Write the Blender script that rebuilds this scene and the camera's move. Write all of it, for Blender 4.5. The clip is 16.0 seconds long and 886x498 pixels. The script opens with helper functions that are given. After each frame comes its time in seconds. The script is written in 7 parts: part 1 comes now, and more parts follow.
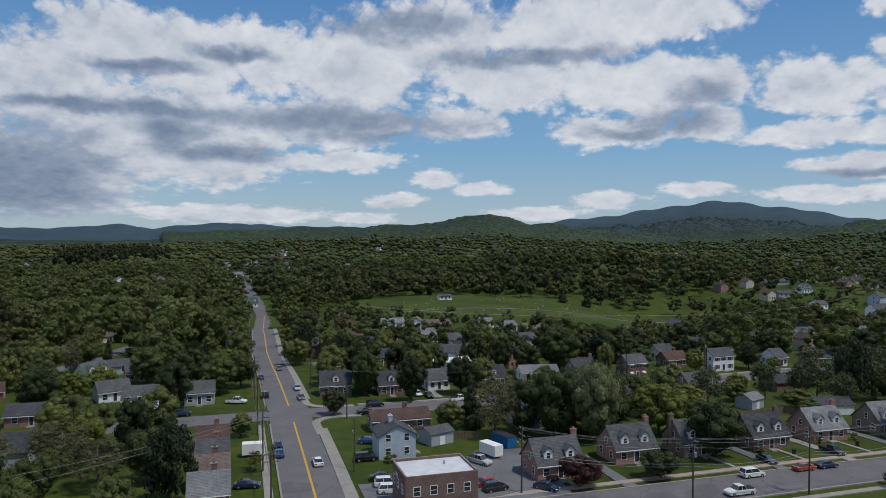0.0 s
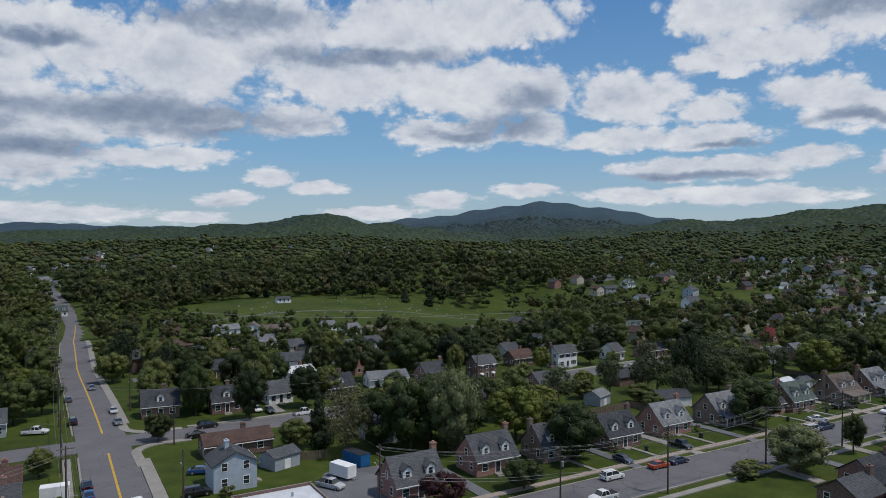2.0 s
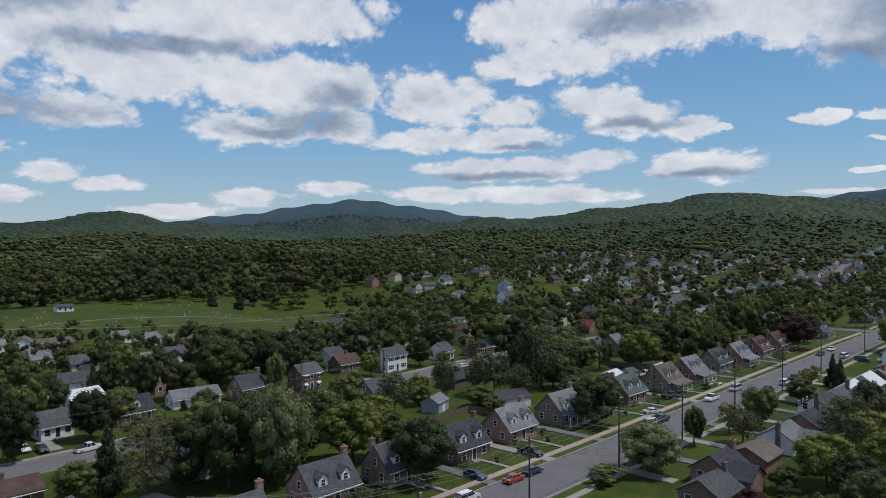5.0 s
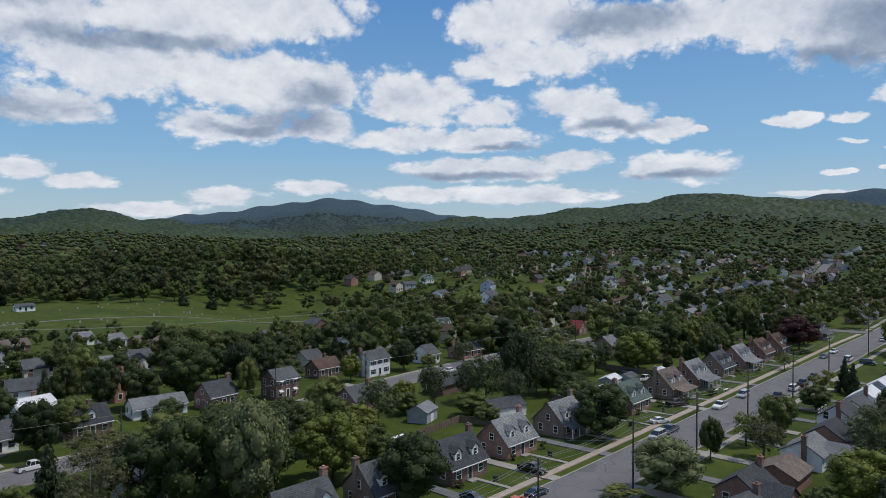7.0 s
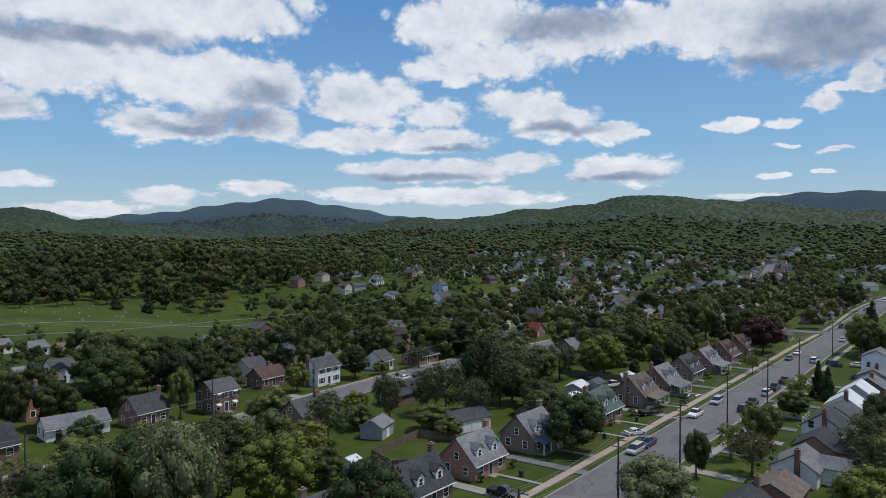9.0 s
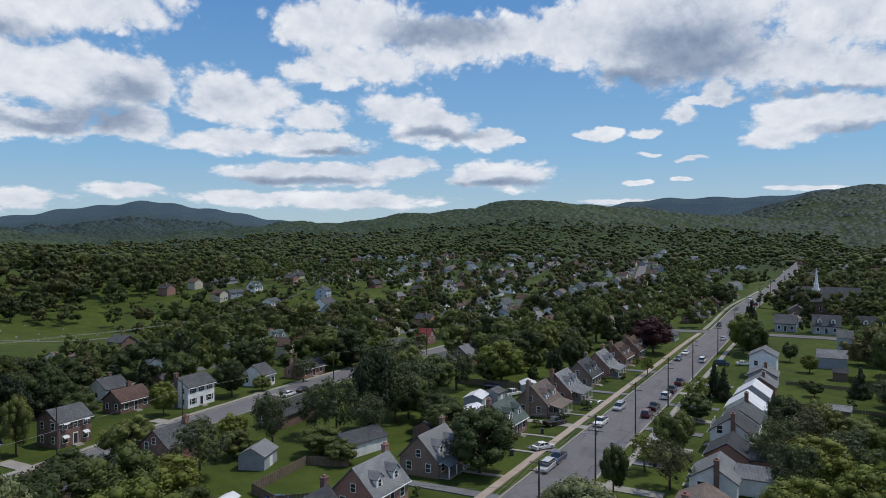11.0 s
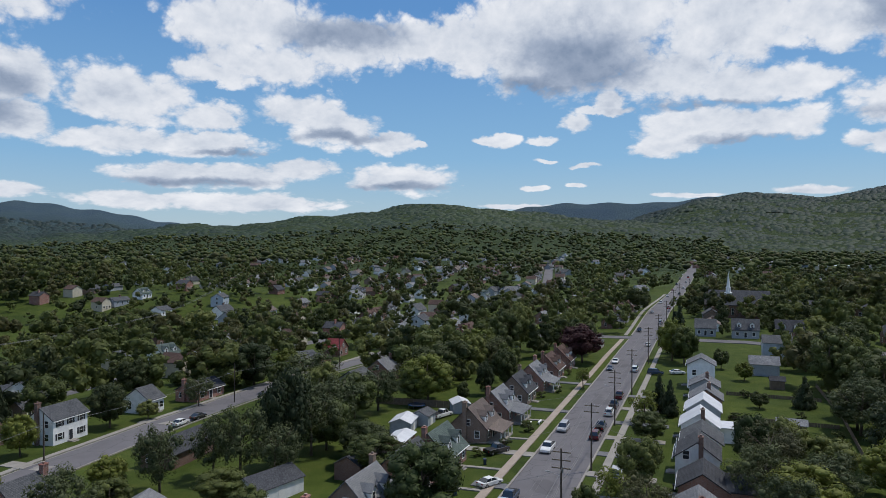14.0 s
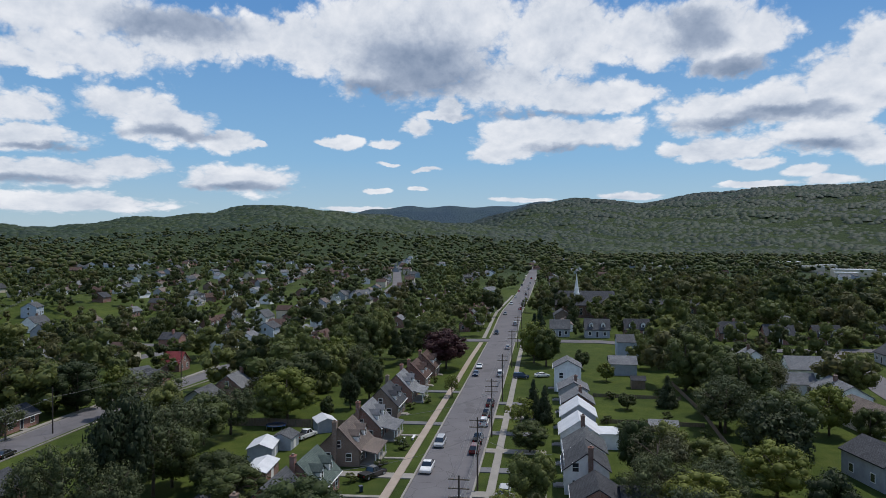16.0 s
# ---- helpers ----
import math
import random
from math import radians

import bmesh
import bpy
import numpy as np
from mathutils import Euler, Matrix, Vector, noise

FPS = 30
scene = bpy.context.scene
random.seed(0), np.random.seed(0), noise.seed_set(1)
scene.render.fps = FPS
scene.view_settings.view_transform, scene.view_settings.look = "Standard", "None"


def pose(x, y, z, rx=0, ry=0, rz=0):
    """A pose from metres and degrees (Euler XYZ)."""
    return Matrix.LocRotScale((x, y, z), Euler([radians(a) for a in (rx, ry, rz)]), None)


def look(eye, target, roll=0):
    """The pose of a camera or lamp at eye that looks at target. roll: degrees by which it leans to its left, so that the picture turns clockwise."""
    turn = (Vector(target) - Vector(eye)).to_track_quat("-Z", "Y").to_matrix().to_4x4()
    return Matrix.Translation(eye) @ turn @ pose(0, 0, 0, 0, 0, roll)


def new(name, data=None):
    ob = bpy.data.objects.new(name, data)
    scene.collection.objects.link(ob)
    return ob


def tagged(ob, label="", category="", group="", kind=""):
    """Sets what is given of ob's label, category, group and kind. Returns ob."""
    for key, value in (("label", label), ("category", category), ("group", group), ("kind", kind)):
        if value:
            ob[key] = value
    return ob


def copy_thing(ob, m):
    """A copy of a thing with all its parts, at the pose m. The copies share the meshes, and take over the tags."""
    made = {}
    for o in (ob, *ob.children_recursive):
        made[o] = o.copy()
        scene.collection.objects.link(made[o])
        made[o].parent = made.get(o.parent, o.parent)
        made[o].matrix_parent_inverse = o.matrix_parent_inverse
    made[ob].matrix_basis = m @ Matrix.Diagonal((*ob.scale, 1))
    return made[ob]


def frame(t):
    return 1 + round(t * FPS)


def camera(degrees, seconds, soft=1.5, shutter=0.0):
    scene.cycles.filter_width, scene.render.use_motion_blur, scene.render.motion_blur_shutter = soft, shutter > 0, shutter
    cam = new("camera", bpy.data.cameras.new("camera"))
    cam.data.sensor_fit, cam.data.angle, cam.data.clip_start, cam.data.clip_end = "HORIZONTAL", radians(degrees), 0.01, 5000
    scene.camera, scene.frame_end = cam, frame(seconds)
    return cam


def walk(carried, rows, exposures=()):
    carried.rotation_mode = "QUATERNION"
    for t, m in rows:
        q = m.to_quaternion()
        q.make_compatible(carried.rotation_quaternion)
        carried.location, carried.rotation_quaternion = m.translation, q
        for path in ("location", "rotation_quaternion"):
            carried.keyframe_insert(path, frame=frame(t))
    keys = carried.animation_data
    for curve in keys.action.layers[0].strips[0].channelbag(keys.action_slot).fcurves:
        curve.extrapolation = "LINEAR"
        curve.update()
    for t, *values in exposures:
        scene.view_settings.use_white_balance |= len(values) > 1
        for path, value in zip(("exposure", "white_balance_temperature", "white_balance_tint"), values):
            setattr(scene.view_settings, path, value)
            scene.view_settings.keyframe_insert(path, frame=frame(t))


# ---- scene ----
cam = camera(64.2, 16.0, soft=0.6)
PATH = [
    (0, (-0.13, 1.58, 44.67), (29.27, 97.18, 42.72), 0.2),
    (0.5, (0.32, 4.82, 44.62), (34.82, 98.67, 42.72), 0.1),
    (1, (0.85, 8.03, 44.56), (40.90, 99.63, 42.61), 0.1),
    (1.5, (1.51, 11.24, 44.55), (46.96, 100.29, 42.55), -0.0),
    (2, (2.23, 14.43, 44.54), (52.53, 100.78, 42.54), -0.0),
    (2.5, (3.05, 17.60, 44.47), (57.85, 101.20, 42.42), -0.1),
    (3, (4.02, 20.65, 44.35), (62.87, 101.50, 42.35), -0.2),
    (3.5, (5.07, 23.66, 44.15), (67.77, 101.56, 42.10), -0.1),
    (4, (6.35, 26.67, 43.95), (72.75, 101.42, 41.90), -0.1),
    (4.5, (7.87, 29.71, 43.71), (77.42, 101.56, 41.66), -0.1),
    (4.7, (8.60, 30.93, 43.65), (79.10, 101.83, 41.45), -0.3),
    (7, (18.65, 45.10, 42.15), (92.10, 112.85, 39.75), -0.1),
    (7.5, (20.99, 48.07, 41.91), (95.39, 114.87, 39.56), -0.1),
    (8, (23.43, 50.97, 41.63), (98.93, 116.47, 39.33), -0.2),
    (8.5, (25.91, 53.79, 41.35), (102.81, 117.69, 39.05), -0.1),
    (9, (28.39, 56.55, 41.06), (106.64, 118.80, 38.81), -0.0),
    (9.5, (30.85, 59.25, 40.83), (111.20, 118.75, 38.58), 0.0),
    (10, (33.31, 61.88, 40.64), (117.01, 116.63, 38.59), -0.0),
    (10.2, (34.34, 62.93, 40.60), (119.19, 115.78, 38.65), -0.1),
    (12.3, (45.90, 73.63, 39.78), (134.40, 120.13, 38.28), -0.0),
    (12.5, (47.01, 74.59, 39.76), (135.56, 121.04, 38.36), -0.0),
    (13, (49.82, 76.90, 39.73), (138.87, 122.35, 38.53), -0.0),
    (13.5, (52.59, 79.18, 39.74), (143.54, 120.78, 38.59), -0.0),
    (14, (55.25, 81.48, 39.73), (148.70, 117.13, 38.58), -0.0),
    (14.5, (57.87, 83.76, 39.71), (153.42, 113.31, 38.61), 0.0),
    (15, (60.51, 85.97, 39.64), (157.76, 109.32, 38.69), -0.0),
    (15.5, (63.19, 88.15, 39.59), (161.49, 106.50, 38.74), -0.0),
    (16, (65.88, 90.35, 39.55), (164.88, 104.60, 38.75), 0.0),
]
walk(cam, [(t, look(eye, target, roll)) for t, eye, target, roll in PATH], [(0.0, -0.34), (3.0, -0.32), (4.5, -0.26), (7.0, -0.16), (9.0, -0.12), (16.0, -0.12)])

# ---- sky, sun ----
SUN_AZ, SUN_EL = 138.0, 64.0          # degrees from north clockwise, and above the horizon
world = bpy.data.worlds.new("sky")
scene.world = world
world.use_nodes = True


class Nodes:
    """A short way to write node trees."""

    def __init__(self, tree):
        self.tree = tree
        tree.nodes.clear()

    def put(self, n, sock, value):
        s = n.inputs[sock]
        if isinstance(value, bpy.types.NodeSocket):
            self.tree.links.new(value, s)
        else:
            s.default_value = value

    def add(self, kind, **inputs):
        n = self.tree.nodes.new(kind)
        for key, value in inputs.items():
            self.put(n, key.replace("_", " "), value)
        return n

    def math(self, op, a, b=0.0, c=0.0, clamp=False):
        n = self.tree.nodes.new("ShaderNodeMath")
        n.operation, n.use_clamp = op, clamp
        self.put(n, 0, a), self.put(n, 1, b), self.put(n, 2, c)
        return n.outputs[0]

    def vec(self, op, a, b=(0, 0, 0), c=(0, 0, 0)):
        n = self.tree.nodes.new("ShaderNodeVectorMath")
        n.operation = op
        self.put(n, 0, a), self.put(n, 1, b), self.put(n, 2, c)
        return n.outputs[1] if op in ("LENGTH", "DOT_PRODUCT", "DISTANCE") else n.outputs[0]

    def mix(self, fac, a, b, blend="MIX"):
        n = self.tree.nodes.new("ShaderNodeMix")
        n.data_type, n.blend_type = "RGBA", blend
        self.put(n, 0, fac), self.put(n, 6, a), self.put(n, 7, b)
        return n.outputs[2]

    def span(self, v, a, b, lo=0.0, hi=1.0, smooth=True):
        n = self.tree.nodes.new("ShaderNodeMapRange")
        n.interpolation_type = "SMOOTHSTEP" if smooth else "LINEAR"
        for k, w in enumerate((v, a, b, lo, hi)):
            self.put(n, k, w)
        return n.outputs[0]

    def ramp(self, fac, *stops):
        n = self.add("ShaderNodeValToRGB", Fac=fac)
        while len(n.color_ramp.elements) < len(stops):
            n.color_ramp.elements.new(0.5)
        for e, (p, c) in zip(n.color_ramp.elements, stops):
            e.position = p
            e.color = (*c, 1)
        return n.outputs[0]

    def noise(self, vec, scale, detail=4.0, rough=0.5):
        return self.add("ShaderNodeTexNoise", Vector=vec, Scale=scale, Detail=detail, Roughness=rough).outputs[0]

    def where(self):
        return self.add("ShaderNodeNewGeometry").outputs["Position"]


# Clouds and their dark undersides: azimuth, elevation, half breadth, half height, in degrees
CLOUDS_NORTH = [
    (-12.2, 11.1, 4.8, 2.9), (-7.5, 13.9, 4.2, 2.7), (-2.8, 12.8, 4.5, 2.8), (3.4, 13.5, 5.1, 2.7), (10.0, 13.1, 5.8, 3.8), (15.9, 15.4, 6.9, 3.3), (22.3, 12.4, 6.4, 2.6), (27.2, 15.6, 7.9, 2.9),
    (33.7, 16.7, 7.5, 2.3), (-4.1, 8.4, 12.9, 2.9), (6.9, 8.9, 9.7, 2.0), (18.7, 8.8, 4.1, 1.2), (-12.3, 4.5, 6.6, 3.5), (-2.9, 5.7, 8.4, 2.1), (8.7, 5.9, 5.3, 0.8), (29.0, 11.8, 3.5, 1.8),
    (34.6, 11.5, 5.8, 2.3), (38.8, 11.6, 2.4, 1.8), (45.0, 10.7, 4.2, 2.1), (30.4, 8.2, 4.4, 1.2), (37.7, 8.3, 3.0, 1.1), (44.7, 7.4, 4.3, 1.0), (16.4, 4.5, 1.9, 0.8), (20.1, 3.7, 2.5, 0.6)]
CLOUDS_MIDDLE = [
    (13.2, 2.7, 2.6, 0.6), (0.0, 1.6, 7.5, 0.7), (10.5, 1.4, 4.0, 0.5), (25.1, 1.8, 3.6, 0.5), (29.9, 2.8, 2.8, 0.7), (36.9, 3.6, 3.2, 0.6), (45.5, 3.1, 5.0, 0.6), (53.6, 2.9, 6.6, 0.7),
    (48.7, 5.0, 4.5, 0.9), (54.0, 5.1, 3.9, 0.9), (57.9, 5.7, 2.3, 0.8), (65.9, 4.9, 4.2, 1.1), (51.0, 7.4, 4.4, 1.0), (50.9, 9.4, 2.7, 1.2), (57.5, 10.2, 2.9, 1.4), (60.8, 9.0, 3.7, 1.4),
    (64.8, 7.9, 2.3, 0.9), (67.1, 7.6, 0.8, 0.3), (55.3, 13.7, 5.6, 1.6), (51.4, 12.6, 2.6, 0.8), (53.6, 16.7, 6.1, 2.3), (62.0, 15.4, 5.2, 2.1), (67.7, 15.6, 4.4, 1.6)]
CLOUDS_BEYOND = [
    (72.6, 14.9, 2.0, 1.3), (73.0, 7.9, 0.9, 0.3), (69.8, 15.5, 3.7, 1.8), (75.0, 14.4, 2.5, 2.5), (79.4, 13.9, 4.6, 2.8), (82.5, 10.7, 1.2, 0.8), (79.5, 9.1, 1.6, 0.9), (73.7, 8.0, 1.1, 0.5),
    (76.7, 8.1, 1.3, 0.4), (77.1, 6.4, 1.0, 0.2), (80.5, 5.8, 1.2, 0.2), (76.2, 4.1, 0.8, 0.2), (79.5, 4.5, 0.9, 0.2), (75.1, 2.7, 2.3, 0.2), (71.7, 14.8, 2.7, 1.7), (75.3, 16.0, 4.9, 3.5),
    (79.8, 14.4, 5.4, 3.1), (82.6, 17.7, 6.9, 2.5), (86.7, 12.6, 5.0, 2.2), (91.6, 16.2, 5.8, 2.9), (92.1, 11.6, 4.4, 1.5), (95.8, 11.3, 3.5, 1.0)]
CLOUDS_EAST = [
    (97.3, 15.9, 4.2, 2.3), (102.2, 16.3, 4.1, 2.3), (105.4, 15.1, 2.9, 1.9), (103.8, 13.2, 2.6, 0.9), (82.1, 10.2, 1.9, 0.3), (89.4, 8.7, 4.7, 1.6), (94.0, 8.7, 3.3, 1.2), (86.7, 7.3, 2.5, 0.8),
    (102.3, 9.8, 4.2, 1.5), (108.0, 10.1, 4.8, 1.8), (111.6, 11.0, 3.8, 2.6), (113.5, 13.4, 2.0, 2.2), (102.7, 7.1, 3.8, 0.9), (109.9, 7.6, 3.9, 1.3), (113.0, 6.9, 1.6, 1.3), (105.8, 5.9, 1.5, 0.4),
    (109.1, 5.2, 1.5, 0.4), (105.8, 4.4, 3.0, 0.3), (110.6, 4.5, 2.1, 0.4), (96.9, 3.7, 2.6, 0.3), (88.5, 3.5, 2.2, 0.2)]
SHADES_WEST = [
    (14.1, 16.4, 5.5, 1.0), (-6.0, 12.3, 3.1, 0.5), (24.6, 13.9, 6.2, 0.7), (8.7, 9.0, 9.3, 1.0), (-4.5, 9.2, 4.3, 0.6), (0.9, 6.3, 3.0, 0.7), (11.4, 7.8, 4.9, 0.6), (35.0, 8.9, 3.3, 1.0),
    (31.6, 7.9, 2.6, 0.5), (-3.7, 7.5, 2.4, 1.0), (-13.7, 4.0, 5.1, 3.1), (37.0, 10.5, 2.2, 0.9), (0.9, 13.7, 2.5, 0.5), (-9.8, 9.0, 4.4, 0.5), (61.1, 16.2, 3.9, 1.0), (60.4, 8.3, 3.7, 0.4),
    (66.0, 4.3, 3.8, 0.3), (50.1, 4.5, 5.4, 0.3), (53.2, 6.8, 3.1, 0.2)]
SHADES_EAST = [
    (80.5, 13.6, 3.9, 1.8), (77.6, 11.7, 3.0, 0.5), (79.8, 14.0, 4.6, 2.4), (76.2, 12.4, 2.2, 1.0), (101.4, 15.7, 1.8, 1.6), (104.2, 12.9, 2.4, 0.7), (104.2, 9.0, 3.4, 0.5), (109.5, 7.0, 2.5, 0.4),
    (88.5, 10.3, 4.5, 0.3), (108.0, 9.5, 3.4, 0.5), (92.1, 7.4, 3.1, 0.4)]
CLOUDS_REST = [(60, 40, 60, 12), (-40, 30, 30, 10), (-70, 12, 25, 6), (140, 20, 18, 7), (150, 45, 20, 8), (-130, 30, 40, 12), (-170, 15, 20, 6), (40, 24, 30, 4), (90, 26, 30, 5), (0, 23, 25, 4)]


def build_sky():
    N = Nodes(world.node_tree)
    tex = world.node_tree.nodes.new("ShaderNodeTexSky")
    tex.sky_type, tex.sun_disc, tex.sun_elevation, tex.sun_rotation = "NISHITA", False, radians(SUN_EL), radians(SUN_AZ)
    tex.air_density, tex.dust_density, tex.ozone_density = 1.2, 0.3, 3.0
    sky = N.vec("SCALE", tex.outputs[0])
    N.put(sky.node, 3, 0.10)
    way = N.add("ShaderNodeTexCoord").outputs["Generated"]
    xyz = N.add("ShaderNodeSeparateXYZ", Vector=way)
    az = N.math("MULTIPLY", N.math("ARCTAN2", xyz.outputs[0], xyz.outputs[1]), 57.2958)
    el = N.math("MULTIPLY", N.math("ARCSINE", xyz.outputs[2]), 57.2958)

    tone = N.ramp(N.math("DIVIDE", N.math("MAXIMUM", el, 0.0), 30.0), (0.03, (0.42, 0.60, 0.74)), (0.22, (0.23, 0.48, 0.78)), (0.60, (0.105, 0.30, 0.66)), (1.0, (0.075, 0.23, 0.57)))
    sky = N.mix(0.8, sky, tone)

    def billows(lift):
        """Rounded heaps at three sizes, smaller towards the horizon."""
        e = N.math("ADD", el, lift)
        at = N.add("ShaderNodeCombineXYZ", X=az, Y=N.math("MULTIPLY", N.math("LOGARITHM", N.math("ADD", N.math("MAXIMUM", e, 0.0), 6.0), 2.71828), 24.0), Z=2.7).outputs[0]
        heap = 0.0
        for scale, size, shift in ((0.20, 0.55, 0.0), (0.46, 0.34, 17.0), (1.05, 0.19, 31.0), (2.6, 0.09, 53.0)):
            n = N.noise(N.vec("ADD", at, (shift, 2 * shift, 0.0)), scale, 2.0, 0.5)
            puff = N.math("MULTIPLY", N.math("ABSOLUTE", N.math("SUBTRACT", n, 0.5)), 4.0)
            heap = N.math("MULTIPLY_ADD", N.math("SUBTRACT", puff, 0.45), size, heap)
        return heap

    wide = N.noise(N.add("ShaderNodeCombineXYZ", X=az, Y=N.math("MULTIPLY", el, 1.6), Z=5.3).outputs[0], 0.16, 5.0, 0.55)
    curl = N.noise(N.add("ShaderNodeCombineXYZ", X=az, Y=N.math("MULTIPLY", el, 1.6), Z=11.9).outputs[0], 0.30, 5.0, 0.55)
    warp = N.add("ShaderNodeCombineXYZ", X=N.math("MULTIPLY", N.math("SUBTRACT", wide, 0.5), 5.0), Y=N.math("MULTIPLY", N.math("SUBTRACT", curl, 0.5), N.span(el, 1.0, 12.0, 0.6, 2.6)), Z=0.0).outputs[0]
    spot = N.vec("ADD", N.add("ShaderNodeCombineXYZ", X=az, Y=el, Z=0.0).outputs[0], warp)

    def nearest(patches, blend):
        near = None
        for a, h, da, dh in patches:
            d = N.vec("LENGTH", N.vec("MULTIPLY_ADD", spot, (1 / da, 1 / dh, 0), (-a / da, -h / dh, 0)))
            near = d if near is None else N.math("SMOOTH_MIN", near, d, blend)
        return near

    heap = billows(0.0)
    body = N.math("SUBTRACT", 1.30, nearest(CLOUDS_NORTH + CLOUDS_MIDDLE + CLOUDS_BEYOND + CLOUDS_EAST + CLOUDS_REST, 0.22))
    full = N.math("MULTIPLY_ADD", heap, 0.90, N.math("MAXIMUM", body, -0.9))
    mask = N.span(full, -0.10, 0.36)
    relief = N.math("SUBTRACT", heap, billows(1.1))
    dark = N.math("SUBTRACT", 1.25, nearest(SHADES_WEST + SHADES_EAST, 0.25))
    dark = N.span(N.math("MULTIPLY_ADD", heap, -0.22, dark), -0.55, 1.0)
    shade = N.math("ADD", 0.80, N.math("MULTIPLY", relief, 0.34))
    shade = N.math("SUBTRACT", shade, N.math("MULTIPLY", N.span(full, 0.55, 1.3), 0.10))
    shade = N.math("SUBTRACT", shade, N.math("MULTIPLY", N.math("SUBTRACT", wide, 0.5), 0.55))
    shade = N.math("SUBTRACT", shade, N.math("MULTIPLY", dark, 0.62))
    shade = N.math("SUBTRACT", shade, N.span(az, 12.0, -16.0, 0.0, 0.12), clamp=True)
    white = N.ramp(shade, (0.0, (0.22, 0.29, 0.42)), (0.35, (0.40, 0.47, 0.60)), (0.7, (0.70, 0.75, 0.84)), (1.0, (0.92, 0.94, 0.99)))
    both = N.mix(N.math("MULTIPLY", mask, 0.97), sky, white)
    bg = N.add("ShaderNodeBackground", Color=both, Strength=1.0)
    N.add("ShaderNodeOutputWorld", Surface=bg.outputs[0])


build_sky()
sun = new("sun", bpy.data.lights.new("sun", "SUN"))
sun.data.energy, sun.data.angle, sun.data.color = 3.3, radians(0.5), (1.0, 0.95, 0.88)
_a, _e = radians(SUN_AZ), radians(SUN_EL)
sun.matrix_world = look((500 * math.sin(_a) * math.cos(_e), 500 * math.cos(_a) * math.cos(_e), 500 * math.sin(_e)), (0, 0, 0))
scene.view_settings.exposure = -0.1


# ---- materials ----
def material(name, rough=0.85, metal=0.0, spec=0.3):
    m = bpy.data.materials.new(name)
    m.use_nodes = True
    N = Nodes(m.node_tree)
    b = N.add("ShaderNodeBsdfPrincipled", Roughness=rough, Metallic=metal)
    b.inputs["Specular IOR Level"].default_value = spec
    N.add("ShaderNodeOutputMaterial", Surface=b.outputs[0])
    return m, N, b


def bump(N, b, height, strength, dist):
    N.put(b, "Normal", N.add("ShaderNodeBump", Height=height, Strength=strength, Distance=dist).outputs[0])


def blotchy(name, lo, hi, scale=0.6, fine=9.0, rough=0.85, spec=0.3, metal=0.0, relief=0.0, each=0.0):
    """A plain material with stains at one scale and grain at another; each: how far single objects differ."""
    m, N, b = material(name, rough, metal, spec)
    at = N.where()
    f = N.math("MULTIPLY_ADD", N.noise(at, scale, 5.0, 0.6), 0.65, N.math("MULTIPLY", N.noise(at, fine, 3.0), 0.35))
    col = N.ramp(f, (0.32, lo), (0.68, hi))
    if each:
        r = N.add("ShaderNodeObjectInfo").outputs["Random"]
        col = N.mix(1.0, col, N.ramp(r, (0.0, (1 - each,) * 3), (1.0, (1 + each,) * 3)), "MULTIPLY")
    N.put(b, "Base Color", col)
    if relief:
        bump(N, b, N.noise(at, fine, 4.0), relief, 0.05)
    return m


def brickwork(name, c1, c2, mortar):
    m, N, b = material(name, 0.9)
    at = N.add("ShaderNodeTexCoord").outputs["Object"]
    s = N.add("ShaderNodeSeparateXYZ", Vector=at)
    flat = N.add("ShaderNodeCombineXYZ", X=N.math("ADD", s.outputs[0], s.outputs[1]), Y=s.outputs[2], Z=0.0).outputs[0]
    t = N.add("ShaderNodeTexBrick", Vector=flat, Color1=(*c1, 1), Color2=(*c2, 1), Mortar=(*mortar, 1), Scale=1.0, Mortar_Size=0.012)
    t.inputs["Brick Width"].default_value, t.inputs["Row Height"].default_value = 0.22, 0.075
    stain = N.ramp(N.noise(N.where(), 0.5, 5.0, 0.6), (0.3, (0.75, 0.75, 0.75)), (0.7, (1.1, 1.1, 1.1)))
    N.put(b, "Base Color", N.mix(1.0, t.outputs[0], stain, "MULTIPLY"))
    bump(N, b, t.outputs[1], 0.4, -0.01)
    return m


def siding(name, col, dark):
    m, N, b = material(name, 0.6)
    at = N.add("ShaderNodeTexCoord").outputs["Object"]
    z = N.add("ShaderNodeSeparateXYZ", Vector=at).outputs[2]
    lap = N.math("FRACT", N.math("DIVIDE", z, 0.18))
    stain = N.noise(N.where(), 0.8, 5.0, 0.6)
    N.put(b, "Base Color", N.mix(N.span(stain, 0.35, 0.75), (*col, 1), (*dark, 1)))
    bump(N, b, lap, 0.5, 0.02)
    return m


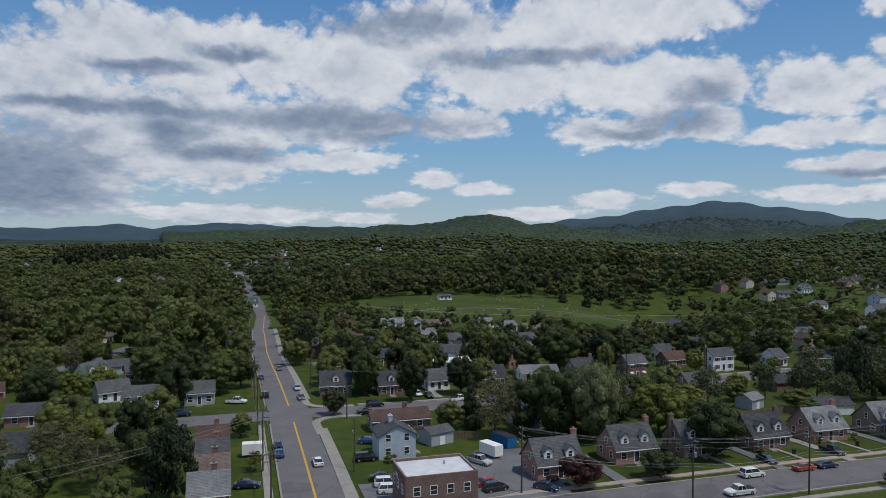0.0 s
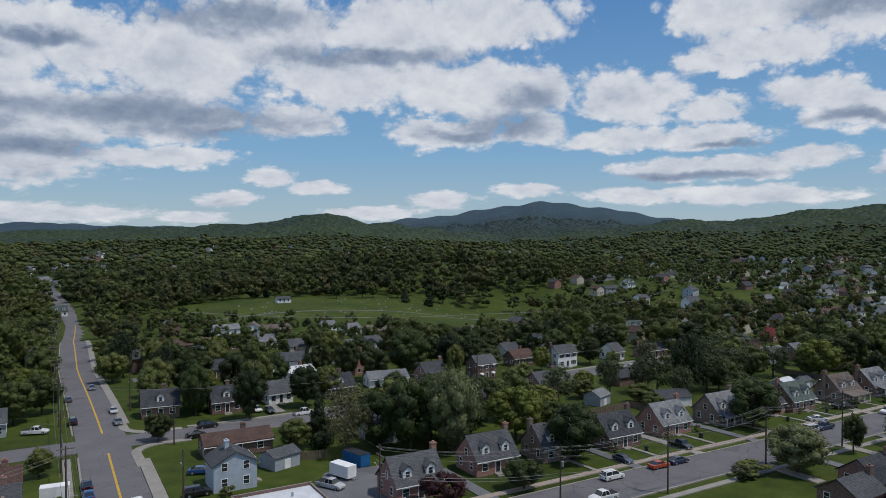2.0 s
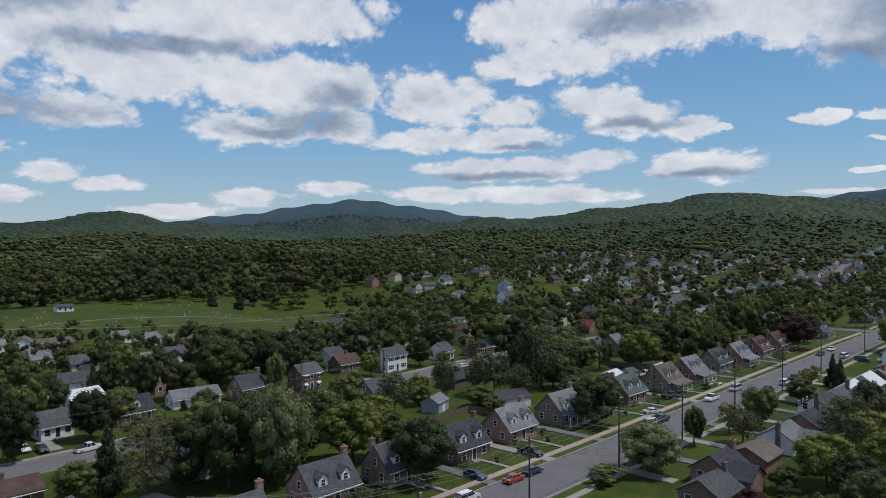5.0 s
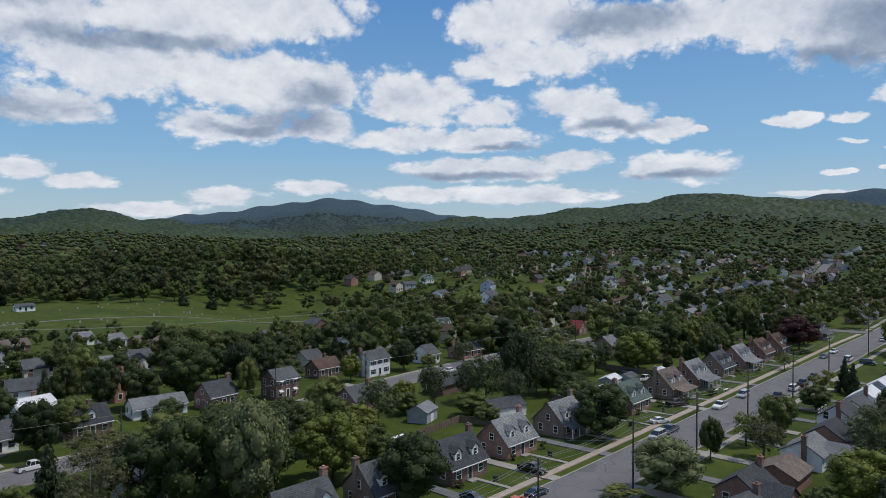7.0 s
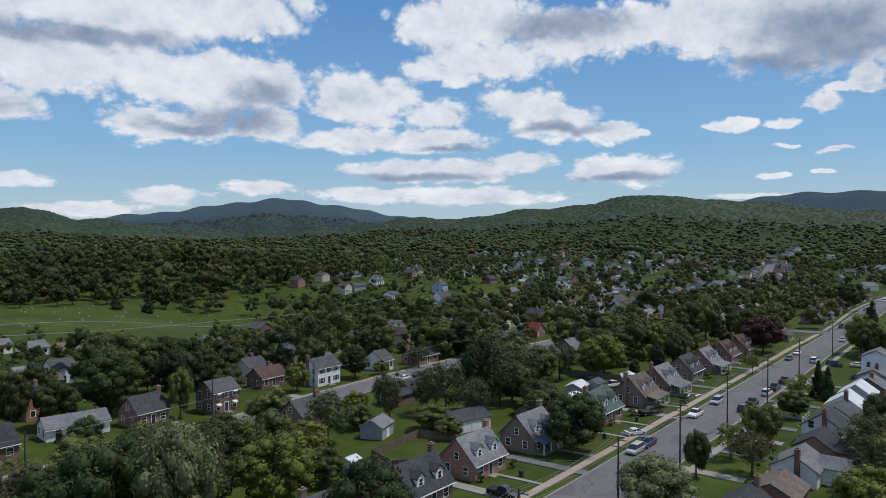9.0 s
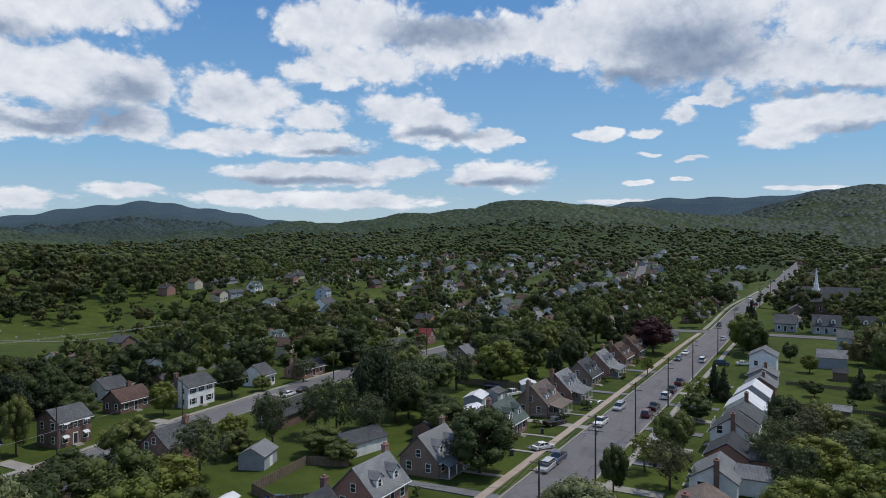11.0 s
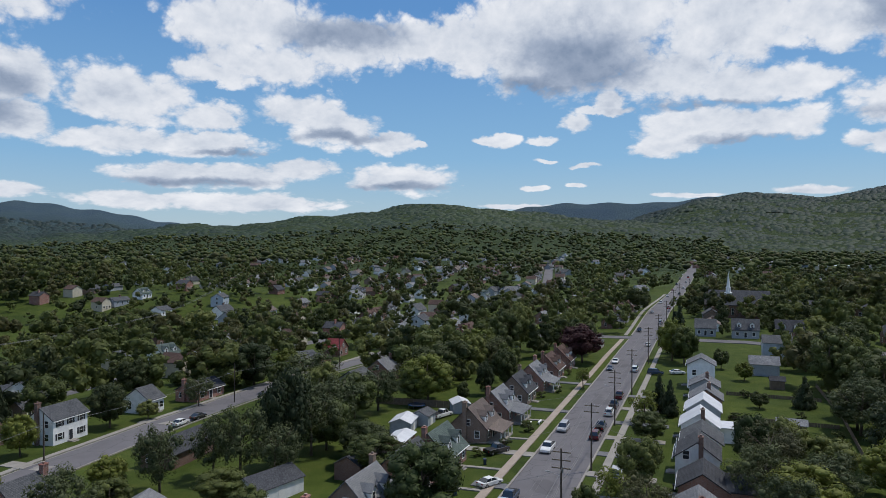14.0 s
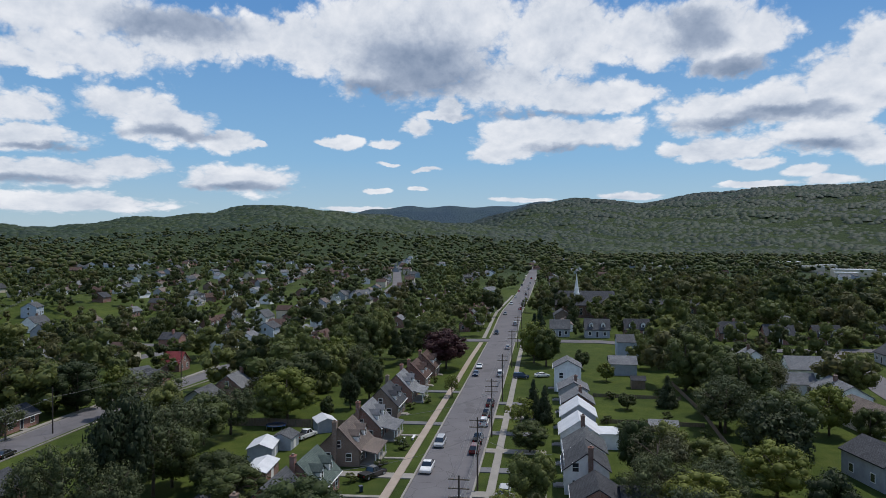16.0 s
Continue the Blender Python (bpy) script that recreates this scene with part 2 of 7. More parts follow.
def shingles(name, lo, hi, rough=0.9):
    m, N, b = material(name, rough)
    at = N.add("ShaderNodeTexCoord").outputs["Object"]
    t = N.add("ShaderNodeTexBrick", Vector=at, Color1=(*lo, 1), Color2=(*hi, 1), Mortar=(*[c * 0.6 for c in lo], 1), Scale=1.0, Mortar_Size=0.02)
    t.inputs["Brick Width"].default_value, t.inputs["Row Height"].default_value = 0.4, 0.2
    stain = N.ramp(N.noise(N.where(), 0.35, 6.0, 0.65), (0.3, (0.7, 0.7, 0.72)), (0.7, (1.15, 1.13, 1.1)))
    r = N.ramp(N.add("ShaderNodeObjectInfo").outputs["Random"], (0.0, (0.85, 0.85, 0.86)), (1.0, (1.12, 1.12, 1.1)))
    N.put(b, "Base Color", N.mix(1.0, N.mix(1.0, t.outputs[0], stain, "MULTIPLY"), r, "MULTIPLY"))
    bump(N, b, t.outputs[1], 0.4, -0.02)
    return m


def foliage(name, dark, light, yellow, per="Random", mild=False, budding=None, thin_share=0.26):
    """Leaves: each tree has its own green, each leaf clump its own shade."""
    m, N, b = material(name, 0.65, spec=0.25)
    tree = N.add("ShaderNodeAttribute")
    if per == "Random":
        t = N.add("ShaderNodeObjectInfo").outputs["Random"]
    else:
        tree.attribute_name = per
        t = tree.outputs["Fac"]
    leaf = N.add("ShaderNodeNewGeometry").outputs["Random Per Island"]
    base = N.ramp(t, (0.0, dark), (0.55, light), (1.0, yellow))
    if budding:  # some trees are only coming into leaf
        base = N.ramp(t, (0.0, dark), (0.22, tuple(0.5 * (a + b) for a, b in zip(dark, light))), (0.27, budding), (0.36, budding), (0.42, light), (0.72, light), (1.0, yellow))
    vary = N.ramp(N.math("MULTIPLY_ADD", leaf, 0.6, N.math("MULTIPLY", N.noise(N.where(), 1.1, 3.0), 0.4)), (0.15, (0.84, 0.85, 0.84) if mild else (0.64, 0.66, 0.64)), (0.85, (1.16, 1.16, 1.12) if mild else (1.34, 1.32, 1.26)))
    col = N.mix(1.0, base, vary, "MULTIPLY")
    N.put(b, "Base Color", col)
    thin = N.add("ShaderNodeBsdfTranslucent", Color=col)
    both = N.add("ShaderNodeMixShader", Fac=thin_share)
    N.put(both, 1, b.outputs[0]), N.put(both, 2, thin.outputs[0])
    out = [n for n in N.tree.nodes if n.bl_idname == "ShaderNodeOutputMaterial"][0]
    N.put(out, 0, both.outputs[0])
    return m


def ground_material():
    m, N, b = material("grass_and_earth", 0.95, spec=0.15)
    at = N.where()
    big, mid, fine = N.noise(at, 0.03, 5.0, 0.6), N.noise(at, 0.25, 5.0, 0.6), N.noise(at, 5.0, 4.0, 0.7)
    lawn = N.ramp(N.math("MULTIPLY_ADD", mid, 0.6, N.math("MULTIPLY", fine, 0.4)), (0.28, (0.024, 0.038, 0.006)), (0.5, (0.047, 0.070, 0.011)), (0.74, (0.084, 0.094, 0.022)))
    lawn = N.mix(1.0, lawn, N.ramp(big, (0.3, (0.62, 0.68, 0.65)), (0.7, (1.25, 1.18, 1.1))), "MULTIPLY")
    earth = N.span(N.noise(at, 0.12, 6.0, 0.7), 0.64, 0.78)
    lawn = N.mix(N.math("MULTIPLY", earth, 0.6), lawn, (0.15, 0.12, 0.06, 1))
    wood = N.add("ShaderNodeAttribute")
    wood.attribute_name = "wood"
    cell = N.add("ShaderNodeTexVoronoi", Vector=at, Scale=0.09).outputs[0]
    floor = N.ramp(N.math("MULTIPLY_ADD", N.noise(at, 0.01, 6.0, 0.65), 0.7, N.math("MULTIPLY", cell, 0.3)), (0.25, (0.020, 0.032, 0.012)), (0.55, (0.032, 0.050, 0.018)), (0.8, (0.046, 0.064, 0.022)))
    # distance haze painted into the ground colour: far ridges turn blue
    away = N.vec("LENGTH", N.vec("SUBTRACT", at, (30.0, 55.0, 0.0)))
    haze_blue = N.ramp(N.noise(at, 0.006, 5.0, 0.6), (0.3, (0.034, 0.060, 0.088)), (0.7, (0.048, 0.078, 0.092)))
    floor = N.mix(N.span(away, 3300.0, 4300.0), floor, haze_blue)
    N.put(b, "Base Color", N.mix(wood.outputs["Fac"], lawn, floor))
    crowns = N.math("MULTIPLY", N.noise(at, 0.07, 4.0, 0.7), N.math("MULTIPLY", wood.outputs["Fac"], 60.0))
    bump(N, b, N.math("ADD", N.math("MULTIPLY", fine, 0.4), crowns), 0.6, 0.25)
    return m


def asphalt(name, lo, hi):
    m, N, b = material(name, 0.9, spec=0.25)
    at = N.where()
    f = N.math("MULTIPLY_ADD", N.noise(at, 0.15, 6.0, 0.65), 0.7, N.math("MULTIPLY", N.noise(at, 14.0, 3.0), 0.3))
    col = N.ramp(f, (0.3, lo), (0.7, hi))
    crack = N.add("ShaderNodeTexVoronoi", Vector=N.vec("ADD", at, N.vec("SCALE", N.add("ShaderNodeTexNoise", Vector=at, Scale=0.6).outputs[1])), Scale=0.14)
    crack.feature = "DISTANCE_TO_EDGE"
    line = N.span(crack.outputs[0], 0.0, 0.012, 1.0, 0.0)
    patch = N.span(N.noise(at, 0.09, 2.0), 0.60, 0.63)
    col = N.mix(N.math("MULTIPLY", patch, 0.35), col, (*[c * 0.6 for c in lo], 1))
    N.put(b, "Base Color", N.mix(N.math("MULTIPLY", line, 0.5), col, (0.03, 0.03, 0.03, 1)))
    bump(N, b, N.noise(at, 30.0, 2.0), 0.3, 0.02)
    return m


M_ground = ground_material()
M_asphalt = asphalt("asphalt", (0.109, 0.103, 0.109), (0.152, 0.145, 0.151))
M_lot = asphalt("worn_asphalt", (0.11, 0.11, 0.115), (0.17, 0.17, 0.175))
M_concrete = blotchy("concrete", (0.20, 0.185, 0.165), (0.30, 0.28, 0.25), 0.5, 7.0, relief=0.2)
M_tan_walk = blotchy("tan_concrete", (0.26, 0.21, 0.17), (0.36, 0.30, 0.25), 0.4, 6.0, relief=0.2)
M_yellow = blotchy("yellow_road_paint", (0.40, 0.24, 0.03), (0.58, 0.36, 0.05), 1.0, 12.0, 0.7)
M_white_paint = blotchy("white_paint", (0.66, 0.66, 0.65), (0.80, 0.80, 0.79), 0.8, 9.0, 0.5)
M_brick_red = brickwork("red_brick", (0.19, 0.070, 0.050), (0.25, 0.100, 0.075), (0.32, 0.28, 0.25))
M_brick_rose = brickwork("rose_brick", (0.26, 0.105, 0.078), (0.33, 0.14, 0.108), (0.36, 0.29, 0.26))
M_brick_tan = brickwork("tan_brick", (0.171, 0.113, 0.086), (0.225, 0.153, 0.117), (0.270, 0.234, 0.198))
M_brick_brown = brickwork("brown_brick", (0.12, 0.060, 0.045), (0.17, 0.085, 0.065), (0.24, 0.2, 0.18))
M_siding_white = siding("white_siding", (0.78, 0.79, 0.80), (0.62, 0.63, 0.64))
M_siding_grey = siding("grey_siding", (0.34, 0.37, 0.41), (0.27, 0.29, 0.33))
M_siding_blue = siding("pale_blue_siding", (0.42, 0.48, 0.56), (0.34, 0.39, 0.46))
M_siding_cream = siding("cream_siding", (0.55, 0.50, 0.40), (0.45, 0.41, 0.33))
M_roof_dark = shingles("dark_slate_roof", (0.043, 0.046, 0.054), (0.072, 0.076, 0.085))
M_roof_grey = shingles("grey_slate_roof", (0.066, 0.070, 0.078), (0.109, 0.115, 0.122))
M_roof_light = shingles("light_grey_roof", (0.145, 0.151, 0.162), (0.221, 0.230, 0.242))
M_roof_white = blotchy("white_painted_metal_roof", (0.45, 0.46, 0.48), (0.62, 0.63, 0.645), 0.5, 4.0, 0.5)
M_roof_brown = shingles("brown_shingle_roof", (0.076, 0.047, 0.038), (0.119, 0.076, 0.064))
M_roof_green = shingles("green_slate_roof", (0.060, 0.085, 0.078), (0.11, 0.14, 0.128))
M_roof_red = shingles("red_metal_roof", (0.19, 0.032, 0.034), (0.26, 0.045, 0.045), 0.6)
M_roof_tan = shingles("tan_shingle_roof", (0.128, 0.102, 0.089), (0.187, 0.153, 0.136))
ROOFS = [M_roof_grey, M_roof_dark, M_roof_light, M_roof_brown, M_roof_white, M_roof_tan, M_roof_green, M_roof_red]
M_glass, _N, _b = material("window_glass", 0.05, spec=0.9)
_b.inputs["Base Color"].default_value = (0.025, 0.03, 0.036, 1)
M_wood = blotchy("weathered_wood", (0.10, 0.075, 0.055), (0.19, 0.15, 0.115), 1.5, 12.0, relief=0.3)
M_pole = blotchy("creosoted_pole", (0.045, 0.035, 0.028), (0.10, 0.080, 0.065), 1.0, 14.0)
M_metal = blotchy("galvanised_metal", (0.30, 0.31, 0.32), (0.45, 0.46, 0.47), 1.0, 8.0, 0.45, metal=0.6)
M_cable = blotchy("cable", (0.10, 0.10, 0.10), (0.24, 0.24, 0.24), 0.2, 2.0, 0.6)
M_dark = blotchy("dark_shutter", (0.018, 0.020, 0.026), (0.035, 0.038, 0.046), 1.0, 8.0)
M_tyre = blotchy("tyre_rubber", (0.012, 0.012, 0.013), (0.03, 0.03, 0.03), 2.0, 20.0)
M_lamp_glass, _N, _b = material("lamp_lens", 0.15, spec=0.8)
_b.inputs["Base Color"].default_value = (0.7, 0.68, 0.62, 1)
M_tail, _N, _b = material("tail_lamp", 0.2, spec=0.6)
_b.inputs["Base Color"].default_value = (0.35, 0.02, 0.02, 1)
M_bark = blotchy("bark", (0.055, 0.042, 0.032), (0.13, 0.105, 0.085), 2.0, 14.0, relief=0.5)
M_leaf = foliage("broad_leaves", (0.038, 0.050, 0.016), (0.075, 0.094, 0.027), (0.140, 0.154, 0.043))
M_deep = foliage("deep_green_leaves", (0.024, 0.036, 0.012), (0.036, 0.054, 0.016), (0.050, 0.070, 0.020))
M_pale = foliage("pale_leaves", (0.112, 0.130, 0.058), (0.135, 0.152, 0.068), (0.156, 0.170, 0.078))
M_lime = foliage("yellow_green_leaves", (0.105, 0.126, 0.022), (0.130, 0.150, 0.028), (0.150, 0.168, 0.034))
M_needle = foliage("conifer_needles", (0.022, 0.034, 0.016), (0.034, 0.048, 0.022), (0.046, 0.060, 0.026))
M_maroon = foliage("maroon_leaves", (0.040, 0.017, 0.018), (0.052, 0.020, 0.022), (0.064, 0.026, 0.026))
M_brown_leaf = foliage("budding_brown_leaves", (0.074, 0.076, 0.036), (0.094, 0.094, 0.044), (0.112, 0.110, 0.052), mild=True)
M_willow = foliage("grey_green_willow_leaves", (0.060, 0.076, 0.034), (0.078, 0.094, 0.042), (0.098, 0.112, 0.050))
# the first colour carries the blue haze of the farthest hills
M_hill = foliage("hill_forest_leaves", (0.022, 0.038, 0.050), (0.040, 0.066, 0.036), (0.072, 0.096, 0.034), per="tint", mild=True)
M_woods = foliage("woodland_leaves", (0.044, 0.057, 0.022), (0.100, 0.121, 0.037), (0.170, 0.183, 0.057), per="tint", mild=True, budding=(0.100, 0.098, 0.038), thin_share=0.42)


def paint(name, col):
    m, N, b = material(name, 0.25, spec=0.6)
    grime = N.ramp(N.noise(N.where(), 1.2, 4.0), (0.3, tuple(c * 0.8 for c in col)), (0.7, col))
    N.put(b, "Base Color", grime)
    b.inputs["Coat Weight"].default_value = 0.5
    return m


PAINT = {"white": paint("white_car_paint", (0.75, 0.75, 0.74)), "black": paint("black_car_paint", (0.012, 0.012, 0.014)), "silver": paint("silver_car_paint", (0.42, 0.43, 0.44)), "blue": paint("blue_car_paint", (0.015, 0.07, 0.22)),
         "navy": paint("dark_blue_car_paint", (0.012, 0.03, 0.075)), "red": paint("red_car_paint", (0.35, 0.015, 0.02)), "orange": paint("orange_car_paint", (0.42, 0.055, 0.012)), "maroon": paint("maroon_car_paint", (0.10, 0.012, 0.016)), "grey": paint("grey_car_paint", (0.10, 0.105, 0.11))}


# ---- terrain ----
LAND = [(15, 130, 0), (15, 200, -1), (15, 300, -4), (15, 450, -10), (65, 200, -2.4), (65, 130, -1), (110, 115, 0), (170, 115, 0), (300, 110, 0.5), (450, 110, 2), (170, 215, -2.8), (120, 150, -3), (156, 148, -2.8),
        (120, 190, -2.6), (180, 290, -10), (280, 415, -13), (200, 480, 0), (130, 470, 1), (340, 350, -11), (290, 215, -4), (390, 250, -6), (460, 450, 6), (460, 610, 10), (340, 630, 16), (900, 265, 5), (900, 500, 14),
        (500, 1600, 22), (-60, 250, -3), (-80, 500, -5), (150, 60, 0)]
LAND += [(x, y, -0.9 + 0.003 * x) for x in (50, 85, 120, 150, 180, 210, 260) for y in (92, 118)]
LAND += [(400, 40, 2), (100, -100, 0), (230, 105, 0)]
LX, LY, LZ = (np.array([p[k] for p in LAND], float) for k in range(3))
HUB = (30.0, 55.0)
RIDGES = [  # distance, breadth towards the eye, azimuths, elevations of the crest
    (4750, 900, (-60, -15, -10.5, -8, -5.7, -4.1, -1.7, 3.4, 8.7, 12), (0.3, 0.4, 0.6, 0.7, 0.5, 0.7, 0.9, 0.8, 0.6, 0.2)),
    (3300, 1700, (-5, 3.4, 8.7, 13.2, 16, 18.7, 20.7, 22.4, 24, 26.9, 31.3, 36), (0, 0.3, 0.5, 0.7, 0.9, 1.4, 1.7, 1.3, 0.8, 0.7, 0.2, -0.3)),
    (4600, 1300, (21.5, 24.2, 26.9, 31.3, 35.5, 38.3, 40.7, 43.3, 46.9, 49.2, 54), (0.5, 0.9, 1.2, 1.7, 2.4, 2.7, 2.5, 2.1, 1.5, 1.1, 0.4)),
    (3100, 1900, (36, 44, 48.1, 52.6, 57.1, 61.5, 64.9, 67.6, 70.5, 73.9, 76.5, 80.7, 84.4, 90), (-0.2, 0.5, 1.0, 1.0, 1.5, 1.9, 2.4, 2.7, 2.6, 2.2, 1.9, 1.5, 1.2, 0.5)),
    (4800, 800, (68, 73.4, 75.7, 78.9, 84.4, 87.1, 89.4, 95), (1.5, 2.3, 2.7, 2.9, 2.9, 3.0, 3.2, 3.2)),
    (4000, 1800, (80, 83.9, 86.2, 88.5, 91.6, 94.3, 96.9, 100.2, 102.7, 105, 108, 113.9, 140), (0.4, 1.5, 2.2, 3.0, 3.3, 3.2, 3.0, 3.4, 3.6, 3.9, 3.9, 4.1, 3)),
]


def land(x, y):
    """Height of the ground, for arrays."""
    x, y = np.asarray(x, float), np.asarray(y, float)
    d2 = (x[..., None] - LX) ** 2 + (y[..., None] - LY) ** 2 + 900.0
    w = d2 ** -1.6
    base = (w * LZ).sum(-1) / w.sum(-1)
    dx, dy = x - HUB[0], y - HUB[1]
    r = np.hypot(dx, dy)
    az = np.degrees(np.arctan2(dx, dy))
    out = base
    for dist, broad, azs, els in RIDGES:
        top = 42 + dist * np.tan(np.radians(np.interp(az, azs, els, left=-1, right=-1)))
        t = np.clip(1 - np.abs(r - dist) / broad, 0, 1)
        t = t * t * (3 - 2 * t)
        h = base + (top - base) * t
        out = np.maximum(out, np.where(top > base, h, base))
    far = np.clip((r - 1500) / 1500, 0, 1)
    return out + far * 9 * (np.sin(x * 0.009 + 1.3) * np.sin(y * 0.011) + 0.6 * np.sin(x * 0.023 - y * 0.019))


def hz(x, y):
    return float(land(np.array([x]), np.array([y]))[0])


FIELD = [(70, 490), (165, 494), (270, 480), (297, 420), (262, 345), (185, 330), (130, 383), (93, 394)]


def inside(poly, x, y):
    x, y = np.asarray(x, float), np.asarray(y, float)
    odd = np.zeros(x.shape, bool)
    for (x0, y0), (x1, y1) in zip(poly, poly[1:] + poly[:1]):
        cross = ((y0 > y) != (y1 > y)) & (x < (x1 - x0) * (y - y0) / (y1 - y0 + 1e-9) + x0)
        odd ^= cross
    return odd


def make_mesh(name, verts, faces, mats=(), smooth=False, index=None):
    me = bpy.data.meshes.new(name)
    me.from_pydata([tuple(v) for v in verts], [], [tuple(f) for f in faces])
    for m in mats:
        me.materials.append(m)
    if index is not None:
        me.polygons.foreach_set("material_index", index)
    if smooth:
        me.polygons.foreach_set("use_smooth", [True] * len(me.polygons))
    me.update()
    return me


def numpy_mesh(name, verts, faces, mat, tint=None, smooth=False, attr="tint"):
    """A large mesh from arrays; faces all have the same number of corners."""
    me = bpy.data.meshes.new(name)
    n, k = faces.shape
    me.vertices.add(len(verts))
    me.vertices.foreach_set("co", verts.astype(np.float32).ravel())
    me.loops.add(n * k)
    me.loops.foreach_set("vertex_index", faces.astype(np.int32).ravel())
    me.polygons.add(n)
    me.polygons.foreach_set("loop_start", np.arange(0, n * k, k, dtype=np.int32))
    if smooth:
        me.polygons.foreach_set("use_smooth", np.ones(n, bool))
    me.materials.append(mat)
    if tint is not None:
        a = me.attributes.new(attr, "FLOAT", "POINT")
        a.data.foreach_set("value", tint.astype(np.float32))
    me.update(calc_edges=True)
    return me


def make_ground():
    az = np.radians(np.concatenate([np.arange(-30, 130, 0.4), np.arange(130, 330, 4.0)]))
    rr = 3 * 1.04 ** np.arange(0, 190)
    rr = np.concatenate([[0.005], rr[rr < 4960]])
    A, Rr = np.meshgrid(az, rr)
    X, Y = HUB[0] + Rr * np.sin(A), HUB[1] + Rr * np.cos(A)
    Z = land(X, Y)
    nr, na = X.shape
    idx = np.arange(nr * na).reshape(nr, na)
    q = np.stack([idx[:-1], np.roll(idx, -1, 1)[:-1], np.roll(idx, -1, 1)[1:], idx[1:]], -1).reshape(-1, 4)
    q = q[:, ::-1]
    verts = np.stack([X, Y, Z], -1).reshape(-1, 3)
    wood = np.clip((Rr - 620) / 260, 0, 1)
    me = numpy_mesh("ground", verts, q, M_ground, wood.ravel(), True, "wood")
    tagged(new("ground", me), "green valley floor of lawns rising to wooded hills", "ground", kind="structure")


make_ground()


# ---- roads ----
def densify(pts, step=4.0):
    line = []
    for (x0, y0), (x1, y1) in zip(pts, pts[1:]):
        n = max(1, int(math.hypot(x1 - x0, y1 - y0) / step))
        line += [(x0 + (x1 - x0) * k / n, y0 + (y1 - y0) * k / n) for k in range(n)]
    return line + [pts[-1]]


def band(name, pts, width, lift, mat, label, category="pavement", drop=0.35, side=0.0):
    """A raised band along a line, laid on the ground: a top and two sides. side shifts it to the right of the line."""
    line = densify(pts)
    vs, fs = [], []
    for k, (x, y) in enumerate(line):
        a, b = line[max(k - 1, 0)], line[min(k + 1, len(line) - 1)]
        d = math.hypot(b[0] - a[0], b[1] - a[1])
        nx, ny = (b[1] - a[1]) / d, -(b[0] - a[0]) / d
        z = hz(x + side * nx, y + side * ny) + lift
        for s, dz in ((-1, -drop), (-1, 0), (1, 0), (1, -drop)):
            o = side + s * width / 2
            vs.append((x + nx * o, y + ny * o, z + dz))
        if k:
            m = 4 * k
            fs += [(m - 4 + j, m + j, m + j + 1, m - 4 + j + 1) for j in range(3)]
    fs += [(0, 1, 2, 3), tuple(len(vs) - j for j in (1, 2, 3, 4))]
    return tagged(new(name, make_mesh(name, vs, fs, [mat])), label, category, kind="structure")


ROAD_N = [(11.0, -80), (14.2, 125), (15.3, 185), (15.4, 300), (19, 400), (24, 480), (20, 600), (10, 800)]
STREET_E = [(10, 107.1), (300, 107.1), (450, 108), (900, 104), (1300, 111)]
STREET_1 = [(-140, 195), (-60, 182), (0, 184), (24, 184.2), (42, 184), (113, 190), (155, 195.5), (184, 197.8), (330, 197), (420, 203)]
STREET_2 = [(330, 240), (600, 214), (700, 224), (950, 277), (1200, 320)]
STREET_3 = [(30, 262), (120, 262), (260, 255), (330, 240)]
STREET_4 = [(355, -87), (348, -52), (340, -17), (336, 13), (339, 39), (351, 69), (353, 107), (352, 180), (356, 260), (372, 420)]
STREET_5 = [(153, 16.8), (203, 6.8), (265, -0.7), (296, -5.2), (340, -13.2)]
STREET_6 = [(-150, 252), (-71, 267), (-59, 273), (-50, 287), (-43, 313), (-33, 345), (-24, 400)]
ROADS = [(ROAD_N, 10.3), (STREET_E, 10.4), (STREET_1, 9.6), (STREET_2, 9.0), (STREET_3, 8.0), (STREET_4, 8.0), (STREET_5, 9.0), (STREET_6, 7.0)]
for k, (pts, w) in enumerate(ROADS):
    lab = "worn grey asphalt road with patches and cracks" if k == 0 else "grey asphalt residential street with parked cars"
    band("road_%d" % (k + 1), pts, w, 0.10 + 0.006 * k, M_asphalt, lab, "road")
band("yellow_line_1", [(11.4, -80), (14.5, 125), (15.6, 176)], 0.42, 0.125, M_yellow, "double yellow centre line on asphalt", "road marking", 0.02)
band("yellow_line_2", [(15.8, 193), (15.9, 300), (19.2, 400), (24, 480)], 0.42, 0.125, M_yellow, "double yellow centre line on asphalt", "road marking", 0.02)
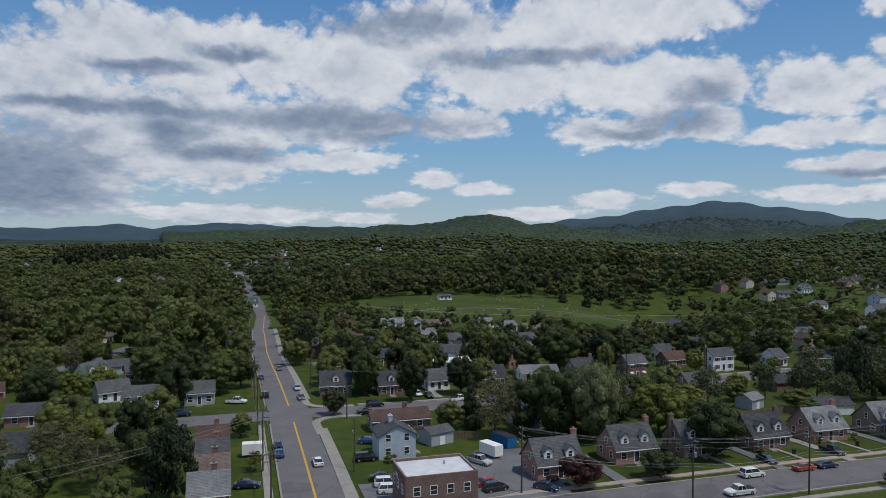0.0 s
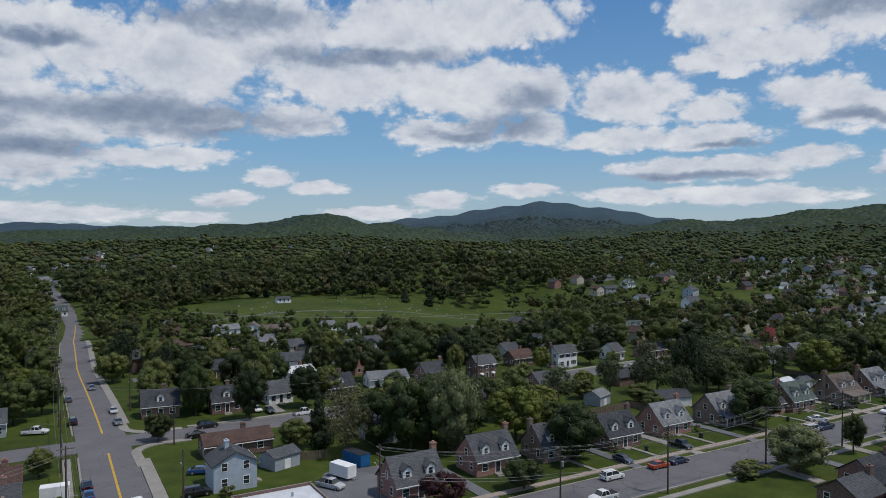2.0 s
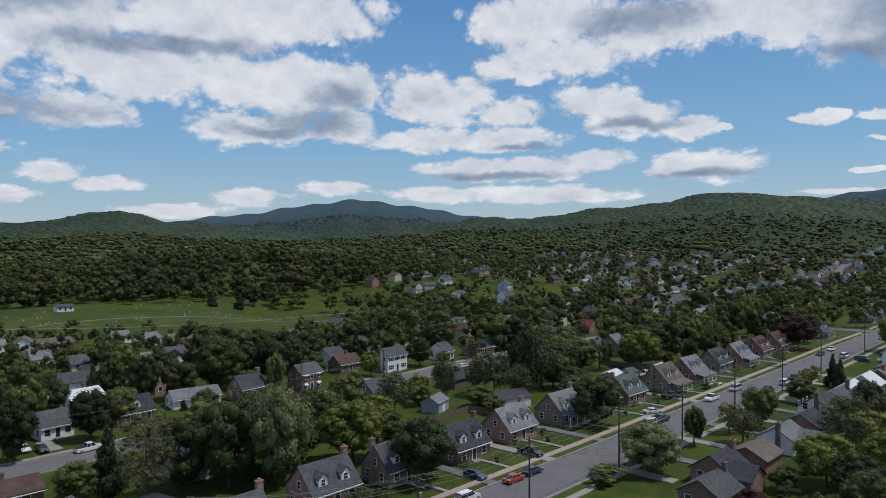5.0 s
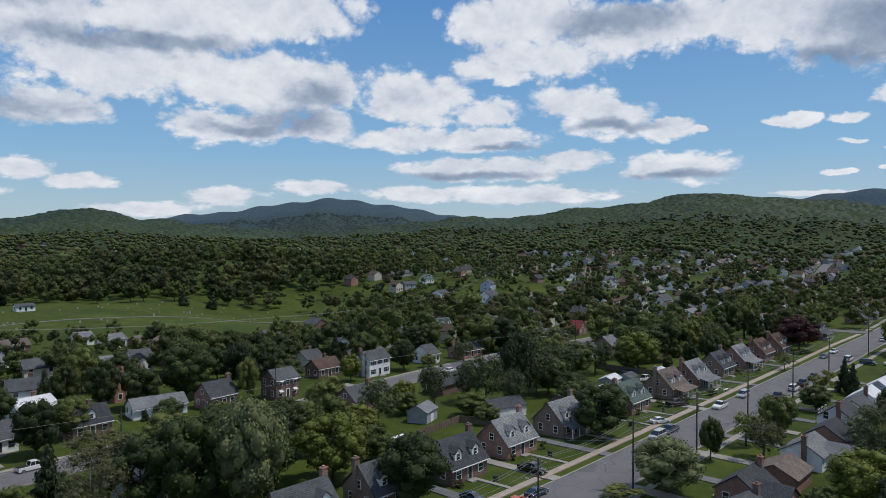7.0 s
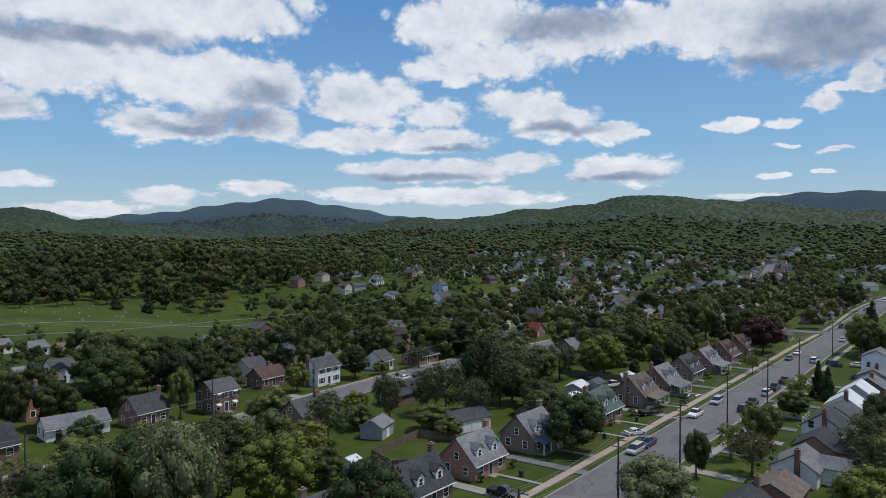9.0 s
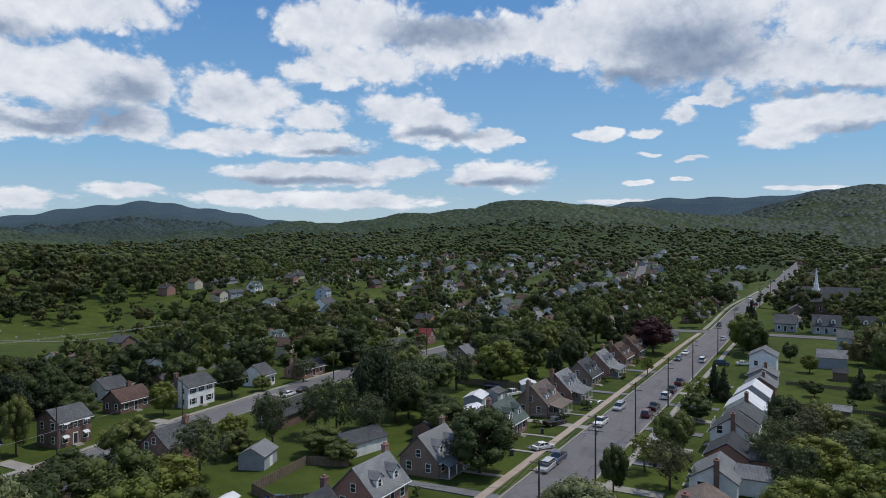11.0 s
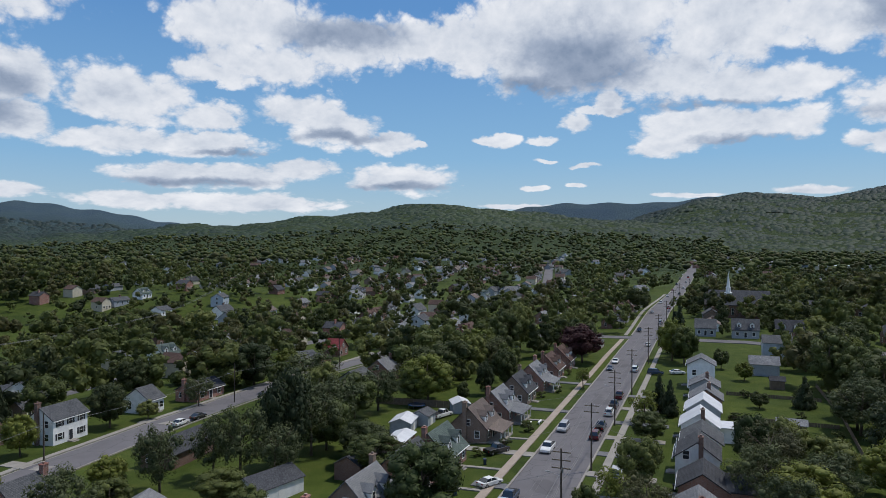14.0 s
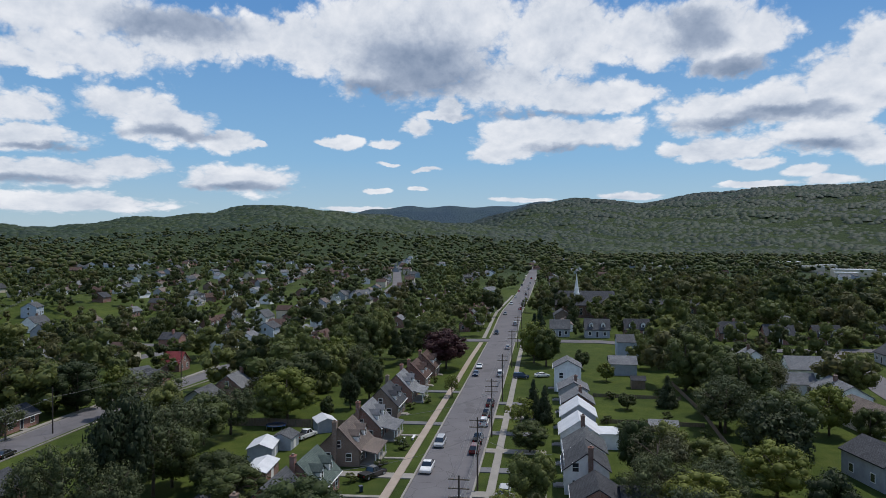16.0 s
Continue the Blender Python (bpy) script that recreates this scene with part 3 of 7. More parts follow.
for nm, pts, w, s, mat, lab in (
        ("kerb_1", [(24, 107.1), (300, 107.1), (347, 107.4)], 0.35, -5.4, M_concrete, "pale concrete kerb along the street"),
        ("kerb_2", [(24, 107.1), (300, 107.1), (347, 107.4)], 0.35, 5.4, M_concrete, "pale concrete kerb along the street"),
        ("kerb_3", [(359, 107.5), (450, 108), (900, 104)], 0.5, -5.5, M_concrete, "pale concrete kerb along the street"),
        ("kerb_4", [(359, 107.5), (450, 108), (900, 104)], 0.5, 5.5, M_concrete, "pale concrete kerb along the street"),
        ("pavement_1", [(26, 107.1), (346, 107.1)], 1.5, -8.2, M_tan_walk, "tan concrete pavement along the lawns"),
        ("pavement_2", [(30, 107.1), (346, 107.1)], 1.4, 8.2, M_concrete, "grey concrete pavement along the lawns"),
        ("pavement_3", [(359, 107.2), (450, 108), (600, 106)], 1.5, -8.2, M_concrete, "grey concrete pavement along the lawns"),
        ("kerb_5", [(13.8, 100), (14.2, 125), (15.2, 175)], 0.35, -5.3, M_concrete, "pale concrete kerb along the road"),
        ("pavement_4", [(13.8, 100), (14.2, 125), (15.2, 175)], 1.5, -7.4, M_concrete, "pale concrete pavement beside the road"),
        ("pavement_5", [(14.0, 112), (14.2, 125), (15.1, 168)], 2.3, 6.35, M_concrete, "broad pale concrete pavement beside the road"),
        ("pavement_6", [(15.1, 200), (15.3, 300), (19, 400)], 2.0, 6.2, M_concrete, "broad pale concrete pavement beside the road"),
        ("kerb_6", [(15.1, 194), (15.3, 300), (19, 400)], 0.35, -5.3, M_concrete, "pale concrete kerb along the road"),
        ("pavement_7", [(34, 184), (42, 184), (113, 190), (155, 195.5), (184, 197.8), (300, 197.3)], 1.4, -6.6, M_concrete, "pale concrete pavement along the lawns"),
        ("kerb_7", [(34, 184), (42, 184), (113, 190), (155, 195.5), (184, 197.8), (300, 197.3)], 0.3, -4.95, M_concrete, "pale concrete kerb along the street"),
        ("kerb_8", [(34, 184), (42, 184), (113, 190), (155, 195.5), (184, 197.8), (300, 197.3)], 0.3, 4.95, M_concrete, "pale concrete kerb along the street")):
    band(nm, pts, w, 0.24 if "kerb" in nm else 0.20, mat, lab, side=s)
# rounded corner pavements
for nm, cx, cy, a0, a1 in (("pavement_8", 26.6, 172.5, 90, 180), ("pavement_9", 26.6, 195.5, 180, 270)):
    arc = [(cx + 6.0 * math.cos(radians(a)), cy + 6.0 * math.sin(radians(a))) for a in np.linspace(a0, a1, 9)]
    arc = ([(cx + 6, cy + 6)] + arc + [(cx - 6, cy - 10)]) if a0 == 90 else ([(cx - 6, cy + 8)] + arc + [(cx + 6, cy - 6)])
    band(nm, arc, 2.0, 0.22, M_concrete, "curved concrete corner pavement")


# ---- helpers for things ----
class Geo:
    """Collects boxes and prisms into one mesh."""

    def __init__(self):
        self.v, self.f, self.i = [], [], []

    def poly(self, pts, faces, mat=0):
        n = len(self.v)
        self.v += pts
        self.f += [tuple(n + k for k in f) for f in faces]
        self.i += [mat] * len(faces)
        return self

    def box(self, x0, x1, y0, y1, z0, z1, mat=0):
        p = [(x, y, z) for z in (z0, z1) for x, y in ((x0, y0), (x1, y0), (x1, y1), (x0, y1))]
        return self.poly(p, [(3, 2, 1, 0), (4, 5, 6, 7), (0, 1, 5, 4), (1, 2, 6, 5), (2, 3, 7, 6), (3, 0, 4, 7)], mat)

    def extrude(self, outline, axis, a, b, mat=0):
        """outline: (u, z) pairs, counter-clockwise; axis 'x' or 'y' to draw it along."""
        n = len(outline)
        if axis == "x":
            p = [(a, u, z) for u, z in outline] + [(b, u, z) for u, z in outline]
        else:
            p = [(u, b, z) for u, z in outline] + [(u, a, z) for u, z in outline]
        fs = [tuple(range(n - 1, -1, -1)), tuple(range(n, 2 * n))] + [(k, (k + 1) % n, n + (k + 1) % n, n + k) for k in range(n)]
        return self.poly(p, fs, mat)

    def tube(self, a, b, r0, r1, sides=7, mat=0):
        a, b = Vector(a), Vector(b)
        d = (b - a).normalized()
        u = d.orthogonal().normalized()
        w = d.cross(u)
        p = []
        for c, r in ((a, r0), (b, r1)):
            p += [tuple(c + r * (math.cos(t) * u + math.sin(t) * w)) for t in (2 * math.pi * k / sides for k in range(sides))]
        fs = [(k, (k + 1) % sides, sides + (k + 1) % sides, sides + k) for k in range(sides)]
        return self.poly(p, fs + [tuple(range(sides - 1, -1, -1)), tuple(range(sides, 2 * sides))], mat)

    def mesh(self, name, *mats, smooth=False):
        return make_mesh(name, self.v, self.f, mats, smooth, self.i)


def part(name, mesh, parent, label="", m=None):
    ob = new(name, mesh)
    ob.parent = parent
    if m is not None:
        ob.matrix_basis = m
    if label:
        ob["label"] = label
    return ob


def thing(name, label, category, m, group=""):
    ob = new(name)
    ob.matrix_basis = m
    return tagged(ob, label, category, group)


def recolour(ob, mat, slot=0):
    ob.material_slots[slot].link = "OBJECT"
    ob.material_slots[slot].material = mat


SHARED = {}


def shared(key, build):
    if key not in SHARED:
        SHARED[key] = build()
    return SHARED[key]


# ---- windows and doors ----
def plate(xs, zs, holes, y0, y1):
    """A flat plate cut into cells at xs and zs, with some cells left open: one connected shape."""
    g = Geo()
    nx, nz = len(xs), len(zs)
    pts = [(x, y, z) for y in (y0, y1) for z in zs for x in xs]
    ix = lambda side, k, m: side * nx * nz + m * nx + k
    solid = lambda k, m: 0 <= k < nx - 1 and 0 <= m < nz - 1 and (k, m) not in holes
    fs = []
    for k in range(nx - 1):
        for m in range(nz - 1):
            if not solid(k, m):
                continue
            fs += [(ix(0, k, m), ix(0, k + 1, m), ix(0, k + 1, m + 1), ix(0, k, m + 1)), (ix(1, k, m), ix(1, k, m + 1), ix(1, k + 1, m + 1), ix(1, k + 1, m))]
            for (dk, dm), (p, q) in (((-1, 0), ((k, m), (k, m + 1))), ((1, 0), ((k + 1, m), (k + 1, m + 1))), ((0, -1), ((k, m), (k + 1, m))), ((0, 1), ((k, m + 1), (k + 1, m + 1)))):
                if not solid(k + dk, m + dm):
                    fs.append((ix(0, *p), ix(1, *p), ix(1, *q), ix(0, *q)))
    return g.poly(pts, fs)


def window_mesh(w, h):
    t = 0.09
    return shared(("window", w, h), lambda: plate([-w / 2 - t, -w / 2, w / 2, w / 2 + t], [-t, 0, h / 2 - 0.03, h / 2 + 0.03, h, h + t], {(1, 1), (1, 3)}, -0.06, 0.02).mesh("window", M_white_paint))


def pane_mesh(w, h):
    return shared(("pane", w, h), lambda: Geo().box(-w / 2 - 0.02, w / 2 + 0.02, -0.03, -0.015, -0.02, h / 2 - 0.01).mesh("pane", M_glass))


def window(parent, x, y, z, turn, w=0.95, h=1.35, shutters=False):
    """turn: degrees; 0 looks to the front (-y)."""
    f = part("window", window_mesh(w, h), parent, "", pose(x, y, z, 0, 0, turn))
    for k in range(2):
        part("pane", pane_mesh(w, h), f, "", pose(0, 0, k * (h / 2 + 0.03)))
    if shutters:
        me = shared(("shutter", h), lambda: Geo().box(-0.2, 0.2, -0.05, 0.01, 0, h).mesh("shutter", M_dark))
        for s in (-1, 1):
            part("shutter", me, f, "dark louvred shutter", pose(s * (w / 2 + 0.31), 0, 0))


def gable_walls(w, d, h, rise, axis):
    g = Geo()
    if axis == "x":
        g.extrude([(-d / 2, -1.2), (d / 2, -1.2), (d / 2, h), (0, h + rise), (-d / 2, h)], "x", -w / 2, w / 2)
    else:
        g.extrude([(w / 2, -1.2), (-w / 2, -1.2), (-w / 2, h), (0, h + rise), (w / 2, h)], "y", -d / 2, d / 2)
    return g


def gable_roof(w, d, h, rise, axis, over=0.4, thick=0.2):
    g = Geo()
    half, run = (d / 2, w / 2 + 0.3) if axis == "x" else (w / 2, d / 2 + 0.3)
    k = rise / half
    z0 = h - over * k + 0.06
    top = h + rise + 0.06
    pts = [(-half - over, z0), (0, top), (half + over, z0), (half + over, z0 + thick), (0, top + thick), (-half - over, z0 + thick)]
    if axis == "y":
        pts = [(-u, z) for u, z in pts]
    for quad in ((0, 1, 4, 5), (1, 2, 3, 4)):
        g.extrude([pts[q] for q in quad], axis, -run, run)
    return g


def house(label, m, w=10.0, d=8.0, h=3.4, rise=3.6, axis="x", wall=None, roof=None, dormers=0, dormer_wall=None, chimney="", porch=0.0, storeys=1, shutters=False, wing=None, detail=True, group="", back_dormer=False, awning=False):
    """A gabled house; the front looks to -y. chimney: 'w', 'e' or 'c'; porch: depth of a front porch; wing: (x, y, w, d, h, rise, axis)."""
    o = thing("house", label, "house", m, group)
    wall, roof = wall or M_brick_rose, roof or M_roof_grey
    part("wall", gable_walls(w, d, h, rise, axis).mesh("wall", wall), o)
    part("roof", gable_roof(w, d, h, rise, axis).mesh("roof", roof), o)
    if wing:
        wx, wy, ww, wd, wh, wr, wa = wing
        part("wing_wall", gable_walls(ww, wd, wh, wr, wa).mesh("wall", wall), o, "", pose(wx, wy, 0))
        part("wing_roof", gable_roof(ww, wd, wh, wr, wa, 0.3, 0.18).mesh("roof", roof), o, "", pose(wx, wy, 0.01))
        if detail:
            window(o, wx, wy - wd / 2, 1.0, 0)
            window(o, wx - ww / 2, wy, 1.0, -90)
    fl = 2.75
    if detail:
        # front: door in the middle, windows to both sides
        part("door", shared("door", lambda: Geo().box(-0.6, 0.6, -0.07, 0.01, 0, 2.3, 0).box(-0.45, 0.45, -0.09, -0.02, 0.05, 2.1, 1).mesh("door", M_white_paint, M_dark)), o, "panelled door in a white frame", pose(0.0, -d / 2, 0.35))
        part("step", shared("step", lambda: Geo().box(-0.9, 0.9, -1.3, 0, -0.4, 0.3).box(-0.9, 0.9, -1.7, -1.3, -0.4, 0.12).mesh("step", M_concrete)), o, "", pose(0, -d / 2, 0))
        for s in range(storeys):
            z = 1.0 + s * fl
            for k in (-1, 1):
                window(o, k * w * 0.31, -d / 2, z, 0, 1.2 if s == 0 else 0.95, 1.35, shutters)
                window(o, k * w / 2, -d * 0.25, z, -90 if k < 0 else 90)
                if k < 0:
                    window(o, k * w / 2, d * 0.25, z, -90)
            if s:
                window(o, 0, -d / 2, z, 0, 0.95, 1.35, shutters)
        if axis == "x" and rise > 2.6:
            for k in (-1, 1):
                window(o, k * w / 2, 0, h + 0.35, -90 if k < 0 else 90, 0.85, 1.2)
        part("gutter", Geo().box(-w / 2 - 0.3, w / 2 + 0.3, -d / 2 - 0.52, -d / 2 - 0.38, h - 0.32, h - 0.18).mesh("gutter", M_white_paint), o, "white painted eaves gutter")
    if dormers:
        k = rise / (d / 2)
        yf = -d / 2 + 0.7
        zf = h + 0.7 * k + 0.1
        dw, dh = 1.7, 1.45
        back = min(yf + (dh + 0.75) / k + 0.3, -0.1)
        wallg = lambda: Geo().extrude([(dw / 2, zf - 0.15), (dw / 2, zf + dh), (0, zf + dh + 0.75), (-dw / 2, zf + dh), (-dw / 2, zf - 0.15)], "y", yf, back).mesh("dormer", dormer_wall or M_white_paint)
        def roofg():
            g, t = Geo(), 0.13
            e, hw = 0.25, dw / 2 + 0.22
            zb, zt = zf + dh - 0.19, zf + dh + 0.80
            g.extrude([(0, zt), (0, zt + t), (-hw, zb + t), (-hw, zb)], "y", yf - e, back + 0.35)
            g.extrude([(hw, zb), (hw, zb + t), (0, zt + t), (0, zt)], "y", yf - e, back + 0.35)
            return g.mesh("dormer_roof", roof)
        g1, g2 = wallg(), roofg()
        for x in ((0.0,) if dormers == 1 else (-w * 0.24, w * 0.24)):
            dm = part("dormer", g1, o, "white dormer with a small gable", pose(x, 0, 0))
            part("dormer_roof", g2, dm)
            part("window", shared(("dormer_window",), lambda: Geo().box(-0.45, 0.45, -0.05, 0.01, 0, 1.15, 0).box(-0.36, 0.36, -0.06, -0.02, 0.08, 0.55, 1).box(-0.36, 0.36, -0.06, -0.02, 0.62, 1.07, 1).mesh("window", M_white_paint, M_glass)), dm, "", pose(0, yf, zf + 0.15))
        if back_dormer:
            g = Geo().box(-w * 0.36, w * 0.36, 0.4, d / 2 - 0.3, h + 0.2, h + rise * 0.72)
            part("back_dormer", g.mesh("back_dormer", dormer_wall or M_siding_white), o, "broad white back dormer")
            part("back_dormer_roof", Geo().box(-w * 0.38, w * 0.38, 0.2, d / 2 + 0.1, h + rise * 0.72, h + rise * 0.72 + 0.15).mesh("back_dormer_roof", roof), o)
    if chimney:
        x = {"w": -w / 2 - 0.1, "e": w / 2 + 0.1, "c": w * 0.12}[chimney]
        zt = h + rise + 1.1
        g = Geo().box(-0.5, 0.5, -0.38, 0.38, -0.8 if chimney != "c" else h, zt).box(-0.58, 0.58, -0.46, 0.46, zt, zt + 0.16).box(-0.18, 0.18, -0.18, 0.18, zt + 0.16, zt + 0.42)
        part("chimney", g.mesh("chimney", M_brick_brown if wall in (M_siding_white, M_siding_grey) else wall), o, "brick chimney with a corbelled cap", pose(x, 0.6, 0))
    if porch:
        pw = w * 0.92
        g = Geo().extrude([(-d / 2 - porch, h - 0.75), (-d / 2 + 0.1, h - 0.05), (-d / 2 + 0.1, h + 0.14), (-d / 2 - porch, h - 0.55)], "x", -pw / 2, pw / 2)
        part("porch_roof", g.mesh("porch_roof", roof), o)
        part("porch_floor", Geo().box(-pw / 2 + 0.1, pw / 2 - 0.1, -d / 2 - porch + 0.15, -d / 2, -0.5, 0.36).mesh("porch_floor", M_concrete), o, "raised concrete porch floor")
        post = shared(("post", round(h, 2)), lambda: Geo().box(-0.09, 0.09, -0.09, 0.09, 0.3, h - 0.7).box(-0.14, 0.14, -0.14, 0.14, h - 0.86, h - 0.7).mesh("post", M_white_paint))
        for k in range(4):
            part("post", post, o, "white porch post", pose(-pw / 2 + 0.3 + k * (pw - 0.6) / 3, -d / 2 - porch + 0.35, 0))
    if awning:
        me = shared("awning", lambda: Geo().extrude([(-0.75, -0.45), (0.0, 0.0), (0.0, 0.06), (-0.75, -0.39)], "x", -0.65, 0.65).mesh("awning", M_roof_white))
        for s in range(storeys):
            for k in (-1, 1):
                part("awning", me, o, "white metal window awning", pose(k * w * 0.31, -d / 2 - 0.02, 1.0 + s * fl + 1.5))
    return o


def shed(label, x, y, w, d, h, turn, wall, roof, rise=0.9):
    o = thing("garden_shed", label, "shed", pose(x, y, hz(x, y), 0, 0, turn))
    part("wall", gable_walls(w, d, h, rise, "x").mesh("wall", wall), o)
    part("roof", gable_roof(w, d, h, rise, "x", 0.25, 0.1).mesh("roof", roof), o)
    part("door", Geo().box(-0.7, 0.7, -d / 2 - 0.04, -d / 2 + 0.01, 0.05, 1.9).mesh("door", M_white_paint), o)
    return o


# ---- cars ----
def wheel_meshes():
    tyre, rim = Geo(), Geo()
    tyre.tube((-0.11, 0, 0), (0.11, 0, 0), 0.33, 0.33, 14)
    rim.tube((-0.13, 0, 0), (0.13, 0, 0), 0.19, 0.19, 10)
    return tyre.mesh("wheel", M_tyre, smooth=False), rim.mesh("rim", M_metal)


TYRE, RIM = wheel_meshes()


def car_shapes(kind):
    """Lower body outline, cabin outline (glass) and roof, drawn along the car's length (y); the front looks to -y."""
    L, W, belt, top = {"sedan": (4.6, 1.78, 0.92, 1.42), "suv": (4.7, 1.88, 1.05, 1.75), "pickup": (5.5, 1.92, 1.05, 1.80), "van": (4.9, 1.92, 1.05, 1.78)}[kind]
    h = L / 2
    low = [(-h, 0.42), (-h + 0.12, 0.25), (h - 0.1, 0.25), (h, 0.45), (h - 0.03, belt - 0.05), (h - 0.15, belt), (-h + 1.25, belt), (-h + 0.25, belt - 0.18), (-h + 0.03, belt - 0.32)]
    c0, c1, r0, r1 = {"sedan": (-h + 1.2, h - 0.45, -h + 1.85, h - 1.35), "suv": (-h + 1.2, h - 0.08, -h + 1.8, h - 0.35), "pickup": (-h + 1.45, h - 2.0, -h + 1.95, h - 2.3), "van": (-h + 0.85, h - 0.08, -h + 1.7, h - 0.25)}[kind]
    return L, W, belt, top, low, c0, c1, r0, r1


def car_meshes(kind):
    L, W, belt, top, low, c0, c1, r0, r1 = car_shapes(kind)
    body = Geo()
    n, hw = len(low), W / 2
    # three slices on each side give the body its tumblehome
    ring = []
    for x, s in ((-hw, 0.97), (-hw + 0.09, 1.0), (hw - 0.09, 1.0), (hw, 0.97)):
        ring.append([(x, y * s, 0.62 + (z - 0.62) * (0.86 if abs(x) == hw else 1.0)) for y, z in low])
    pts = [p for r in ring for p in r]
    fs = [tuple(range(n)), tuple(range(4 * n - 1, 3 * n - 1, -1))]
    for s in range(3):
        fs += [(s * n + k, (s + 1) * n + k, (s + 1) * n + (k + 1) % n, s * n + (k + 1) % n) for k in range(n)]
    body.poly(pts, fs)
    a, b, ti = hw - 0.1, hw - 0.26, 0.07
    body.poly([(-b, r0, top - ti), (b, r0, top - ti), (b, r1, top - ti), (-b, r1, top - ti), (-b + 0.12, r0 + 0.2, top), (b - 0.12, r0 + 0.2, top), (b - 0.12, r1 - 0.2, top), (-b + 0.12, r1 - 0.2, top)],
              [(4, 5, 6, 7), (0, 1, 5, 4), (1, 2, 6, 5), (2, 3, 7, 6), (3, 0, 4, 7)])
    mid = (r0 + r1) / 2
    for s in (-1, 1):  # pillars
        for y0, y1 in ((c0, r0), (mid, mid), (c1, r1)):
            body.poly([(s * (a + 0.012), y0 - 0.05, belt), (s * (a + 0.012), y0 + 0.07, belt), (s * (b + 0.012), y1 + 0.07, top - ti), (s * (b + 0.012), y1 - 0.05, top - ti)], [(0, 1, 2, 3), (3, 2, 1, 0)])
    if kind == "pickup":
        body.box(-hw + 0.08, hw - 0.08, h_bed(L), L / 2 - 0.05, belt - 0.02, belt + 0.02, 1)
    glass = Geo().poly([(-a, c0, belt - 0.02), (a, c0, belt - 0.02), (a, c1, belt - 0.02), (-a, c1, belt - 0.02), (-b, r0, top - ti), (b, r0, top - ti), (b, r1, top - ti), (-b, r1, top - ti)],
                       [(0, 1, 5, 4), (1, 2, 6, 5), (2, 3, 7, 6), (3, 0, 4, 7), (4, 5, 6, 7)])
    return body.mesh("body", PAINT["white"], M_tyre), glass.mesh("glasshouse", M_glass)


def h_bed(L):
    return L / 2 - 1.95


HEAD = Geo().box(-0.2, 0.2, -0.03, 0.03, -0.08, 0.08).mesh("headlight", M_lamp_glass)
TAIL = Geo().box(-0.16, 0.16, -0.03, 0.03, -0.12, 0.12).mesh("tail_light", M_tail)


def car(x, y, turn, kind, colour, label):
    """turn: 0 heads to -y (south), 90 to +x (east)."""
    body, glass = shared(("car", kind), lambda: car_meshes(kind))
    o = thing("pickup_truck" if kind == "pickup" else "car", label, "pickup truck" if kind == "pickup" else "car", pose(x, y, hz(x, y) + 0.13, 0, 0, turn), "parked cars")
    b = part("body", body, o)
    recolour(b, PAINT[colour])
    part("glasshouse", glass, o, "dark tinted windows")
    L, W = car_shapes(kind)[:2]
    for s in (-1, 1):
        for yy in (-L / 2 + 0.85, L / 2 - 0.9):
            wh = part("wheel", TYRE, o, "", pose(s * (W / 2 - 0.1), yy, 0.33))
            part("rim", RIM, wh)
        part("headlight", HEAD, o, "", pose(s * (W / 2 - 0.33), -L / 2 + 0.03, 0.62))
        part("tail_light", TAIL, o, "", pose(s * (W / 2 - 0.28), L / 2 - 0.03, 0.75))
    return o


# ---- poles and cables ----
def pole_meshes():
    p = Geo().tube((0, 0, -0.6), (0, 0, 12.0), 0.17, 0.11, 9).mesh("pole", M_pole)
    arm = Geo().box(-1.3, 1.3, -0.06, 0.06, -0.07, 0.07).mesh("crossarm", M_wood)
    ins = Geo().tube((0, 0, 0), (0, 0, 0.16), 0.05, 0.04, 7).mesh("insulator", M_metal)
    can = Geo().tube((0, 0, 0), (0, 0, 0.85), 0.24, 0.24, 12).mesh("transformer", M_metal)
    lamp = Geo().tube((0, 0, 0), (0, 1.6, 0.5), 0.03, 0.03, 6).box(-0.09, 0.09, 1.5, 2.05, 0.44, 0.56).mesh("lamp_arm", M_metal)
    return p, arm, ins, can, lamp


POLE_PARTS = pole_meshes()


def utility_pole(x, y, turn, arms=2, can=False, lamp=False, tall=1.0):
    """turn 0: the crossarms lie along y (across a street that runs east)."""
    p, arm, ins, tank, la = POLE_PARTS
    o = thing("utility_pole", "dark wooden utility pole with crossarms and cables", "utility pole", pose(x, y, hz(x, y), 0, 0, turn) @ Matrix.Diagonal((1, 1, tall, 1)), "utility poles along the streets")
    part("pole", p, o)
    for k in range(arms):
        a = part("crossarm", arm, o, "", pose(0, 0, 11.5 - 1.1 * k, 0, 0, 90))
        for s in (-1.15, -0.55, 0.55, 1.15):
            part("insulator", ins, a, "", pose(s, 0, 0.07))
    if can:
        part("transformer", tank, o, "grey cylindrical transformer", pose(0.4, 0, 8.6))
    if lamp:
        part("lamp_arm", la, o, "street lamp on a metal arm", pose(0, 0.1, 8.2))
    return o


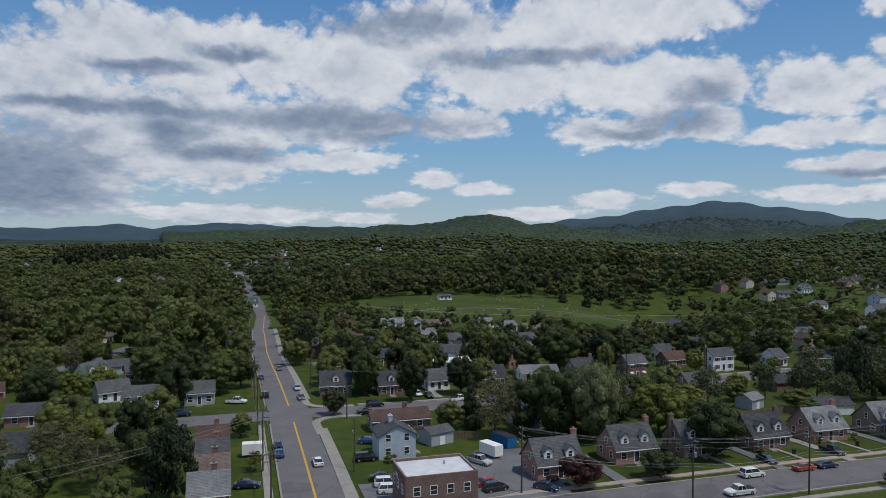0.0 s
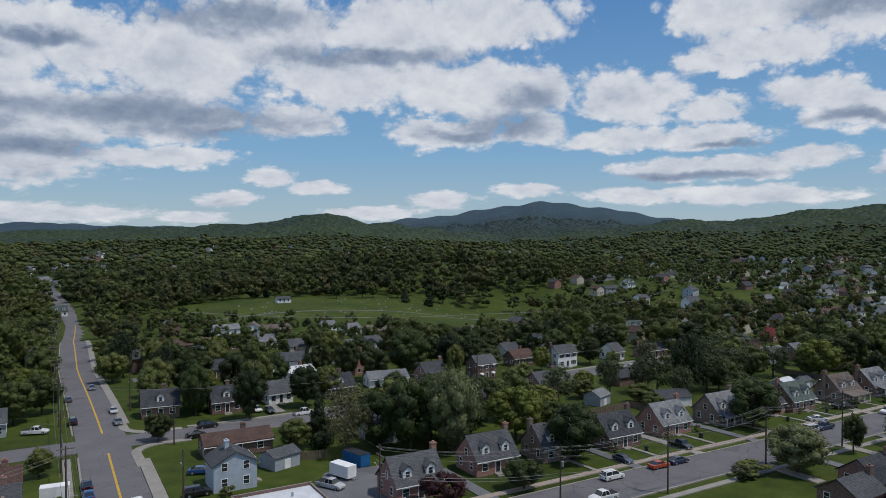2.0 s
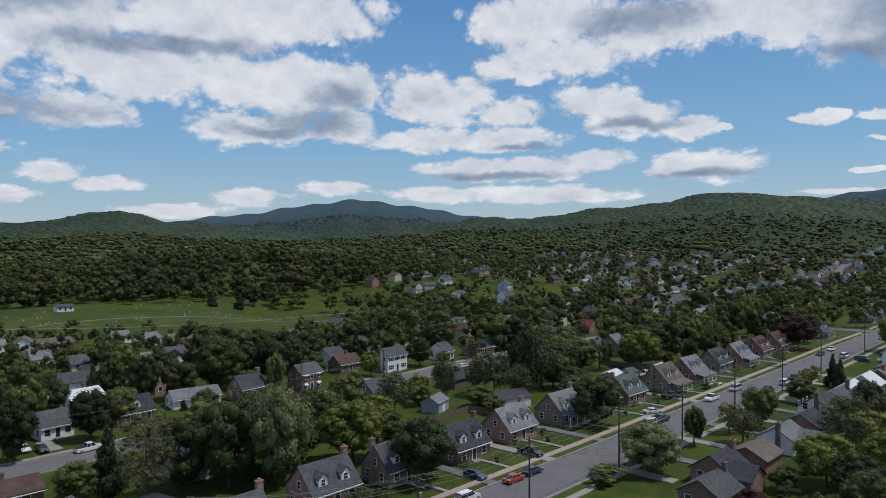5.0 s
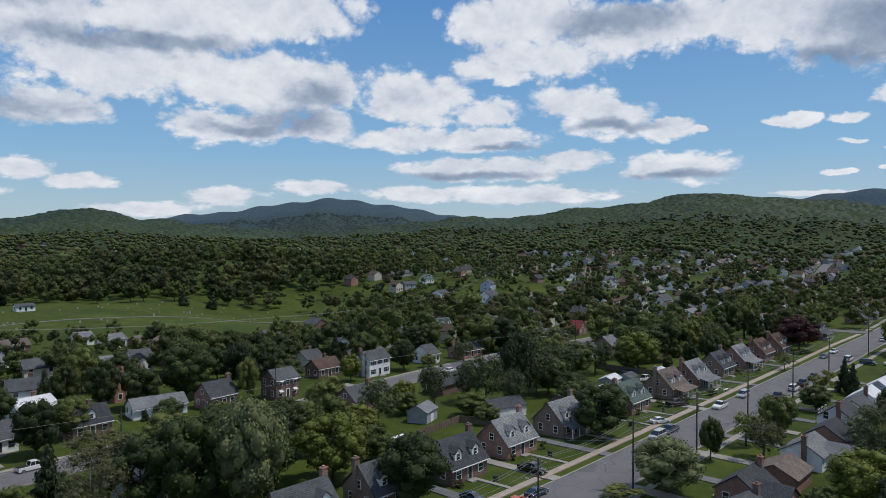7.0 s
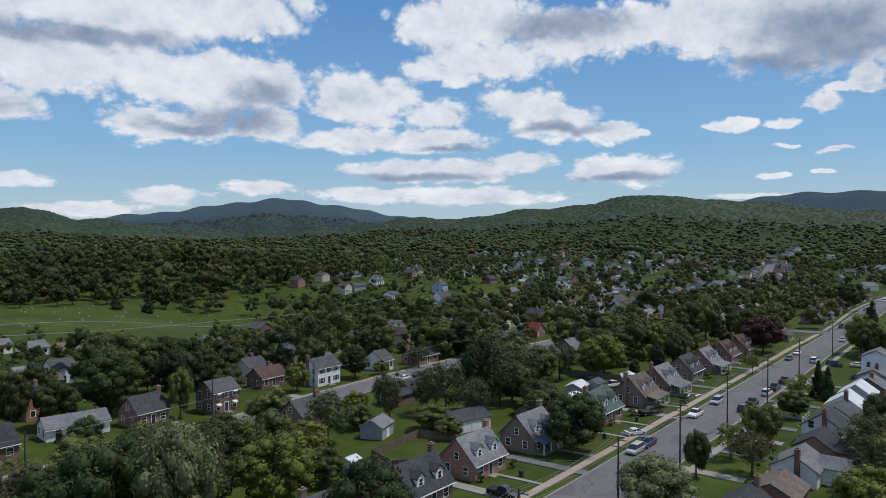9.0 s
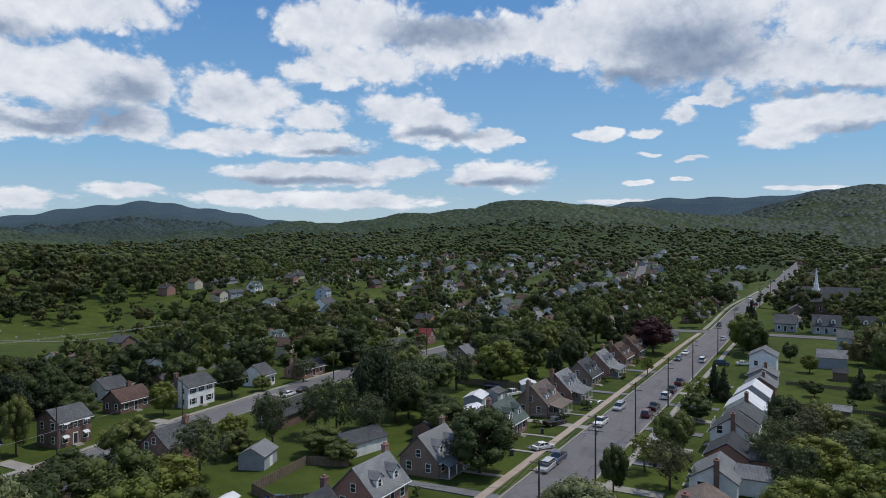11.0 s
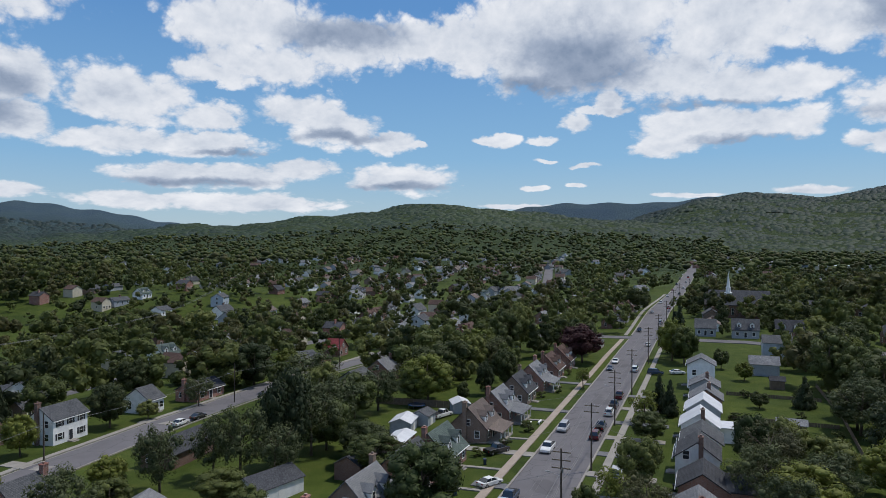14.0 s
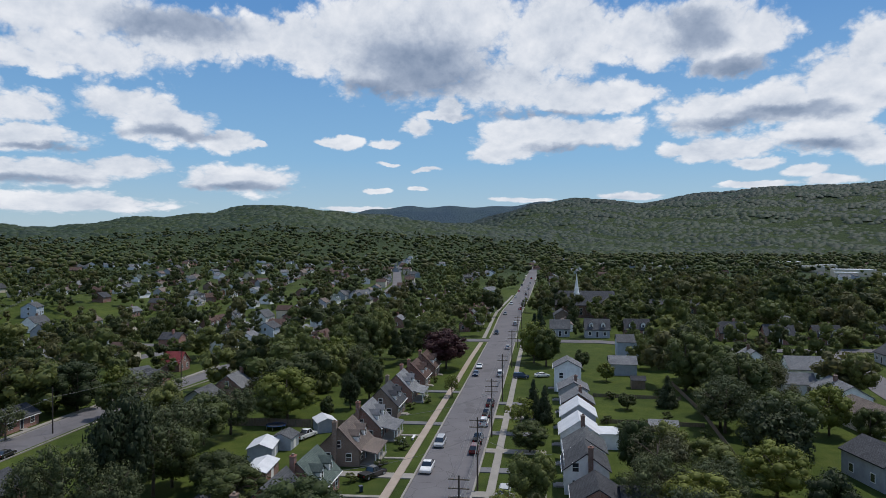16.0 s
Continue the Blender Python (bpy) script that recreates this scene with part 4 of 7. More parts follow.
def cable(a, b, sag, r=0.022, label="thin overhead power cable between poles"):
    g = Geo()
    a, b = Vector(a), Vector(b)
    pts = [a.lerp(b, k / 10) - Vector((0, 0, 4 * sag * (k / 10) * (1 - k / 10))) for k in range(11)]
    side = Vector((b.y - a.y, a.x - b.x, 0)).normalized() * r
    up = Vector((0, 0, r))
    vs = [tuple(p + o) for p in pts for o in (up, side - up * 0.6, -side - up * 0.6)]
    g.poly(vs, [(3 * k + j, 3 * k + (j + 1) % 3, 3 * k + 3 + (j + 1) % 3, 3 * k + 3 + j) for k in range(10) for j in range(3)])
    tagged(new("power_cable", g.mesh("power_cable", M_cable)), label, "cable", "overhead cables")


# ---- trees ----
rng = np.random.default_rng(7)
_ico = bmesh.new()
bmesh.ops.create_icosphere(_ico, subdivisions=1, radius=1.0)
ICO_V = np.array([v.co[:] for v in _ico.verts])
ICO_F = np.array([[v.index for v in f.verts] for f in _ico.faces])
_ico.free()


def leaf_cards(centres, out, size, r):
    """Small leaf sprays, one triangle each. centres, out: n x 3; size: n."""
    n = len(centres)
    nrm = out + r.normal(0, 0.38, (n, 3))
    nrm /= np.linalg.norm(nrm, axis=1, keepdims=True)
    u = np.cross(nrm, r.normal(0, 1, (n, 3)))
    u /= np.linalg.norm(u, axis=1, keepdims=True)
    w = np.cross(nrm, u)
    s = size[:, None]
    v = np.stack([centres - u * s * 0.6, centres + u * s * 0.45 - w * s * 0.5, centres + u * s * 0.35 + w * s * 0.55], 1).reshape(-1, 3)
    f = np.arange(n * 3).reshape(-1, 3)
    return v, f


def crown(r, lobes, cards, size, shape, core=0.72):
    """shape: 'round', 'cone', 'tall', 'spread'. Built for a crown of unit radius about (0, 0, 0) with height 2."""
    cs, rs = [], []
    for k in range(lobes):
        while True:
            p = r.uniform(-1, 1, 3)
            if np.linalg.norm(p) <= 1:
                break
        if shape == "cone":
            t = r.uniform(0, 1)
            ang = r.uniform(0, 2 * math.pi)
            rad = (1 - t) * 0.75 * math.sqrt(r.uniform(0.2, 1))
            p = np.array([rad * math.cos(ang), rad * math.sin(ang), -0.95 + 1.85 * t])
            rs.append(0.13 + 0.25 * (1 - t))
        elif shape == "spread":
            p = np.array([p[0] * 0.85, p[1] * 0.85, p[2] * 0.75])
            rs.append(r.uniform(0.13, 0.27))
        else:
            n = np.linalg.norm(p) + 1e-6
            p = p / n * (n ** 0.45) * 0.72
            p[2] *= 1.05
            rs.append(r.uniform(0.15, 0.31))
        cs.append(p)
    cs, rs = np.array(cs), np.array(rs)
    pick = r.choice(lobes, cards, p=rs ** 2 / (rs ** 2).sum())
    d = r.normal(0, 1, (cards, 3))
    d[:, 2] += 0.25
    d /= np.linalg.norm(d, axis=1, keepdims=True)
    pos = cs[pick] + d * (rs[pick] * r.uniform(0.8, 1.12, cards))[:, None]
    v, f = leaf_cards(pos, d, size * r.uniform(0.6, 1.4, cards), r)
    if core:
        vs, fs, n = [v], [f], len(v)
        for c, q in zip(cs, rs):
            vs.append(c + ICO_V * q * core * r.uniform(0.85, 1.15, (len(ICO_V), 1)))
            fs.append(ICO_F + n)
            n += len(ICO_V)
        v, f = np.concatenate(vs), np.concatenate(fs)
    return v, f


def trunk_geo(r, height, girth, limbs, spread):
    g = Geo()
    bend = r.uniform(-0.15, 0.15, 2)
    mid = (bend[0], bend[1], height * 0.45)
    g.tube((0, 0, -0.4), mid, girth, girth * 0.75, 8)
    top = (bend[0] * 2, bend[1] * 2, height)
    g.tube(mid, top, girth * 0.75, girth * 0.22, 7)
    for k in range(limbs):
        a = 2 * math.pi * (k + r.uniform(0, 0.6)) / max(limbs, 1)
        t = r.uniform(0.0, 0.55)
        s = tuple(mid[q] + (top[q] - mid[q]) * t for q in range(3))
        e = (s[0] + spread * math.cos(a), s[1] + spread * math.sin(a), s[2] + spread * r.uniform(0.5, 1.1))
        g.tube(s, e, girth * 0.38, girth * 0.10, 5)
        for q in range(2):
            aa = a + r.uniform(-0.8, 0.8)
            m2 = tuple(s[j] + (e[j] - s[j]) * r.uniform(0.4, 0.8) for j in range(3))
            g.tube(m2, (m2[0] + spread * 0.6 * math.cos(aa), m2[1] + spread * 0.6 * math.sin(aa), m2[2] + spread * 0.5), girth * 0.16, girth * 0.04, 4)
    return g


TREE_KINDS = {}


def tree_kind(key, shape, h, rad, lobes, cards, size, mat, bare=0.22, core=0.6, seeds=1):
    """Meshes for a tree h high with a crown radius rad; bare: the share of clear trunk."""
    made = []
    for s in range(seeds):
        r = np.random.default_rng(hash_of(key) + s)
        v, f = crown(r, lobes, cards, size, shape, core)
        ch = h * (1 - bare) / 2
        v = v * np.array([rad, rad, ch]) + np.array([0, 0, h - ch])
        me = numpy_mesh("crown", v, f, mat, smooth=True)
        tr = trunk_geo(r, h * 0.72, 0.035 * h * 0.5 + 0.06, 0 if shape == "cone" else 6, rad * 0.55).mesh("trunk", M_bark, smooth=True)
        made.append((tr, me))
    TREE_KINDS[key] = made


def hash_of(key):
    return sum((k + 3) * ord(c) for k, c in enumerate(key))


tree_kind("oak", "round", 13.0, 6.0, 60, 5200, 0.056, M_leaf, 0.10, 0.78, seeds=3)
tree_kind("maple", "tall", 14.0, 5.0, 54, 4600, 0.060, M_leaf, 0.12, 0.78, seeds=2)
tree_kind("dark_oak", "round", 13.0, 6.0, 60, 5200, 0.056, M_deep, 0.08, 0.78, seeds=2)
tree_kind("pale_tree", "round", 13.0, 5.4, 80, 9000, 0.050, M_pale, 0.06, 0.70)
tree_kind("lime_tree", "round", 12.0, 5.8, 70, 5600, 0.050, M_lime, 0.10, 0.68)
tree_kind("conifer", "cone", 12.0, 3.4, 56, 2600, 0.105, M_needle, 0.06, 0.7, seeds=2)
tree_kind("pine", "spread", 16.0, 5.0, 70, 5200, 0.072, M_needle, 0.03, 0.55)
tree_kind("maroon_tree", "round", 11.0, 6.2, 46, 4600, 0.075, M_maroon, 0.15, 0.75)
tree_kind("thin_tree", "spread", 12.0, 5.0, 60, 6500, 0.036, M_brown_leaf, 0.12, 0.40, seeds=2)
tree_kind("young_tree", "spread", 8.0, 3.2, 30, 1900, 0.085, M_lime, 0.22, 0.0)
tree_kind("willow", "spread", 15.0, 6.5, 60, 6000, 0.042, M_willow, 0.08, 0.45, seeds=2)
tree_kind("shrub", "round", 2.0, 1.3, 14, 700, 0.13, M_leaf, 0.0, 0.8)
TREE_WORDS = {"dark_oak": ("broad deep green tree with a dense shady crown", "tree"), "willow": ("tall grey-green willow with fine hanging foliage", "tree"), "oak": ("broad green deciduous tree with a dense crown", "tree"), "maple": ("tall green deciduous tree in full leaf", "tree"), "pale_tree": ("tree with a pale green blossoming crown", "tree"), "lime_tree": ("yellow-green spring tree with a loose crown", "tree"),
              "conifer": ("dark green conical conifer tree", "conifer"), "pine": ("tall dark pine with open branches", "pine tree"), "maroon_tree": ("broad tree with dark maroon leaves", "tree"), "thin_tree": ("thinly leaved budding tree showing its branches", "tree"),
              "young_tree": ("slender light green young street tree", "tree"), "shrub": ("clipped dark green garden shrub", "shrub")}
TREE_COUNT = {}
PLANTED = []


def tree(kind, x, y, h=None, rad=None, turn=None):
    made = TREE_KINDS[kind]
    n = TREE_COUNT[kind] = TREE_COUNT.get(kind, 0) + 1
    tr, me = made[n % len(made)]
    base = {"willow": (15, 6.5), "dark_oak": (13, 6), "oak": (13, 6), "maple": (14, 5), "pale_tree": (13, 5.4), "lime_tree": (12, 5.8), "conifer": (12, 3.4), "pine": (16, 5), "maroon_tree": (11, 6.2), "thin_tree": (12, 5), "young_tree": (8, 3.2), "shrub": (2, 1.3)}[kind]
    sz, sr = (h or base[0]) / base[0], (rad or base[1]) / base[1]
    t = turn if turn is not None else (n * 137.5) % 360
    words, cat = TREE_WORDS[kind]
    o = thing("shrub" if kind == "shrub" else "tree", words, cat, pose(x, y, hz(x, y) - 0.1, 0, 0, t) @ Matrix.Diagonal((sr, sr, sz, 1)), "trees and shrubs of the town")
    part("trunk", tr, o)
    part("crown", me, o)
    PLANTED.append((x, y, rad or base[1]))
    return o


# ---- houses along the street ----
def at(x, y, turn=0.0):
    return pose(x, y, hz(x, y), 0, 0, turn)


FOOT = []
OPEN = []     # houses with an open garden before them


def place(x, y, turn, label, **kw):
    FOOT.append((x, y, max(kw.get("w", 10.0), kw.get("d", 8.0)) / 2))
    return house(label, at(x, y, turn), **kw)


CAPE = dict(w=9.4, d=7.7, h=3.0, rise=3.8, dormers=2)
ROW_N = [
    (60.3, 124.3, M_brick_rose, M_roof_grey, "e", 0, "rose brick cottage with grey slate roof and white dormers"),
    (79.2, 128.6, M_brick_rose, M_roof_grey, "e", 0, "rose brick cottage with grey slate roof and white dormers"),
    (95, 128.6, M_brick_tan, M_roof_grey, "w", 0, "tan brick cottage half hidden behind a large tree"),
    (111.8, 128.2, M_brick_brown, M_roof_dark, "e", 0, "brown brick cottage with dark slate roof and white dormers"),
    (129.3, 129.8, M_brick_rose, M_roof_light, "e", 0, "rose brick cottage with pale slate roof and white dormers"),
    (148.3, 129.8, M_brick_tan, M_roof_light, "e", 2.2, "tan brick cottage with pale slate roof and side porch"),
    (163, 129, M_brick_rose, M_roof_grey, "", 0, "brick cottage with grey slate roof behind a tree"),
    (174, 127.8, M_brick_red, M_roof_green, "w", 0, "red brick cottage with green slate roof and white dormers"),
    (194, 127.3, M_brick_tan, M_roof_tan, "w", 3.2, "tan brick cottage with brown roof and broad front porch"),
    (209.5, 127.2, M_brick_red, M_roof_light, "w", 3.2, "red brick cottage with white roof and front porch"),
    (228, 127.5, M_brick_tan, M_roof_dark, "e", 0, "tan brick cottage with dark grey slate roof"),
    (244, 127.3, M_brick_rose, M_roof_light, "e", 3.0, "brick cottage with pale roof and white porch"),
    (261, 126.8, M_brick_red, M_roof_brown, "w", 0, "red brick cottage with brown roof and white dormers"),
    (277, 126.5, M_brick_red, M_roof_brown, "w", 0, "red brick cottage with brown roof and white dormers"),
    (322, 126, M_brick_red, M_roof_grey, "w", 2.5, "red brick cottage with grey roof and porch"),
]
for x, y, wall, roof, ch, po, lab in ROW_N:
    place(x - 0.8, y - 0.3, 0, lab, wall=wall, roof=roof, chimney=ch, porch=po, group="brick cottages along the street", **CAPE)
for x in (384, 402, 421, 445, 470, 495, 520):
    place(x, 124.5, 0, "red brick cottage with grey roof on the far street", wall=M_brick_red, roof=[M_roof_grey, M_roof_brown, M_roof_dark][int(x) % 3], chimney="w", porch=2.0, group="brick cottages along the street", **CAPE)
ROW_S = [
    (120, 81.8, M_brick_brown, M_roof_grey, 3.0, 2.6, "w", None, "low brick house with grey shingle roof", 1),
    (132, 85.3, M_brick_red, M_roof_dark, 3.0, 3.0, "w", (2.5, 5, 6, 5, 2.8, 2.0, "y"), "red brick house with dark slate roof", 1),
    (144, 83.8, M_brick_red, M_roof_tan, 2.8, 2.0, "", None, "low brick house with orange-brown shingle roof", 1),
    (158.5, 83.8, M_siding_white, M_roof_light, 3.0, 2.6, "e", (-1.5, 6.0, 4.5, 6.0, 2.8, 1.4, "y"), "white sided house with pale grey roof and long wing", 1),
    (171.5, 83.3, M_brick_red, M_roof_dark, 3.2, 2.6, "", (0, 6.0, 7.0, 5.0, 2.8, 1.6, "y"), "brick house with dark slate roof", 1),
    (183.5, 84.3, M_siding_white, M_roof_dark, 4.4, 3.0, "e", None, "white sided house with dark roof and red chimney", 2),
    (195, 83.8, M_siding_white, M_roof_grey, 3.8, 2.6, "", None, "white sided house with grey shingle roof", 1),
    (207, 84.3, M_siding_white, M_roof_white, 3.8, 2.8, "e", (-1.0, 6.5, 5.5, 6.0, 2.9, 0.6, "y"), "white sided house with white roof and rear wing", 1),
    (220, 83.8, M_siding_grey, M_roof_white, 4.0, 2.8, "", None, "grey sided house with white roof", 1),
    (234, 83.3, M_brick_red, M_roof_light, 3.4, 2.6, "c", None, "brick house with pale grey roof", 1),
    (247, 83.8, M_siding_grey, M_roof_light, 3.8, 2.2, "c", None, "grey sided house with pale roof", 1),
    (261, 84.8, M_siding_white, M_roof_light, 5.6, 2.2, "", None, "tall white sided house with grey roof and wooden deck", 2),
]
for x, y, wall, roof, h, rise, ch, wing, lab, st in ROW_S:
    place(x, y - 0.6, 180, lab, w=8.2, d=7.0, h=h * (1.15 if "tall" in lab else 0.9), rise=rise * 0.85, wall=wall, roof=roof, chimney=ch, wing=wing, storeys=st, group="houses along the street")

# ---- houses round the crossing and the parallel street ----
PLACES_A = [
    (33, 143.5, 90, 8.0, 8.6, 5.0, 2.2, M_siding_blue, M_roof_grey, 2, "c", "pale blue two-storey house with grey roof"),
    (39, 164.5, 0, 16.5, 8.0, 3.0, 1.7, M_brick_brown, M_roof_brown, 1, "c", "long brick house with dark brown roof"),
    (70, 158, 90, 11.0, 9.0, 4.4, 3.4, M_siding_grey, M_roof_grey, 1, "", "large grey sided house seen between trees"),
    (30, 205.5, -4, 10.5, 8.0, 3.4, 3.6, M_brick_brown, M_roof_dark, 1, "c", "dark brick cottage with slate roof and chimney"),
    (45.7, 203.7, 0, 9.0, 8.0, 3.4, 3.6, M_brick_brown, M_roof_dark, 1, "c", "dark brick cottage with slate roof and chimney"),
    (61, 208, 6, 8.5, 7.5, 3.2, 3.0, M_siding_white, M_roof_grey, 1, "", "white sided cottage with grey roof"),
    (78.7, 207.3, 3, 10.0, 8.0, 3.2, 3.4, M_brick_brown, M_roof_dark, 1, "c", "dark brick cottage with slate roof and chimney"),
    (97.3, 213, -8, 15.0, 7.5, 2.8, 1.9, M_siding_white, M_roof_light, 1, "", "long white ranch house with pale grey roof"),
    (104, 176, 184, 12.0, 8.0, 3.0, 2.2, M_brick_brown, M_roof_grey, 1, "c", "low brick house beneath trees with tall chimney"),
]
PLACES_B = [
    (111.2, 209.5, 6, 9.5, 8.0, 3.6, 3.4, M_brick_red, M_roof_dark, 1, "e", "brick gabled house with dark roof"),
    (128.8, 207, 4, 9.0, 7.5, 5.6, 2.4, M_brick_brown, M_roof_grey, 2, "", "two-storey brick house with white awnings"),
    (155, 222, 4, 11.0, 7.0, 3.2, 2.6, M_brick_brown, M_roof_brown, 1, "c", "low brick house with brown roof"),
    (166.3, 211.6, 4, 11.0, 7.4, 5.6, 2.4, M_siding_white, M_roof_grey, 2, "w", "white two-storey house with dark shutters"),
    (192.5, 213.5, 4, 6.5, 8.5, 3.6, 2.8, M_siding_white, M_roof_grey, 1, "", "small white house with grey gabled roof"),
    (209, 210, 0, 13.0, 8.0, 3.0, 2.0, M_brick_rose, M_roof_dark, 1, "w", "brick ranch house with dark roof"),
    (163, 176.6, 183, 15.0, 8.0, 2.9, 2.2, M_brick_brown, M_roof_dark, 1, "e", "long dark-roofed brick ranch house"),
    (128.5, 175, 184, 8.5, 8.0, 4.8, 3.0, M_brick_red, M_roof_grey, 2, "w", "brick house half hidden behind trees"),
]
PLACES_C = [
    (262, 213, -20, 14.0, 9.0, 3.0, 2.4, M_brick_red, M_roof_grey, 1, "", "L-shaped brick house with grey roof"),
    (291, 215, 90, 8.0, 8.0, 3.2, 3.4, M_brick_red, M_roof_red, 1, "", "brick house with bright red metal roof"),
    (243, 172, 180, 9.0, 8.5, 3.4, 3.2, M_brick_red, M_roof_light, 1, "w", "red brick gabled house with pale roof"),
    (230, 174, 180, 10.0, 8.0, 3.0, 2.4, M_siding_grey, M_roof_grey, 1, "", "grey house with a hipped slate roof"),
    (268, 174, 180, 8.5, 8.5, 3.8, 3.4, M_siding_white, M_roof_light, 1, "", "white gabled house with pale roof"),
    (290, 172, 180, 9.0, 8.0, 4.4, 3.4, M_siding_grey, M_roof_grey, 1, "", "grey house with steep slate roof and dormers"),
    (306, 173, 180, 9.0, 8.0, 3.6, 3.6, M_brick_red, M_roof_brown, 1, "w", "red brick cottage with brown roof"),
    (322, 174, 180, 9.0, 8.0, 3.6, 3.6, M_brick_rose, M_roof_tan, 1, "w", "brick cottage with tan roof"),
]
PLACES_W = [
    (-2.8, 154, 0, 7.4, 7.6, 3.3, 3.0, M_brick_red, M_roof_brown, 1, "c", "brick house with brown roof and white awnings"),
    (-2.8, 143.5, 0, 7.4, 7.6, 3.3, 3.0, M_brick_red, M_roof_grey, 1, "c", "brick house with grey roof and chimney"),
    (-2.9, 133.5, 0, 7.6, 7.4, 3.2, 3.0, M_brick_brown, M_roof_tan, 1, "c", "brick house with tan shingle roof"),
    (-2.9, 124, 0, 7.6, 7.2, 3.2, 3.0, M_brick_brown, M_roof_light, 1, "c", "brick house with pale green-grey roof"),
    (-21, 197, 0, 10.0, 8.0, 4.6, 3.0, M_siding_white, M_roof_grey, 2, "", "white house with long grey dormered roof"),
    (-7, 205, 0, 9.0, 8.0, 3.6, 2.6, M_siding_grey, M_roof_grey, 1, "", "grey sided house with grey roof"),
    (-45, 196, 0, 14.0, 8.0, 3.0, 2.2, M_brick_red, M_roof_dark, 1, "", "brick ranch house with dark roof"),
    (-41, 160, 180, 9.0, 8.0, 3.4, 3.2, M_siding_grey, M_roof_dark, 1, "e", "grey sided house with brick chimney"),
]
PLACES_V = [
    (-7, 114.5, 0, 14.0, 7.0, 3.2, 1.6, M_brick_brown, M_roof_brown, 1, "", "long house with a plain dark brown roof"),
    (-31, 219, 20, 10.0, 9.0, 3.2, 2.6, M_siding_white, M_roof_grey, 1, "", "white house with broad grey roof"),
    (-66, 231, 10, 12.0, 8.0, 3.0, 2.2, M_brick_red, M_roof_brown, 1, "", "low brick house with brown roof"),
    (3, 322, 90, 8.0, 8.0, 3.4, 2.8, M_siding_grey, M_roof_grey, 1, "", "grey roofed house beside the road"),
    (3, 346, 90, 8.0, 8.0, 3.4, 2.8, M_brick_red, M_roof_brown, 1, "", "brick house beside the road"),
    (4, 374, 90, 8.0, 8.0, 3.4, 2.8, M_siding_grey, M_roof_dark, 1, "", "grey roofed house beside the road"),
    (-72, 296, 30, 13.0, 8.0, 3.0, 2.2, M_brick_red, M_roof_light, 1, "", "brick ranch house with white carport"),
    (-56, 306, 30, 12.0, 8.0, 3.0, 2.2, M_brick_tan, M_roof_brown, 1, "", "tan ranch house with brown roof"),
    (-27, 250, 15, 11.0, 8.0, 3.0, 2.2, M_brick_rose, M_roof_grey, 1, "", "rose brick house with grey roof among trees"),
]
for x, y, turn, w, d, h, rise, wall, roof, st, ch, lab in PLACES_A + PLACES_B + PLACES_C + PLACES_W + PLACES_V:
    extra = {}
    if "shutters" in lab:
        extra["shutters"] = True
    if "awnings" in lab:
        extra["awning"] = True
    if "dormers" in lab or ("cottage" in lab and "dark brick" in lab):
        extra["dormers"] = 1 if "dark brick" in lab else 2
    if "L-shaped" in lab:
        extra["wing"] = (4.0, -5.0, 7.0, 6.0, 2.9, 1.8, "y")
    if x < 0:
        OPEN.append((x, y, w / 2))
    place(x, y, turn, lab, w=round(w * 0.84, 1), d=round(d * 0.88, 1), h=h * 0.95, rise=rise * 0.92, wall=wall, roof=roof, storeys=st, chimney=ch, **extra)


# ---- grocery with a flat roof ----
def grocery():
    x0, x1, y0, y1, h = 26.8, 39.0, 108.9, 117.8, 6.6
    cx, cy = (x0 + x1) / 2, (y0 + y1) / 2
    FOOT.append((cx, cy, 9))
    o = thing("store_building", "two-storey red brick store with a flat white roof", "building", at(cx, cy))
    a, b = (x1 - x0) / 2, (y1 - y0) / 2
    part("wall", Geo().box(-a, a, -b, b, -1, h).mesh("wall", M_brick_brown), o)
    g = Geo()
    g.box(-a, a, -b, -b + 0.3, h, h + 0.55).box(-a, a, b - 0.3, b, h, h + 0.75).box(-a, -a + 0.3, -b + 0.3, b - 0.3, h, h + 0.6).box(a - 0.3, a, -b + 0.3, b - 0.3, h, h + 0.6)
    part("parapet", g.mesh("parapet", M_brick_brown), o)
    part("roof", Geo().box(-a + 0.3, a - 0.3, -b + 0.3, b - 0.3, h - 0.02, h + 0.3).mesh("roof", M_roof_white), o, "flat white membrane roof")
    for k, x in enumerate((-4.2, -1.4, 1.4, 4.2)):
        window(o, x, -b, 4.0, 0, 1.0, 1.4)
        window(o, x, -b, 1.0, 0, 1.3, 1.6)
        window(o, x, b, 4.0, 180, 0.9, 1.2)
    for y in (-2.5, 0.5, 3.0):
        window(o, -a, y, 4.0, -90, 1.0, 1.3)
        window(o, a, y, 4.0, 90, 1.0, 1.3)
    part("door", Geo().box(-0.6, 0.6, -b - 0.06, -b + 0.01, 0, 2.2).mesh("door", M_white_paint), o, "", pose(2.8, 0, 0))
    bar = Geo()
    for k in range(16):
        bar.box(-1.6 + 0.2 * (k % 8), -1.47 + 0.2 * (k % 8), -0.02, 0.0, -0.35 * (k // 8), 0.22 - 0.35 * (k // 8))
    part("sign_lettering", bar.mesh("sign_lettering", M_white_paint), o, "faded white painted lettering", pose(-a - 0.02, 0.5, 5.9, 0, 0, -90))
    part("vent", Geo().tube((0, 0, h + 0.3), (0, 0, h + 0.9), 0.18, 0.18, 8).mesh("vent", M_metal), o, "", pose(2, 1, 0))


